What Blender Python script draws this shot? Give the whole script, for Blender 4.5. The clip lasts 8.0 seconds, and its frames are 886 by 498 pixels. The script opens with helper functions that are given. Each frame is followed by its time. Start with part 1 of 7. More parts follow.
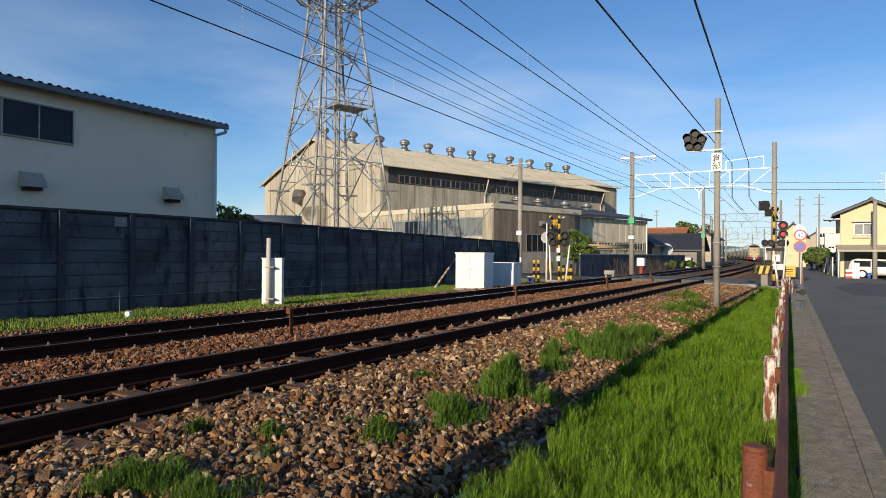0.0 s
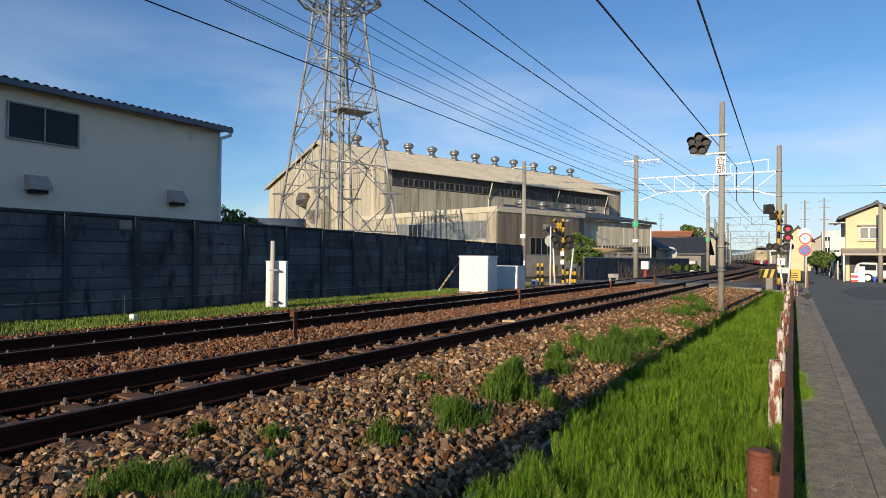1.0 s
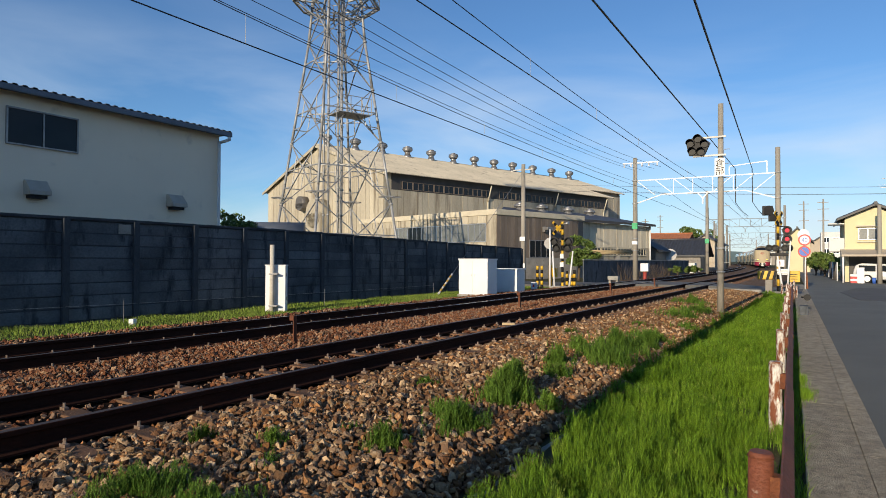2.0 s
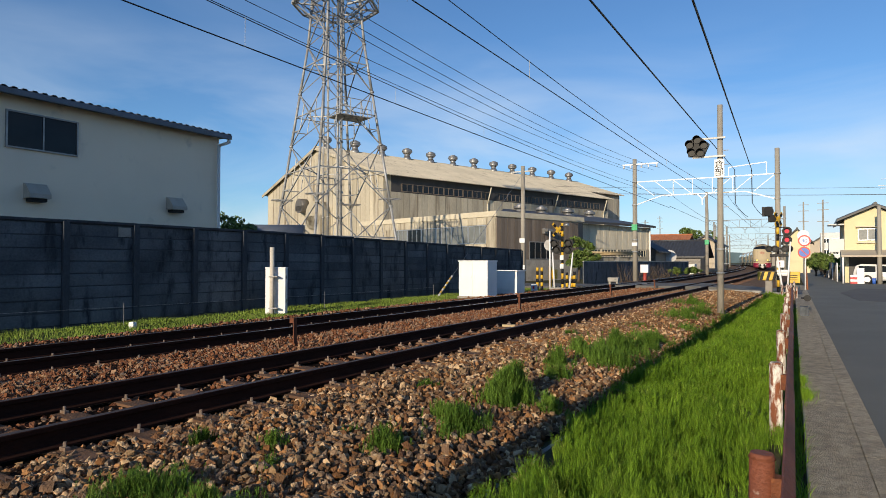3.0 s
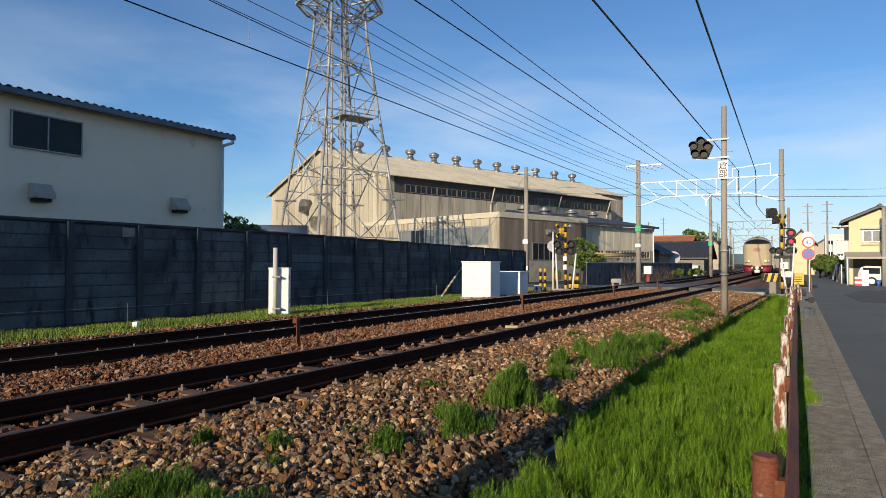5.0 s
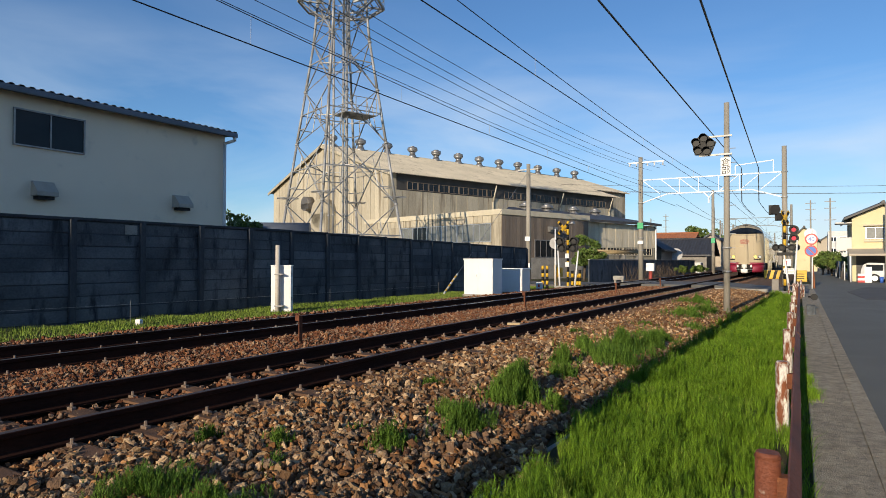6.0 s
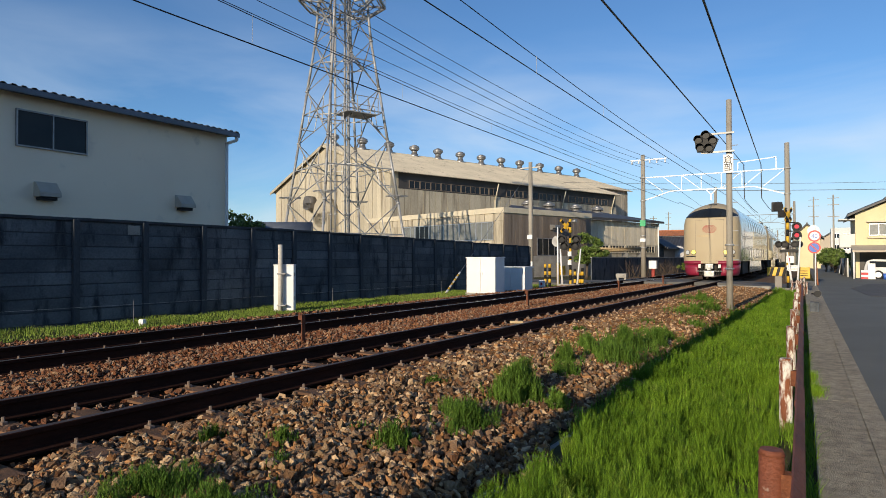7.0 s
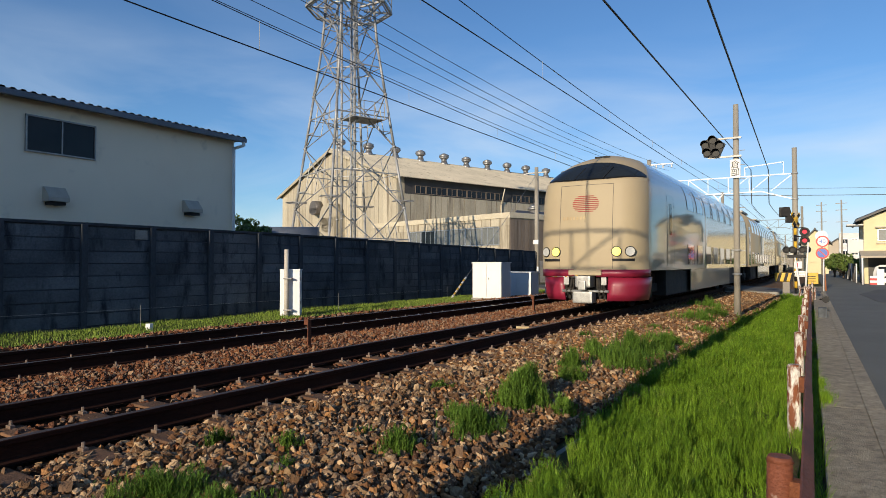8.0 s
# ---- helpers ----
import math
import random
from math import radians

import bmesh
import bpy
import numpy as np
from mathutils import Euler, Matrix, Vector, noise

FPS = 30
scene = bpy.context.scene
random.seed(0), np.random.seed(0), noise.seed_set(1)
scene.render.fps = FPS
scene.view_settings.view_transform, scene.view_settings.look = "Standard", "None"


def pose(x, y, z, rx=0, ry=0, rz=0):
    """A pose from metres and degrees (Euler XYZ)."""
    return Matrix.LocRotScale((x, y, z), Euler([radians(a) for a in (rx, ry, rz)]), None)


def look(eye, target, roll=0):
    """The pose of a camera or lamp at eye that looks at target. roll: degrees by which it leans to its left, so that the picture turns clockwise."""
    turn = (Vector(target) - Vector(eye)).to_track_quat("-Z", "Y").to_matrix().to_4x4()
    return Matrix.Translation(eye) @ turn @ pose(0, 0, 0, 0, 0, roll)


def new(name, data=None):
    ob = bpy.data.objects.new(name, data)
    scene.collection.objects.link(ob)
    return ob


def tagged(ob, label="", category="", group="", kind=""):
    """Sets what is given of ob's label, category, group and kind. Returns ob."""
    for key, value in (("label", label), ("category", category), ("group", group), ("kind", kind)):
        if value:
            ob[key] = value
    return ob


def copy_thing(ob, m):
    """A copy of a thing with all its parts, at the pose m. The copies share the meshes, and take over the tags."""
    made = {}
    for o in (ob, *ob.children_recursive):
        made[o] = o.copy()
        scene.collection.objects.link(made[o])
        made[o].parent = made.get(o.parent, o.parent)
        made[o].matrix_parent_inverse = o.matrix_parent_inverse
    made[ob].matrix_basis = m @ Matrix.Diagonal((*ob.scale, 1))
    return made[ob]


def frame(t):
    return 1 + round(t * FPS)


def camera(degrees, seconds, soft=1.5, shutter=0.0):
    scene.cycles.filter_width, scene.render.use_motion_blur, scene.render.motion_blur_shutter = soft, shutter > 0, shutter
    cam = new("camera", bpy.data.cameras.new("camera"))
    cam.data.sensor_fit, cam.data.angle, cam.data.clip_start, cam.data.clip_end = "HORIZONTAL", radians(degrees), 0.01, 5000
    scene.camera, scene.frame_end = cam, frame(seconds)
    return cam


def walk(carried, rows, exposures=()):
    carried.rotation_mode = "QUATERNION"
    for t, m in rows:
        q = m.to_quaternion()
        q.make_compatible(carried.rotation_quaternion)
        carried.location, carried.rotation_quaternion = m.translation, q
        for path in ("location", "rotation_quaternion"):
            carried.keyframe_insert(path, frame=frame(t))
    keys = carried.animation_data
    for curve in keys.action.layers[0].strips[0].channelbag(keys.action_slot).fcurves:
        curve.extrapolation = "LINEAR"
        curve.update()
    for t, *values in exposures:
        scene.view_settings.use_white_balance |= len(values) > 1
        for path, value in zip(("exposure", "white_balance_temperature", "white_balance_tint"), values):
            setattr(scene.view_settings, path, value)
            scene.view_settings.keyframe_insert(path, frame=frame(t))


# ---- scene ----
cam = camera(70.1, 8.0, soft=0.6)
EYE = (0.0, 0.0, 1.55)


def held(yaw, pitch, lean):
    return pose(*EYE, 90 + pitch, 0, yaw) @ pose(0, 0, 0, 0, 0, lean)


# the camera is held by hand on one spot: seconds, yaw, pitch, lean
TURNS = [
    (0.0, 30.000, 0.420, 0.430), (0.5, 29.836, 0.614, 0.531), (1.0, 30.345, 0.710, 0.492), (1.5, 30.360, 0.850, 0.350),
    (3.0, 30.287, 1.167, 0.029), (3.5, 30.345, 1.151, 0.103), (4.0, 30.314, 1.174, 0.157), (4.5, 30.434, 1.327, 0.178),
    (6.0, 30.763, 0.989, 0.116), (6.5, 30.658, 1.183, -0.159), (7.0, 30.975, 0.866, -0.166), (7.5, 31.053, 1.148, -0.049),
    (8.0, 31.516, 1.320, -0.088)]
walk(cam, [(t, held(a, b, c)) for t, a, b, c in TURNS], [(0.0, 0.0), (8.0, 0.0)])

# ---- light ----
SUN_UP, SUN_AZ = 15.0, 181.0
sun_dir = Vector((math.sin(radians(SUN_AZ)) * math.cos(radians(SUN_UP)), math.cos(radians(SUN_AZ)) * math.cos(radians(SUN_UP)),
                  math.sin(radians(SUN_UP))))
sun = new("sun", bpy.data.lights.new("sun", "SUN"))
sun.data.energy, sun.data.angle, sun.data.color = 5.0, radians(0.53), (1.0, 0.84, 0.62)
sun.matrix_world = look(sun_dir * 50, (0, 0, 0))

world = bpy.data.worlds.new("sky")
scene.world = world
world.use_nodes = True
wn, wl = world.node_tree.nodes, world.node_tree.links
wn.clear()
sky = wn.new("ShaderNodeTexSky")
sky.sky_type, sky.sun_disc = "NISHITA", False
sky.sun_elevation, sky.sun_rotation = radians(SUN_UP), radians(SUN_AZ)
sky.air_density, sky.dust_density, sky.ozone_density, sky.altitude = 1.0, 0.03, 5.6, 0
# thin cirrus streaks
tc = wn.new("ShaderNodeTexCoord")
mp = wn.new("ShaderNodeMapping")
mp.inputs["Scale"].default_value = (1.3, 1.9, 6.0)
mp.inputs["Rotation"].default_value = (0.1, 0.35, 0.4)
wl.new(tc.outputs["Generated"], mp.inputs["Vector"])
cn = wn.new("ShaderNodeTexNoise")
cn.inputs["Scale"].default_value, cn.inputs["Detail"].default_value, cn.inputs["Distortion"].default_value = 1.5, 7.0, 0.5
wl.new(mp.outputs["Vector"], cn.inputs["Vector"])
cr = wn.new("ShaderNodeValToRGB")
cr.color_ramp.elements[0].position, cr.color_ramp.elements[1].position = 0.38, 0.76
cr.color_ramp.elements[0].color, cr.color_ramp.elements[1].color = (0, 0, 0, 1), (0.8, 0.8, 0.8, 1)
wl.new(cn.outputs["Fac"], cr.inputs["Fac"])
mx = wn.new("ShaderNodeMixRGB")
mx.inputs["Color2"].default_value = (5.2, 5.9, 6.7, 1)
# the cirrus thins out overhead
sep = wn.new("ShaderNodeSeparateXYZ")
wl.new(tc.outputs["Generated"], sep.inputs["Vector"])
thin = wn.new("ShaderNodeMapRange")
thin.inputs["From Min"].default_value, thin.inputs["From Max"].default_value = 0.17, 0.34
thin.inputs["To Min"].default_value, thin.inputs["To Max"].default_value = 1.0, 0.08
wl.new(sep.outputs["Z"], thin.inputs["Value"])
veil = wn.new("ShaderNodeMath")
veil.operation = "MULTIPLY"
wl.new(cr.outputs["Color"], veil.inputs[0])
wl.new(thin.outputs["Result"], veil.inputs[1])
wl.new(veil.outputs["Value"], mx.inputs["Fac"])
wl.new(sky.outputs["Color"], mx.inputs["Color1"])
bg = wn.new("ShaderNodeBackground")
bg.inputs["Strength"].default_value = 0.139
wl.new(mx.outputs["Color"], bg.inputs["Color"])
wo = wn.new("ShaderNodeOutputWorld")
wl.new(bg.outputs["Background"], wo.inputs["Surface"])


# ---- materials ----
def mat(name, a, b=None, scale=3.0, rough=0.8, metal=0.0, bump=0.0, fine=40.0, stretch=(1, 1, 1), c=None, spots=0.62, varied=0.0,
        island=False, emit=None, coat=0.0, streak=0.0, space="Object", spec=0.5, palette=None, grit=0.35):
    """Two-scale procedural surface: a blotched by b, with stains of c and fine relief."""
    m = bpy.data.materials.new(name)
    m.use_nodes = True
    n, l = m.node_tree.nodes, m.node_tree.links
    p = n["Principled BSDF"]
    p.inputs["Roughness"].default_value, p.inputs["Metallic"].default_value = rough, metal
    p.inputs["Coat Weight"].default_value = coat
    p.inputs["Specular IOR Level"].default_value = spec
    p.inputs["Coat Roughness"].default_value = 0.08
    b = b or tuple(v * 0.8 for v in a)
    co = n.new("ShaderNodeTexCoord")
    mg = n.new("ShaderNodeMapping")
    mg.inputs["Scale"].default_value = stretch
    if space == "World":
        ge = n.new("ShaderNodeNewGeometry")
        l.new(ge.outputs["Position"], mg.inputs["Vector"])
    else:
        l.new(co.outputs["Object"], mg.inputs["Vector"])
    big, small = n.new("ShaderNodeTexNoise"), n.new("ShaderNodeTexNoise")
    for t, s, d in ((big, scale, 6.0), (small, fine, 4.0)):
        t.inputs["Scale"].default_value, t.inputs["Detail"].default_value = s, d
        l.new(mg.outputs["Vector"], t.inputs["Vector"])
    ramp = n.new("ShaderNodeValToRGB")
    ramp.color_ramp.elements[0].position, ramp.color_ramp.elements[1].position = 0.36, 0.66
    ramp.color_ramp.elements[0].color, ramp.color_ramp.elements[1].color = (*a, 1), (*b, 1)
    l.new(big.outputs["Fac"], ramp.inputs["Fac"])
    last = ramp.outputs["Color"]
    if palette:
        pick = n.new("ShaderNodeValToRGB")
        pick.color_ramp.interpolation = "CONSTANT"
        for i, col in enumerate(palette):
            e = pick.color_ramp.elements[i] if i < 2 else pick.color_ramp.elements.new(i / len(palette))
            e.position, e.color = i / len(palette), (*col, 1)
        l.new(n.new("ShaderNodeNewGeometry").outputs["Random Per Island"], pick.inputs["Fac"])
        both = n.new("ShaderNodeMixRGB")
        both.inputs["Fac"].default_value = 0.65
        l.new(last, both.inputs["Color1"])
        l.new(pick.outputs["Color"], both.inputs["Color2"])
        last = both.outputs["Color"]
    grain = n.new("ShaderNodeMixRGB")
    grain.blend_type = "OVERLAY"
    grain.inputs["Fac"].default_value = grit
    l.new(last, grain.inputs["Color1"])
    l.new(small.outputs["Fac"], grain.inputs["Color2"])
    last = grain.outputs["Color"]
    if c:
        st = n.new("ShaderNodeTexNoise")
        st.inputs["Scale"].default_value, st.inputs["Detail"].default_value, st.inputs["Roughness"].default_value = scale * 2.7, 8.0, 0.65
        ms = n.new("ShaderNodeMapping")
        ms.inputs["Location"].default_value = (3.1, 7.7, 1.3)
        ms.inputs["Scale"].default_value = (1, 1, 1 - streak)
        l.new(mg.outputs["Vector"], ms.inputs["Vector"])
        l.new(ms.outputs["Vector"], st.inputs["Vector"])
        r2 = n.new("ShaderNodeValToRGB")
        r2.color_ramp.elements[0].position, r2.color_ramp.elements[1].position = spots - 0.06, spots + 0.08
        l.new(st.outputs["Fac"], r2.inputs["Fac"])
        m2 = n.new("ShaderNodeMixRGB")
        m2.inputs["Color2"].default_value = (*c, 1)
        l.new(r2.outputs["Color"], m2.inputs["Fac"])
        l.new(last, m2.inputs["Color1"])
        last = m2.outputs["Color"]
    if varied:
        hs = n.new("ShaderNodeHueSaturation")
        if island:
            rnd = n.new("ShaderNodeNewGeometry").outputs["Random Per Island"]
        else:
            rnd = n.new("ShaderNodeObjectInfo").outputs["Random"]
        ma = n.new("ShaderNodeMapRange")
        ma.inputs["To Min"].default_value, ma.inputs["To Max"].default_value = 1 - varied, 1 + varied
        l.new(rnd, ma.inputs["Value"])
        l.new(ma.outputs["Result"], hs.inputs["Value"])
        l.new(last, hs.inputs["Color"])
        last = hs.outputs["Color"]
    l.new(last, p.inputs["Base Color"])
    if bump:
        bu = n.new("ShaderNodeBump")
        bu.inputs["Strength"].default_value, bu.inputs["Distance"].default_value = min(1.0, bump), 0.02
        l.new(small.outputs["Fac"], bu.inputs["Height"])
        l.new(bu.outputs["Normal"], p.inputs["Normal"])
    if emit:
        p.inputs["Emission Color"].default_value, p.inputs["Emission Strength"].default_value = (*emit[:3], 1), emit[3]
    return m


M = {}
M["asphalt"] = mat("asphalt", (0.146, 0.148, 0.128), (0.118, 0.120, 0.104), 0.5, 0.85, 0, 0.5, 90, c=(0.135, 0.13, 0.12), spots=0.64, space="World")
# darker asphalt copy for the shadow painted on the lane
M["patch"] = mat("shadow_asphalt", (0.095, 0.092, 0.085), (0.075, 0.073, 0.068), 0.8, 0.85, 0, 0.5, 90, space="World")
M["gutter"] = mat("gutter_concrete", (0.40, 0.345, 0.25), (0.25, 0.215, 0.16), 7.0, 0.95, 0, 1.0, 90, c=(0.17, 0.15, 0.11), spots=0.60, varied=0.08, grit=0.75, space="World")
M["concrete"] = mat("weathered_concrete", (0.36, 0.34, 0.30), (0.27, 0.255, 0.23), 1.5, 0.9, 0, 0.3, 50, c=(0.18, 0.17, 0.15))
M["pole"] = mat("pole_concrete", (0.34, 0.31, 0.26), (0.26, 0.24, 0.20), 1.2, 0.85, 0, 0.25, 60, (1, 1, 0.25), c=(0.18, 0.16, 0.13))
M["wall"] = mat("stained_wall_concrete", (0.135, 0.148, 0.162), (0.078, 0.087, 0.098), 1.1, 0.92, 0, 0.35, 26, (1, 0.7, 0.9), c=(0.032, 0.036, 0.042), spots=0.58, varied=0.22, streak=0.75, spec=0.12, space="World")
M["wall_post"] = mat("dark_wall_post_concrete", (0.075, 0.083, 0.094), (0.05, 0.056, 0.064), 1.5, 0.92, 0, 0.3, 30, (1, 1, 0.4), spec=0.12)
M["rust"] = mat("rust", (0.17, 0.055, 0.022), (0.10, 0.032, 0.016), 9, 0.85, 0, 0.6, 90, c=(0.30, 0.11, 0.04), spots=0.64)
M["rail"] = mat("rail_rust", (0.046, 0.018, 0.011), (0.026, 0.011, 0.008), 6, 0.85, 0.0, 0.4, 80, (1, 0.2, 1), spec=0.12)
# near rails' polished tops: their dark grazing reflection is put into the colour
M["railtop"] = mat("dark_reflection_rail_top", (0.10, 0.075, 0.06), (0.06, 0.042, 0.034), 5, 0.55, 0.3, 0.0, 60, (1, 0.1, 1))
M["stone"] = mat("ballast_stone", (0.33, 0.175, 0.080), (0.13, 0.068, 0.036), 7, 0.9, 0, 0.7, 70, c=(0.50, 0.40, 0.28), spots=0.64, varied=0.5, island=True, space="World", spec=0.12, palette=[(0.33, 0.15, 0.055), (0.16, 0.095, 0.055), (0.39, 0.27, 0.15), (0.12, 0.055, 0.029), (0.20, 0.155, 0.11), (0.35, 0.175, 0.07), (0.085, 0.062, 0.046), (0.46, 0.335, 0.20)])
M["redstone"] = mat("rusty_ballast_stone", (0.27, 0.105, 0.05), (0.14, 0.056, 0.03), 5, 0.9, 0, 0.7, 70, c=(0.27, 0.22, 0.17), spots=0.64, varied=0.45, island=True, space="World", spec=0.12, palette=[(0.33, 0.125, 0.055), (0.20, 0.085, 0.048), (0.36, 0.17, 0.08), (0.21, 0.165, 0.12), (0.13, 0.062, 0.036), (0.26, 0.19, 0.12)])
# near-black base: the shade between loose stones is put into the colour
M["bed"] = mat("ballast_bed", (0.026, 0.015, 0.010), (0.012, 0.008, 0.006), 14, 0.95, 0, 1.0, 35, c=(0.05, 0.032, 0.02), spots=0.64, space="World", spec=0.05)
M["far_bed"] = mat("far_ballast", (0.20, 0.125, 0.08), (0.13, 0.08, 0.05), 3, 0.95, 0, 1.0, 14, c=(0.26, 0.19, 0.13), spots=0.6, space="World", spec=0.1)
M["soil"] = mat("soil", (0.10, 0.085, 0.05), (0.06, 0.07, 0.03), 1.5, 0.95, 0, 0.8, 25, c=(0.05, 0.07, 0.02), space="World", spec=0.12)
M["sleeper"] = mat("brown_sleeper", (0.19, 0.098, 0.05), (0.11, 0.056, 0.03), 4, 0.9, 0, 0.5, 60, varied=0.2)
M["clip"] = mat("grey_fastener", (0.30, 0.25, 0.21), (0.2, 0.13, 0.09), 12, 0.6, 0.4, 0.2)
M["grass"] = mat("grass_blades", (0.168, 0.285, 0.023), (0.085, 0.17, 0.013), 1.8, 0.6, 0, 0, 30, c=(0.27, 0.34, 0.06), spots=0.62, varied=0.45, island=True, space="World", spec=0.12)
M["dull_grass"] = mat("dull_grass_blades", (0.19, 0.27, 0.045), (0.12, 0.18, 0.03), 1.2, 0.65, 0, 0, 30, c=(0.20, 0.20, 0.08), spots=0.6, varied=0.4, island=True, space="World", spec=0.12)
M["weed"] = mat("weed_blades", (0.135, 0.23, 0.034), (0.07, 0.14, 0.020), 2.0, 0.65, 0, 0, 30, c=(0.20, 0.22, 0.06), spots=0.68, varied=0.45, island=True, space="World", spec=0.12)
M["leaf"] = mat("leaves", (0.115, 0.165, 0.028), (0.06, 0.105, 0.018), 2, 0.6, 0, 0, 30, varied=0.45, island=True)
M["bark"] = mat("bark", (0.12, 0.09, 0.06), (0.07, 0.05, 0.035), 6, 0.9, 0, 0.6, 40)
M["cream_wall"] = mat("cream_render", (0.86, 0.755, 0.60), (0.81, 0.71, 0.565), 0.5, 0.85, 0, 0.15, 80, c=(0.66, 0.585, 0.475), spots=0.66)
M["roof_blue"] = mat("grey_blue_roof_steel", (0.13, 0.15, 0.19), (0.10, 0.12, 0.15), 1.2, 0.5, 0.3, 0.1, 40)
M["glass_dark"] = mat("dark_glass", (0.012, 0.016, 0.022), (0.02, 0.026, 0.032), 0.7, 0.06, 0, 0, 5, grit=0.05, spec=0.2)
M["alu"] = mat("aluminium_frame", (0.55, 0.56, 0.57), (0.46, 0.47, 0.48), 5, 0.4, 0.7, 0.05)
M["vent"] = mat("brown_grey_hood", (0.17, 0.155, 0.14), (0.13, 0.12, 0.11), 4, 0.5, 0.3, 0.05)
M["galv"] = mat("galvanised_steel", (0.46, 0.46, 0.445), (0.34, 0.34, 0.33), 3, 0.55, 0.35, 0.1, 40, c=(0.33, 0.30, 0.26), spots=0.66)
M["tower_steel"] = mat("dull_tower_steel", (0.42, 0.425, 0.425), (0.26, 0.262, 0.262), 1.3, 0.6, 0.35, 0.1, 40, c=(0.22, 0.19, 0.16), spots=0.62)
M["far_steel"] = mat("far_grey_steel", (0.22, 0.24, 0.26), (0.18, 0.20, 0.21), 2, 0.7, 0.2)
M["worn_top"] = mat("bright_rail_top", (0.46, 0.43, 0.40), (0.36, 0.32, 0.29), 5, 0.28, 0.85, 0.0, 60, (1, 0.1, 1))
M["hood"] = mat("cream_painted_hood", (0.42, 0.385, 0.33), (0.36, 0.33, 0.28), 4, 0.6, 0, 0.05, c=(0.36, 0.32, 0.26), spots=0.66)
M["white"] = mat("white_paint", (0.80, 0.80, 0.79), (0.74, 0.74, 0.73), 2, 0.5, 0, 0.05, 50, c=(0.55, 0.53, 0.50), spots=0.74)
M["pale_post"] = mat("pale_post_concrete", (0.60, 0.56, 0.48), (0.50, 0.46, 0.40), 2.5, 0.85, 0, 0.2, 50, c=(0.38, 0.34, 0.29), spots=0.66)
M["gantry"] = mat("pale_steel", (0.74, 0.77, 0.78), (0.62, 0.65, 0.66), 2, 0.5, 0.1, 0.05)
M["sheet"] = mat("weathered_cement_sheet", (0.50, 0.45, 0.345), (0.40, 0.355, 0.27), 0.5, 0.9, 0, 0.2, 25, (1, 1, 0.2), c=(0.20, 0.165, 0.12), spots=0.6, varied=0.10, streak=0.6)
M["sheet_pale"] = mat("pale_cement_sheet", (0.74, 0.66, 0.50), (0.64, 0.57, 0.43), 0.5, 0.9, 0, 0.2, 25, (1, 1, 0.2), c=(0.30, 0.25, 0.18), spots=0.64, varied=0.10, streak=0.6)
M["sheet_dark"] = mat("weathered_brown_boards", (0.21, 0.17, 0.135), (0.15, 0.122, 0.10), 1.2, 0.9, 0, 0.3, 25, (1, 1, 0.1), c=(0.22, 0.19, 0.16), spots=0.63, varied=0.22, streak=0.7)
M["roof_sheet"] = mat("lichened_cement_roof", (0.56, 0.50, 0.385), (0.46, 0.415, 0.32), 0.35, 0.92, 0, 0.3, 18, c=(0.24, 0.22, 0.18), spots=0.62)
M["roof_dark"] = mat("dark_steel_roof", (0.085, 0.078, 0.072), (0.06, 0.056, 0.053), 0.8, 0.6, 0.2, 0.2, 20)
M["fascia"] = mat("pale_yellow_fascia", (0.62, 0.56, 0.42), (0.55, 0.49, 0.37), 1.5, 0.75, 0, 0.1, 40, c=(0.40, 0.35, 0.26), spots=0.68)
M["zinc"] = mat("dull_zinc", (0.33, 0.33, 0.33), (0.24, 0.235, 0.23), 3, 0.45, 0.6, 0.1)
M["black"] = mat("black_enamel", (0.012, 0.012, 0.013), (0.02, 0.02, 0.021), 5, 0.5, 0, 0.05, spec=0.2)
M["yellow"] = mat("yellow_paint", (0.72, 0.44, 0.03), (0.60, 0.36, 0.03), 5, 0.5, 0, 0.05, 40, c=(0.36, 0.22, 0.05), spots=0.7)
M["red"] = mat("red_paint", (0.55, 0.03, 0.03), (0.45, 0.03, 0.03), 5, 0.45)
M["blue"] = mat("blue_paint", (0.04, 0.13, 0.50), (0.04, 0.11, 0.42), 5, 0.45)
M["green"] = mat("green_plate", (0.03, 0.42, 0.16), None, 5, 0.5)
M["redlamp"] = mat("lit_red_lens", (0.30, 0.005, 0.02), None, 5, 0.4, emit=(1.0, 0.015, 0.07, 0.45), spec=0.2)
M["headlamp"] = mat("lit_yellow_headlamp", (0.8, 0.7, 0.2), None, 5, 0.1, emit=(1.0, 0.85, 0.12, 1.3))
M["lens"] = mat("clear_lamp_lens", (0.75, 0.75, 0.70), (0.6, 0.6, 0.58), 8, 0.1, 0.3)
M["smoked"] = mat("smoked_lens", (0.028, 0.028, 0.028), (0.018, 0.018, 0.018), 8, 0.5, spec=0.25)
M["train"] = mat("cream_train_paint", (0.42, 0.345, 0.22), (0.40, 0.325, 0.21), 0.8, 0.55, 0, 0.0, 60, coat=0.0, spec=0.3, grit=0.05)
# same cream as the nose; the flank's shade is put into a darker base
M["train_side"] = mat("shaded_gloss_cream_train_paint", (0.36, 0.295, 0.19), (0.34, 0.28, 0.18), 0.6, 0.5, 0, 0.0, 60, coat=1.0, spec=0.3, grit=0.05)
M["train_window"] = mat("dark_train_window", (0.02, 0.021, 0.023), (0.014, 0.015, 0.016), 1.5, 0.05, 0, grit=0.05, coat=0.6)
M["emblem"] = mat("faded_red_print", (0.33, 0.05, 0.035), (0.27, 0.045, 0.03), 3, 0.6, grit=0.1)
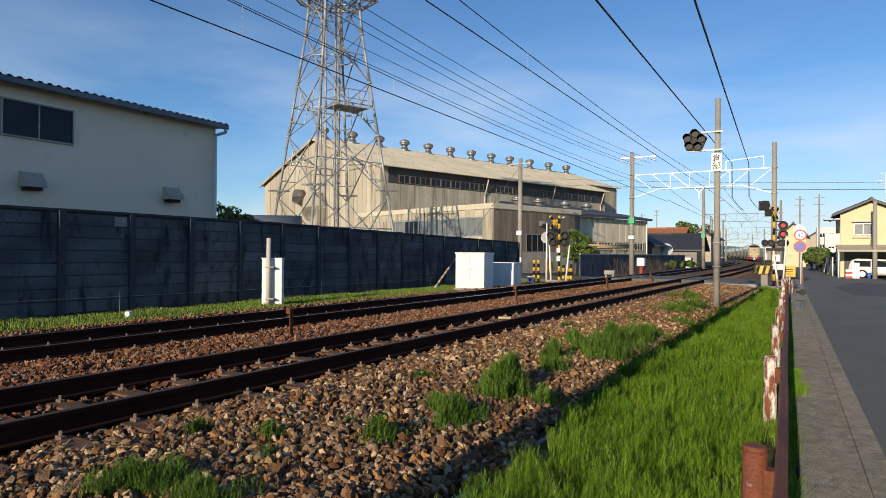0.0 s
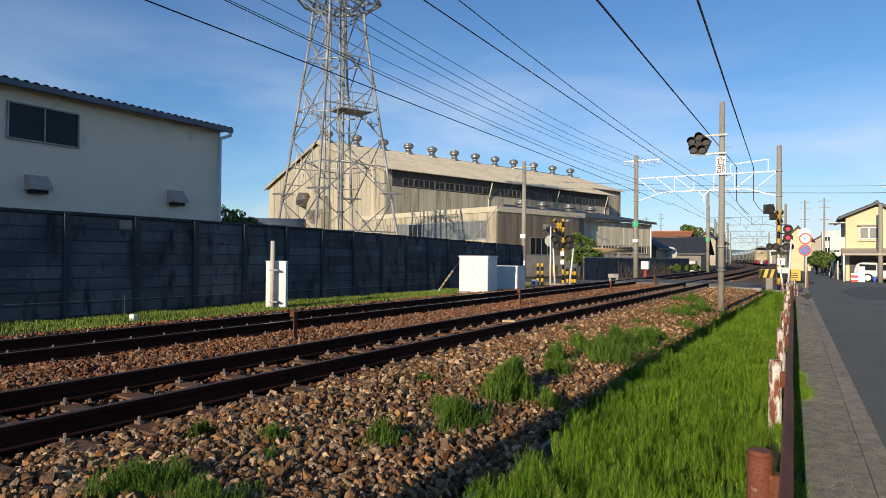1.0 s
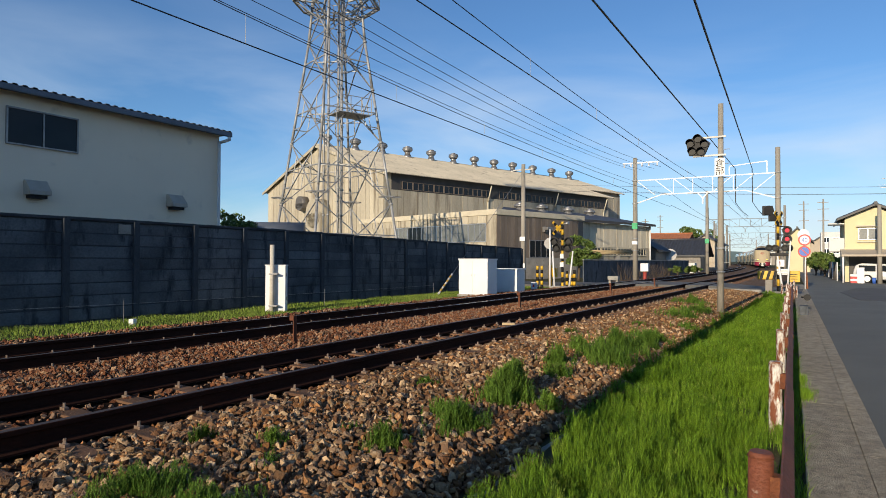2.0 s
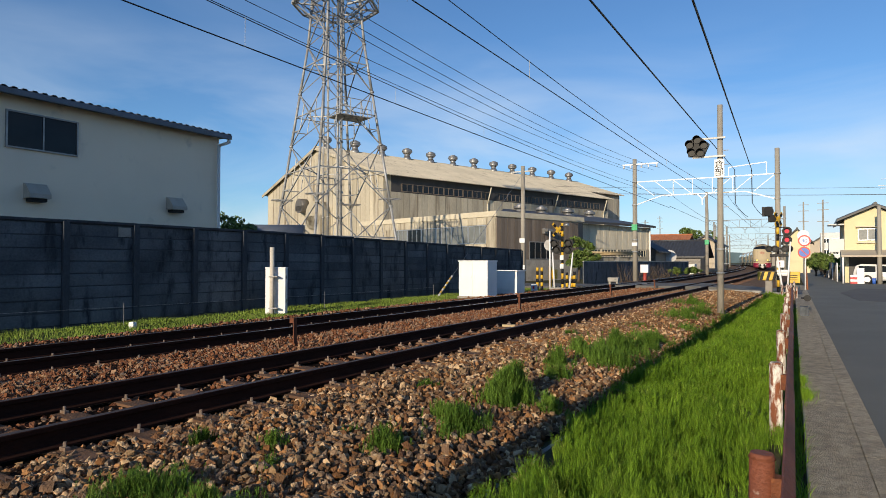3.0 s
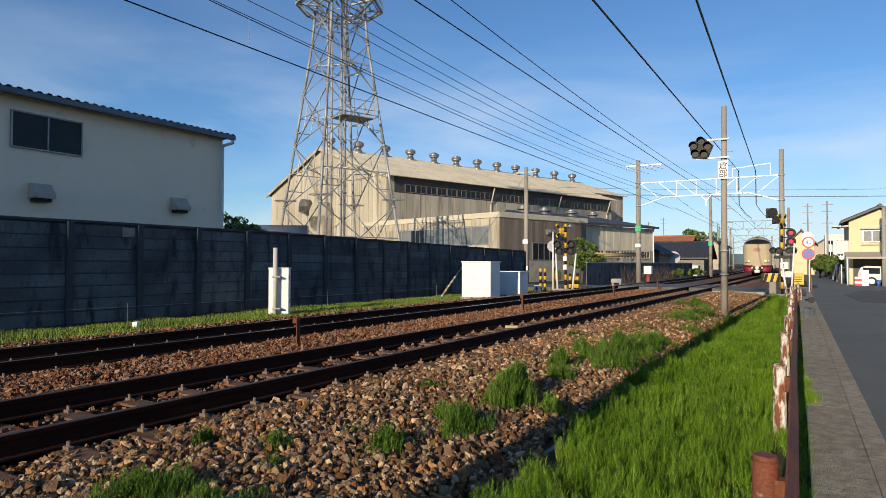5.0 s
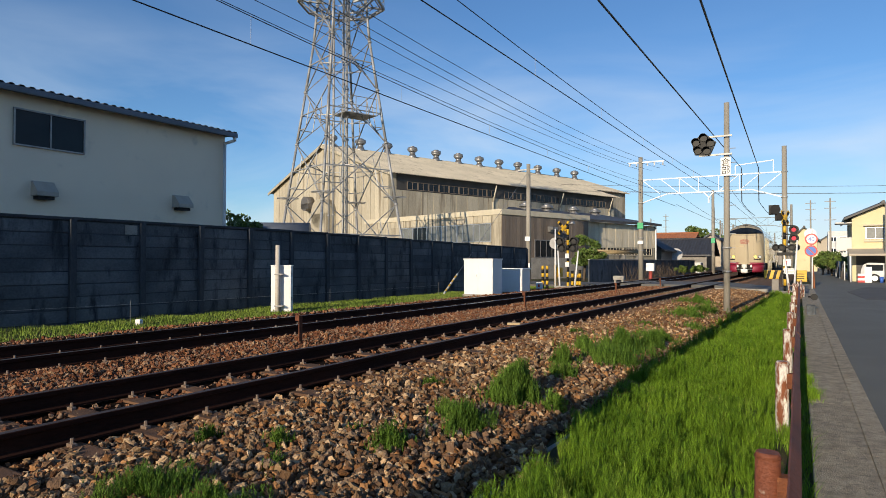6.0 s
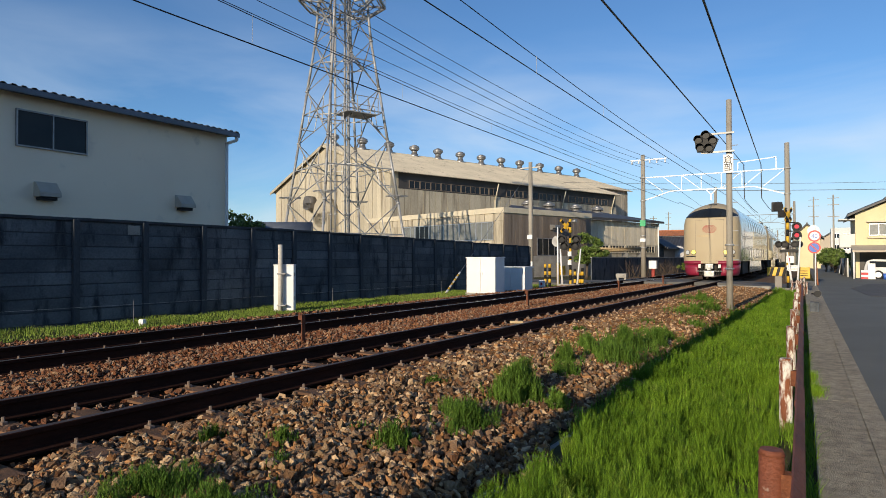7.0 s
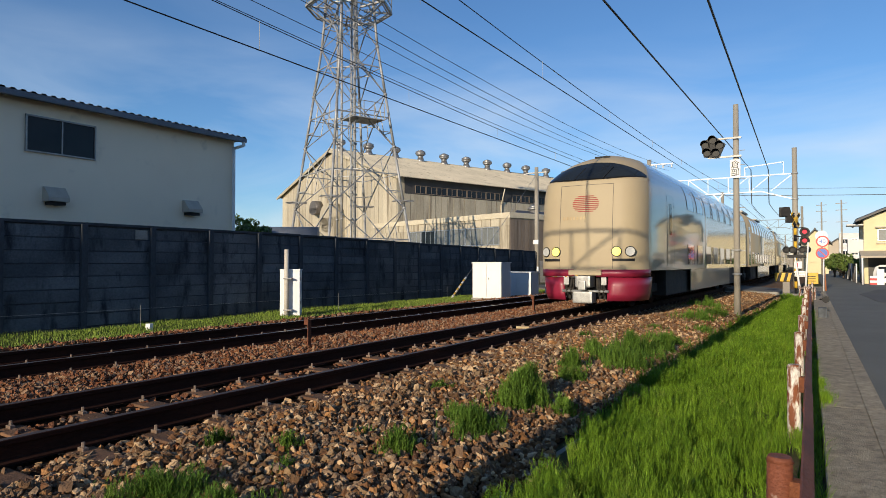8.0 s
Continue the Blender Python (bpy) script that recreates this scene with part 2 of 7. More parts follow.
M["train_red"] = mat("crimson_train_paint", (0.25, 0.014, 0.042), (0.21, 0.013, 0.035), 2, 0.45, 0, 0.0, 60, coat=0.2, grit=0.05)
M["train_roof"] = mat("grey_train_roof", (0.42, 0.39, 0.33), (0.34, 0.31, 0.27), 1.5, 0.5, 0, 0.05)
M["under"] = mat("dark_underframe", (0.022, 0.020, 0.018), (0.04, 0.034, 0.028), 5, 0.8, 0.1, 0.2)
M["steel"] = mat("grey_coupler_steel", (0.42, 0.42, 0.40), (0.30, 0.30, 0.29), 8, 0.45, 0.5, 0.1)
M["cable"] = mat("black_cable", (0.02, 0.022, 0.025), None, 5, 0.5)
M["wire"] = mat("dull_wire", (0.10, 0.10, 0.105), None, 5, 0.5, 0.5)
M["house"] = mat("yellow_house_render", (0.70, 0.61, 0.38), (0.66, 0.57, 0.35), 0.8, 0.85, 0, 0.1, 60)
M["tile_dark"] = mat("dark_roof_tiles", (0.05, 0.052, 0.058), (0.035, 0.036, 0.04), 2, 0.5, 0, 0.2, 20)
M["tile_orange"] = mat("orange_roof_tiles", (0.45, 0.17, 0.07), (0.36, 0.13, 0.055), 1.5, 0.7, 0, 0.2, 20)
M["render_white"] = mat("white_render", (0.68, 0.68, 0.66), (0.60, 0.60, 0.585), 0.5, 0.85, 0, 0.1, 50)
M["render_beige"] = mat("beige_render", (0.50, 0.43, 0.33), (0.44, 0.38, 0.30), 0.5, 0.85, 0, 0.1, 50)
M["cabinet"] = mat("white_cabinet_steel", (0.83, 0.83, 0.82), (0.78, 0.78, 0.77), 1.5, 0.4, 0, 0.03, 60, c=(0.62, 0.58, 0.52), spots=0.75, grit=0.05)
M["deck"] = mat("crossing_deck", (0.13, 0.125, 0.115), (0.10, 0.097, 0.09), 1, 0.9, 0, 0.4, 50, space="World")
M["carpaint"] = mat("white_car_paint", (0.82, 0.82, 0.82), (0.80, 0.80, 0.80), 1, 0.25, 0, 0, 50, coat=0.6, grit=0.05)
M["tyre"] = mat("tyre_rubber", (0.02, 0.02, 0.02), None, 5, 0.8)
M["hill"] = mat("far_haze_hill", (0.10, 0.15, 0.16), (0.08, 0.12, 0.13), 0.01, 0.95, 0, 0, 0.05)
M["bamboo"] = mat("stacked_poles", (0.52, 0.40, 0.22), (0.42, 0.31, 0.17), 4, 0.7, 0, 0.2)


# ---- mesh helpers ----
def box(bm, x0, x1, y0, y1, z0, z1, bevel=0.0, mi=0):
    r = bmesh.ops.create_cube(bm, size=1.0)
    vs = r["verts"]
    for v in vs:
        v.co = Vector(((x0 + x1) / 2 + v.co.x * (x1 - x0), (y0 + y1) / 2 + v.co.y * (y1 - y0), (z0 + z1) / 2 + v.co.z * (z1 - z0)))
    fs = {f for v in vs for f in v.link_faces}
    for f in fs:
        f.material_index = mi
    if bevel:
        es = list({e for v in vs for e in v.link_edges})
        bmesh.ops.bevel(bm, geom=es, offset=bevel, segments=2, affect="EDGES", profile=0.7)
    return vs


def rod(bm, a, b, r0, r1=None, n=8, mi=0, cap=True):
    a, b = Vector(a), Vector(b)
    d = b - a
    q = d.to_track_quat("Z", "Y").to_matrix()
    r1 = r0 if r1 is None else r1
    rings = []
    for p, r in ((a, r0), (b, r1)):
        rings.append([bm.verts.new(p + q @ Vector((r * math.cos(2 * math.pi * i / n), r * math.sin(2 * math.pi * i / n), 0))) for i in range(n)])
    for i in range(n):
        f = bm.faces.new((rings[0][i], rings[0][(i + 1) % n], rings[1][(i + 1) % n], rings[1][i]))
        f.smooth, f.material_index = n > 6, mi
    if cap:
        bm.faces.new(rings[0][::-1]).material_index = mi
        bm.faces.new(rings[1]).material_index = mi


def strut(bm, a, b, w=0.08, t=0.012):
    """An L-section steel angle from a to b."""
    a, b = Vector(a), Vector(b)
    q = (b - a).to_track_quat("Z", "Y").to_matrix()
    pr = [(0, 0), (w, 0), (w, t), (t, t), (t, w), (0, w)]
    rings = [[bm.verts.new(p + q @ Vector((x - w / 2, y - w / 2, 0))) for x, y in pr] for p in (a, b)]
    for i in range(6):
        bm.faces.new((rings[0][i], rings[0][(i + 1) % 6], rings[1][(i + 1) % 6], rings[1][i]))
    bm.faces.new(rings[0][::-1])
    bm.faces.new(rings[1])


def sweep(bm, path, profile, closed=True, mats=None):
    """Profile (x across, z up) along a level path of (x, y, z)."""
    rings = []
    for i, p in enumerate(path):
        a, b = Vector(path[max(0, i - 1)]), Vector(path[min(len(path) - 1, i + 1)])
        t = (b - a).normalized()
        s = Vector((t.y, -t.x, 0)).normalized()
        rings.append([bm.verts.new(Vector(p) + s * x + Vector((0, 0, z))) for x, z in profile])
    n = len(profile)
    for k in range(len(rings) - 1):
        for i in range(n if closed else n - 1):
            f = bm.faces.new((rings[k][i], rings[k][(i + 1) % n], rings[k + 1][(i + 1) % n], rings[k + 1][i]))
            if mats:
                f.material_index = mats[i]
    if closed:
        bm.faces.new(rings[0][::-1])
        bm.faces.new(rings[-1])


def disc(bm, c, normal, r, depth, n=20, mi=0):
    nrm = Vector(normal).normalized()
    rod(bm, Vector(c), Vector(c) + nrm * depth, r, r, n, mi)


def mesh_of(name, bm, materials, smooth=False):
    me = bpy.data.meshes.new(name)
    bmesh.ops.recalc_face_normals(bm, faces=bm.faces)
    bm.to_mesh(me)
    bm.free()
    for m in materials if isinstance(materials, (list, tuple)) else [materials]:
        me.materials.append(m)
    if smooth:
        for p in me.polygons:
            p.use_smooth = True
    return me


def part(name, bm, material, parent=None, label="", smooth=False, at=None):
    ob = new(name, mesh_of(name, bm, material, smooth))
    if parent:
        ob.parent = parent
    if at is not None:
        ob.matrix_basis = at
    return tagged(ob, label)


def thing(name, m, label, category, group="", kind=""):
    ob = new(name)
    ob.matrix_basis = m
    return tagged(ob, label, category, group, kind)


def raw(name, verts, faces, material, label="", category="", kind="stuff", smooth=False):
    me = bpy.data.meshes.new(name)
    nv, nf, k = len(verts), len(faces), faces.shape[1]
    me.vertices.add(nv)
    me.vertices.foreach_set("co", np.asarray(verts, dtype=np.float32).ravel())
    me.loops.add(nf * k)
    me.loops.foreach_set("vertex_index", faces.astype(np.int32).ravel())
    me.polygons.add(nf)
    me.polygons.foreach_set("loop_start", np.arange(0, nf * k, k, dtype=np.int32))
    me.update(calc_edges=True)
    me.polygons.foreach_set("use_smooth", np.full(nf, smooth))
    me.materials.append(material)
    return tagged(new(name, me), label, category, "", kind)


def B():
    return bmesh.new()


# ---- plan ----
RAIL_Z = 0.31


def track_x(y, offset=0.0):
    x = -5.6 + 0.011 * y - (max(0.0, y - 27.0) ** 2) / 2870.0
    return x + offset


FAR_TRACK = -3.65


def road_pt(x, y, z=0.0):
    """Road-wise place: x across from the guard rail's line, y along."""
    return (x - 0.0227 * y, y, z)


def ground_z(x):
    pts = [(-60, 0.0), (-14.6, 0.0), (-12.6, 0.0), (-11.2, 0.10), (-10.4, 0.10), (-9.95, 0.06), (-8.5, 0.06), (-8.1, 0.11), (-6.9, 0.11), (-6.5, 0.055), (-4.75, 0.055), (-4.3, 0.10), (-3.4, 0.05), (-2.6, -0.035), (-2.2, -0.11), (-2.0, -0.14), (-1.75, -0.14),
           (-0.75, -0.10), (-0.3, -0.06), (0.0, -0.05), (60, -0.05)]
    for (a, za), (b, zb) in zip(pts, pts[1:]):
        if x <= b:
            return za + (zb - za) * max(0.0, (x - a)) / (b - a)
    return 0.0


# ---- ground, track bed, road ----
def build_ground():
    xs = [-1500, -400, -120, -60, -30, -14.6, -12.6, -11.2, -8, -6.9, -4.3, -3.4, -2.6, -2.2, -2.0, -1.75, -0.75, -0.3, 0.0, 8, 40, 120, 400, 1500]
    ys = [-300, -60, -10] + [i * 3.0 for i in range(0, 80)] + [260, 320, 420, 600, 1000, 2500]
    bm = B()
    rows = []
    for y in ys:
        sh = track_x(min(y, 320)) + 5.6
        rows.append([bm.verts.new((x + (sh if -60 < x < -1.0 else 0), y, ground_z(x) - 0.02)) for x in xs])
    for r0, r1 in zip(rows, rows[1:]):
        for i in range(len(xs) - 1):
            bm.faces.new((r0[i], r0[i + 1], r1[i + 1], r1[i]))
    tagged(part("ground", bm, M["soil"]), "bare soil with moss and sparse weeds", "ground", kind="structure")
    # ballast bed under both tracks; the near part is blackened as shade between stones
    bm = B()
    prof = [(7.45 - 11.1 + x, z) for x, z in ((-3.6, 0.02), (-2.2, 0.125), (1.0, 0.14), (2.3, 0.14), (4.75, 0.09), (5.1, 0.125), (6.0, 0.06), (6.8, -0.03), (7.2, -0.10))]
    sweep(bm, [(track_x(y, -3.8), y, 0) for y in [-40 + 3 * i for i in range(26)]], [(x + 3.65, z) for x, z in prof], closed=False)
    far = B()
    sweep(far, [(track_x(y, -3.8), y, 0) for y in [35 + 3 * i for i in range(100)]], [(x + 3.65, z) for x, z in prof], closed=False)
    tagged(part("ballast_bed", far, M["far_bed"]), "brown crushed stone bed beyond the crossing", "track bed", kind="structure")
    tagged(part("ballast_bed", bm, M["bed"]), "near-black bed under the stones, its colour standing for shade in the gaps", "track bed", kind="structure")


def build_road():
    path = [road_pt(0, y) for y in (-30, 0, 20, 60, 110, 200)]
    bm = B()
    sweep(bm, path, [(0.66, -0.2), (0.66, 0.0), (3.0, 0.02), (5.6, 0.0), (5.6, -0.2)], closed=False)
    tagged(part("road", bm, M["asphalt"]), "grey worn asphalt lane beside the railway", "road", kind="structure")
    bm = B()
    box(bm, 5.4, 60, 26, 51, -0.2, -0.006)
    tagged(part("road", bm, M["asphalt"]), "grey asphalt side street joining the lane", "road", kind="structure")
    # flat dark shape standing in for a shadow cast over the lane
    bm = B()
    v = [(1.6, 30.0), (6.5, 27.5), (9.0, 40.5), (2.3, 44.0), (1.2, 37.0)]
    up, dn = [bm.verts.new((x, y, 0.026)) for x, y in v], [bm.verts.new((x, y, -0.05)) for x, y in v]
    bm.faces.new(up)
    for k in range(5):
        bm.faces.new((up[k], dn[k], dn[(k + 1) % 5], up[(k + 1) % 5]))
    tagged(part("road_shadow", bm, M["patch"]), "darker asphalt shape painted as a shadow on the lane", "road", kind="structure")
    edge = thing("verge_edging", Matrix(), "low broken concrete edging between ballast and grass", "edging", kind="structure")
    for i in range(15):
        bm = B()
        y0 = 2.2 + 2.0 * i
        box(bm, -0.045, 0.045, 0.01, 1.97, -0.2, 0.0, 0.012)
        part("edging_block", bm, M["concrete"], edge, at=pose(-2.08 - 0.004 * y0 + random.uniform(-0.03, 0.03), y0, -0.135 + random.uniform(-0.02, 0.01), random.uniform(-0.4, 0.4), random.uniform(-3, 3), random.uniform(-0.8, 0.8)))
    gut = thing("gutter", Matrix(), "worn concrete gutter blocks along the lane edge", "gutter", kind="structure")
    slab, kerb = B(), B()
    box(slab, 0.075, 0.481, 0.001, 1.998, -0.18, 0.012, 0.002)
    box(kerb, 0.484, 0.655, 0.001, 1.998, -0.18, 0.018, 0.006)
    ms, mk = mesh_of("gutter_slab", slab, M["gutter"]), mesh_of("gutter_kerb", kerb, M["gutter"])
    for i in range(-2, 24):
        for nm, me in (("gutter_slab", ms), ("gutter_kerb", mk)):
            o = new(nm, me)
            o.parent = gut
            o.matrix_basis = pose(*road_pt(0, i * 2.0, random.uniform(-0.0012, 0.0012)), 0, 0, 1.3)


# ---- tracks ----
def build_track(offset, label):
    t = thing("railway_track", Matrix(), label, "railway track", "tracks", "structure")
    ys = [-24 + 2.0 * i for i in range(150)]
    prof = [(-0.063, -0.153), (0.063, -0.153), (0.063, -0.14), (0.012, -0.125), (0.009, -0.045), (0.033, -0.033), (0.033, -0.004), (0.028, 0.0),
            (-0.028, 0.0), (-0.033, -0.004), (-0.033, -0.033), (-0.009, -0.045), (-0.012, -0.125), (-0.063, -0.14)]
    mi = [0] * 14
    mi[7] = 1
    prof = [(x * 1.14, z * 1.137) for x, z in prof]
    for side in (-0.566, 0.566):
        bm = B()
        cant = 0.022 if side < 0 else 0.0
        sweep(bm, [(track_x(y, offset + side), y, RAIL_Z + cant) for y in ys], prof, mats=mi)
        part("rail", bm, [M["rail"], M["worn_top" if offset else "railtop"]], t)
    sl, cl = B(), B()
    box(sl, -1.1, 1.1, -0.11, 0.11, -0.18, -0.012, 0.015)
    msl = mesh_of("sleeper", sl, M["sleeper"])
    box(cl, -0.04, 0.04, -0.022, 0.022, -0.02, 0.014, 0.006)
    rod(cl, (0, 0, 0.012), (0, 0, 0.052), 0.014, 0.013, 6)
    mcl = mesh_of("rail_clip", cl, M["clip"])
    y, k = -4.0, 0
    while y < 62:
        if not 34.2 < y < 40.4:
            s = new("sleeper", msl)
            s.parent = t
            s.matrix_basis = pose(track_x(y, offset), y, RAIL_Z - 0.163, 0, 0.9, random.uniform(-0.6, 0.6))
            if y < 46:
                for side in (-0.566, 0.566):
                    for q in (-0.11, 0.11):
                        c = new("rail_clip", mcl)
                        c.parent = s
                        c.matrix_basis = pose(side + q, 0, 0)
        y += 0.61
    return t


def build_crossing():
    d = thing("level_crossing_deck", Matrix(), "worn concrete level crossing deck between the rails", "crossing deck", kind="structure")
    y0, y1 = 34.6, 40.0
    for off in (0.0, FAR_TRACK):
        c = track_x(37, off)
        for a, b in ((c - 0.45, c + 0.45),):
            for k in range(3):
                bm = B()
                box(bm, a, b, y0 + k * 1.8 + 0.01, y0 + k * 1.8 + 1.79, 0.06, RAIL_Z - 0.012, 0.015)
                part("deck_panel", bm, M["deck"], d)
    c, f = track_x(37), track_x(37, FAR_TRACK)
    for a, b in ((f + 0.66, c - 0.66),):
        bm = B()
        box(bm, a, b, y0, y1, -0.05, RAIL_Z - 0.02, 0.02)
        part("deck_panel", bm, M["deck"], d)
    for pts in (((c + 0.66, RAIL_Z - 0.02), (-2.2, 0.11), (-0.3, 0.004)), ((f - 0.66, RAIL_Z - 0.02), (-12.0, 0.15), (-30, 0.02))):
        bm = B()
        lo = [[bm.verts.new((x, y, z)) for x, z in pts] for y in (y0, y1)]
        bt = [[bm.verts.new((x, y, -0.3)) for x, z in pts] for y in (y0, y1)]
        for i in range(2):
            bm.faces.new((lo[0][i], lo[0][i + 1], lo[1][i + 1], lo[1][i]))
            for k in (0, 1):
                bm.faces.new((lo[k][i], lo[k][i + 1], bt[k][i + 1], bt[k][i]))
        part("ramp", bm, M["deck"], d)
    # pale concrete edge beam beside the crossing approach
    bm = B()
    box(bm, c + 0.7, -1.3, y0 - 0.14, y0 - 0.004, -0.1, 0.15, 0.01)
    part("edge_beam", bm, M["concrete"], d)


# ---- panel wall ----
WALL_X = -15.2


def build_wall():
    w = thing("wall_panel_fence", Matrix(), "dark stained precast concrete panel wall with slotted posts", "wall", kind="structure")
    pb, bb = B(), B()
    box(pb, -0.09, 0.09, -0.075, 0.075, -0.3, 2.50, 0.012)
    mp = mesh_of("wall_post", pb, M["wall_post"])
    box(bb, -0.034, 0.034, -0.82, 0.82, 0.012, 0.288, 0.014)
    mb = mesh_of("wall_panel", bb, M["wall"])
    kb = B()
    box(kb, -0.018, 0.018, -0.89, 0.89, -0.3, 2.48)
    mk = mesh_of("wall_core", kb, M["wall_post"])
    cp = B()
    box(cp, -0.08, 0.08, -0.897, 0.897, 0, 0.07, 0.012)
    mc = mesh_of("coping", cp, M["wall_post"])
    light = B()
    box(light, -0.004, 0.004, -0.17, 0.17, -0.12, 0.12, 0.003)
    for k in range(-9, 16):
        y = 8.34 + 1.8 * k
        dz = 0.0 if y < 14 else -0.0125 * (y - 14)
        o = new("wall_post", mp)
        o.parent = w
        o.matrix_basis = pose(WALL_X + 0.02, y, dz, random.uniform(-0.4, 0.4), random.uniform(-0.4, 0.4), 0)
        if k == 15:
            break
        o = new("wall_core", mk)
        o.parent = w
        o.matrix_basis = pose(WALL_X - 0.005, y + 0.9, dz)
        for i in range(8):
            o = new("wall_panel", mb)
            o.parent = w
            o.matrix_basis = pose(WALL_X + random.uniform(-0.010, 0.010), y + 0.9, 0.06 + dz + 0.3 * i, random.uniform(-0.25, 0.25), random.uniform(-1.2, 1.2), 0)
        o = new("coping", mc)
        o.parent = w
        o.matrix_basis = pose(WALL_X, y + 0.9, 2.475 + dz + random.uniform(-0.006, 0.006))
    part("patch", light, M["concrete"], w, "pale repair patch", at=pose(WALL_X + 0.046, 9.82, 2.30))


# ---- left house ----
def window_unit(parent, w, h, panes=2, frame=M["alu"], d=0.06, at=Matrix(), glass=M["glass_dark"], fw=0.05):
    """A sliding window: local x across, y out of the wall towards -y, z up from its sill."""
    wf = B()
    box(wf, 0, w, -d, 0.02, 0, fw, 0.004)
    box(wf, 0, w, -d, 0.02, h - fw, h, 0.004)
    box(wf, 0, fw, -d, 0.02, fw, h - fw)
    box(wf, w - fw, w, -d, 0.02, fw, h - fw)
    for i in range(1, panes):
        x = w * i / panes
        box(wf, x - fw * 0.45, x + fw * 0.45, -d * 0.8, 0.02, fw, h - fw)
    o = part("window", wf, frame, parent, at=at)
    for i in range(panes):
        g = B()
        box(g, w * i / panes + fw * 0.3, w * (i + 1) / panes - fw * 0.3, -d * 0.35, -d * 0.15, fw * 0.5, h - fw * 0.5)
        part("pane", g, glass, o)
    return o


def build_warehouse():
    X = -19.0
    h = thing("warehouse", pose(X, 16.0, 0), "cream rendered two-storey warehouse with grey steel roof", "building")
    bm = B()
    box(bm, -12, 0, -30, 0, -0.2, 6.16)
    part("wall", bm, M["cream_wall"], h)
    # low-pitched folded-steel roof, ribs running away from the eave
    bm = B()
    ys = [-30.5 + 0.26 * i for i in range(122)]
    prof = []
    for y in ys:
        prof += [(y, 0.0), (y + 0.09, 0.0), (y + 0.12, 0.08), (y + 0.21, 0.08)]
    prof = [p for p in prof if p[0] < 0.24]
    top = [[bm.verts.new((xx, y, 6.235 + zz * 0.55 + (0.45 if xx < 0 else 0))) for y, zz in prof] for xx in (0.47, -12.5)]
    for i in range(len(prof) - 1):
        bm.faces.new((top[0][i], top[0][i + 1], top[1][i + 1], top[1][i]))
    part("roof", bm, M["roof_blue"], h)
    bm = B()
    box(bm, 0.34, 0.46, -30.5, 0.22, 6.07, 6.235, 0.02)
    box(bm, -12.5, 0.34, -30.45, 0.20, 6.15, 6.23)
    part("gutter", bm, M["roof_blue"], h, "grey-blue box gutter")
    bm = B()
    rod(bm, (0.40, 0.12, 6.08), (0.40, 0.12, 5.94), 0.06, n=12)
    rod(bm, (0.40, 0.12, 5.96), (0.14, -0.10, 5.84), 0.055, n=12)
    rod(bm, (0.12, -0.10, 5.88), (0.12, -0.10, 0.0), 0.06, n=12)
    part("downpipe", bm, M["render_white"], h)
    for y in (-7.2, -13.2):
        window_unit(h, 1.97, 1.04, at=pose(0.004, y, 4.69, 0, 0, 90), frame=M["zinc"], fw=0.045)
    for y in (-6.72, -2.2, -11.4):
        bm = B()
        pr = [(0.0, 0.0), (0.0, 0.42), (0.10, 0.42), (0.36, 0.12), (0.36, 0.0)]
        a = [[bm.verts.new((xx, yy, zz)) for xx, zz in pr] for yy in (0, 0.58)]
        for i in range(5):
            bm.faces.new((a[0][i], a[0][(i + 1) % 5], a[1][(i + 1) % 5], a[1][i]))
        bm.faces.new(a[0])
        bm.faces.new(a[1][::-1])
        hood = part("vent_hood", bm, M["hood"], h, at=pose(0, y, 3.33))
        # black block hung under the hood stands for its shaded underside
        bm = B()
        box(bm, 0.02, 0.30, 0.06, 0.50, -0.10, -0.003, 0.01)
        part("hood_shade_block", bm, M["black"], hood)


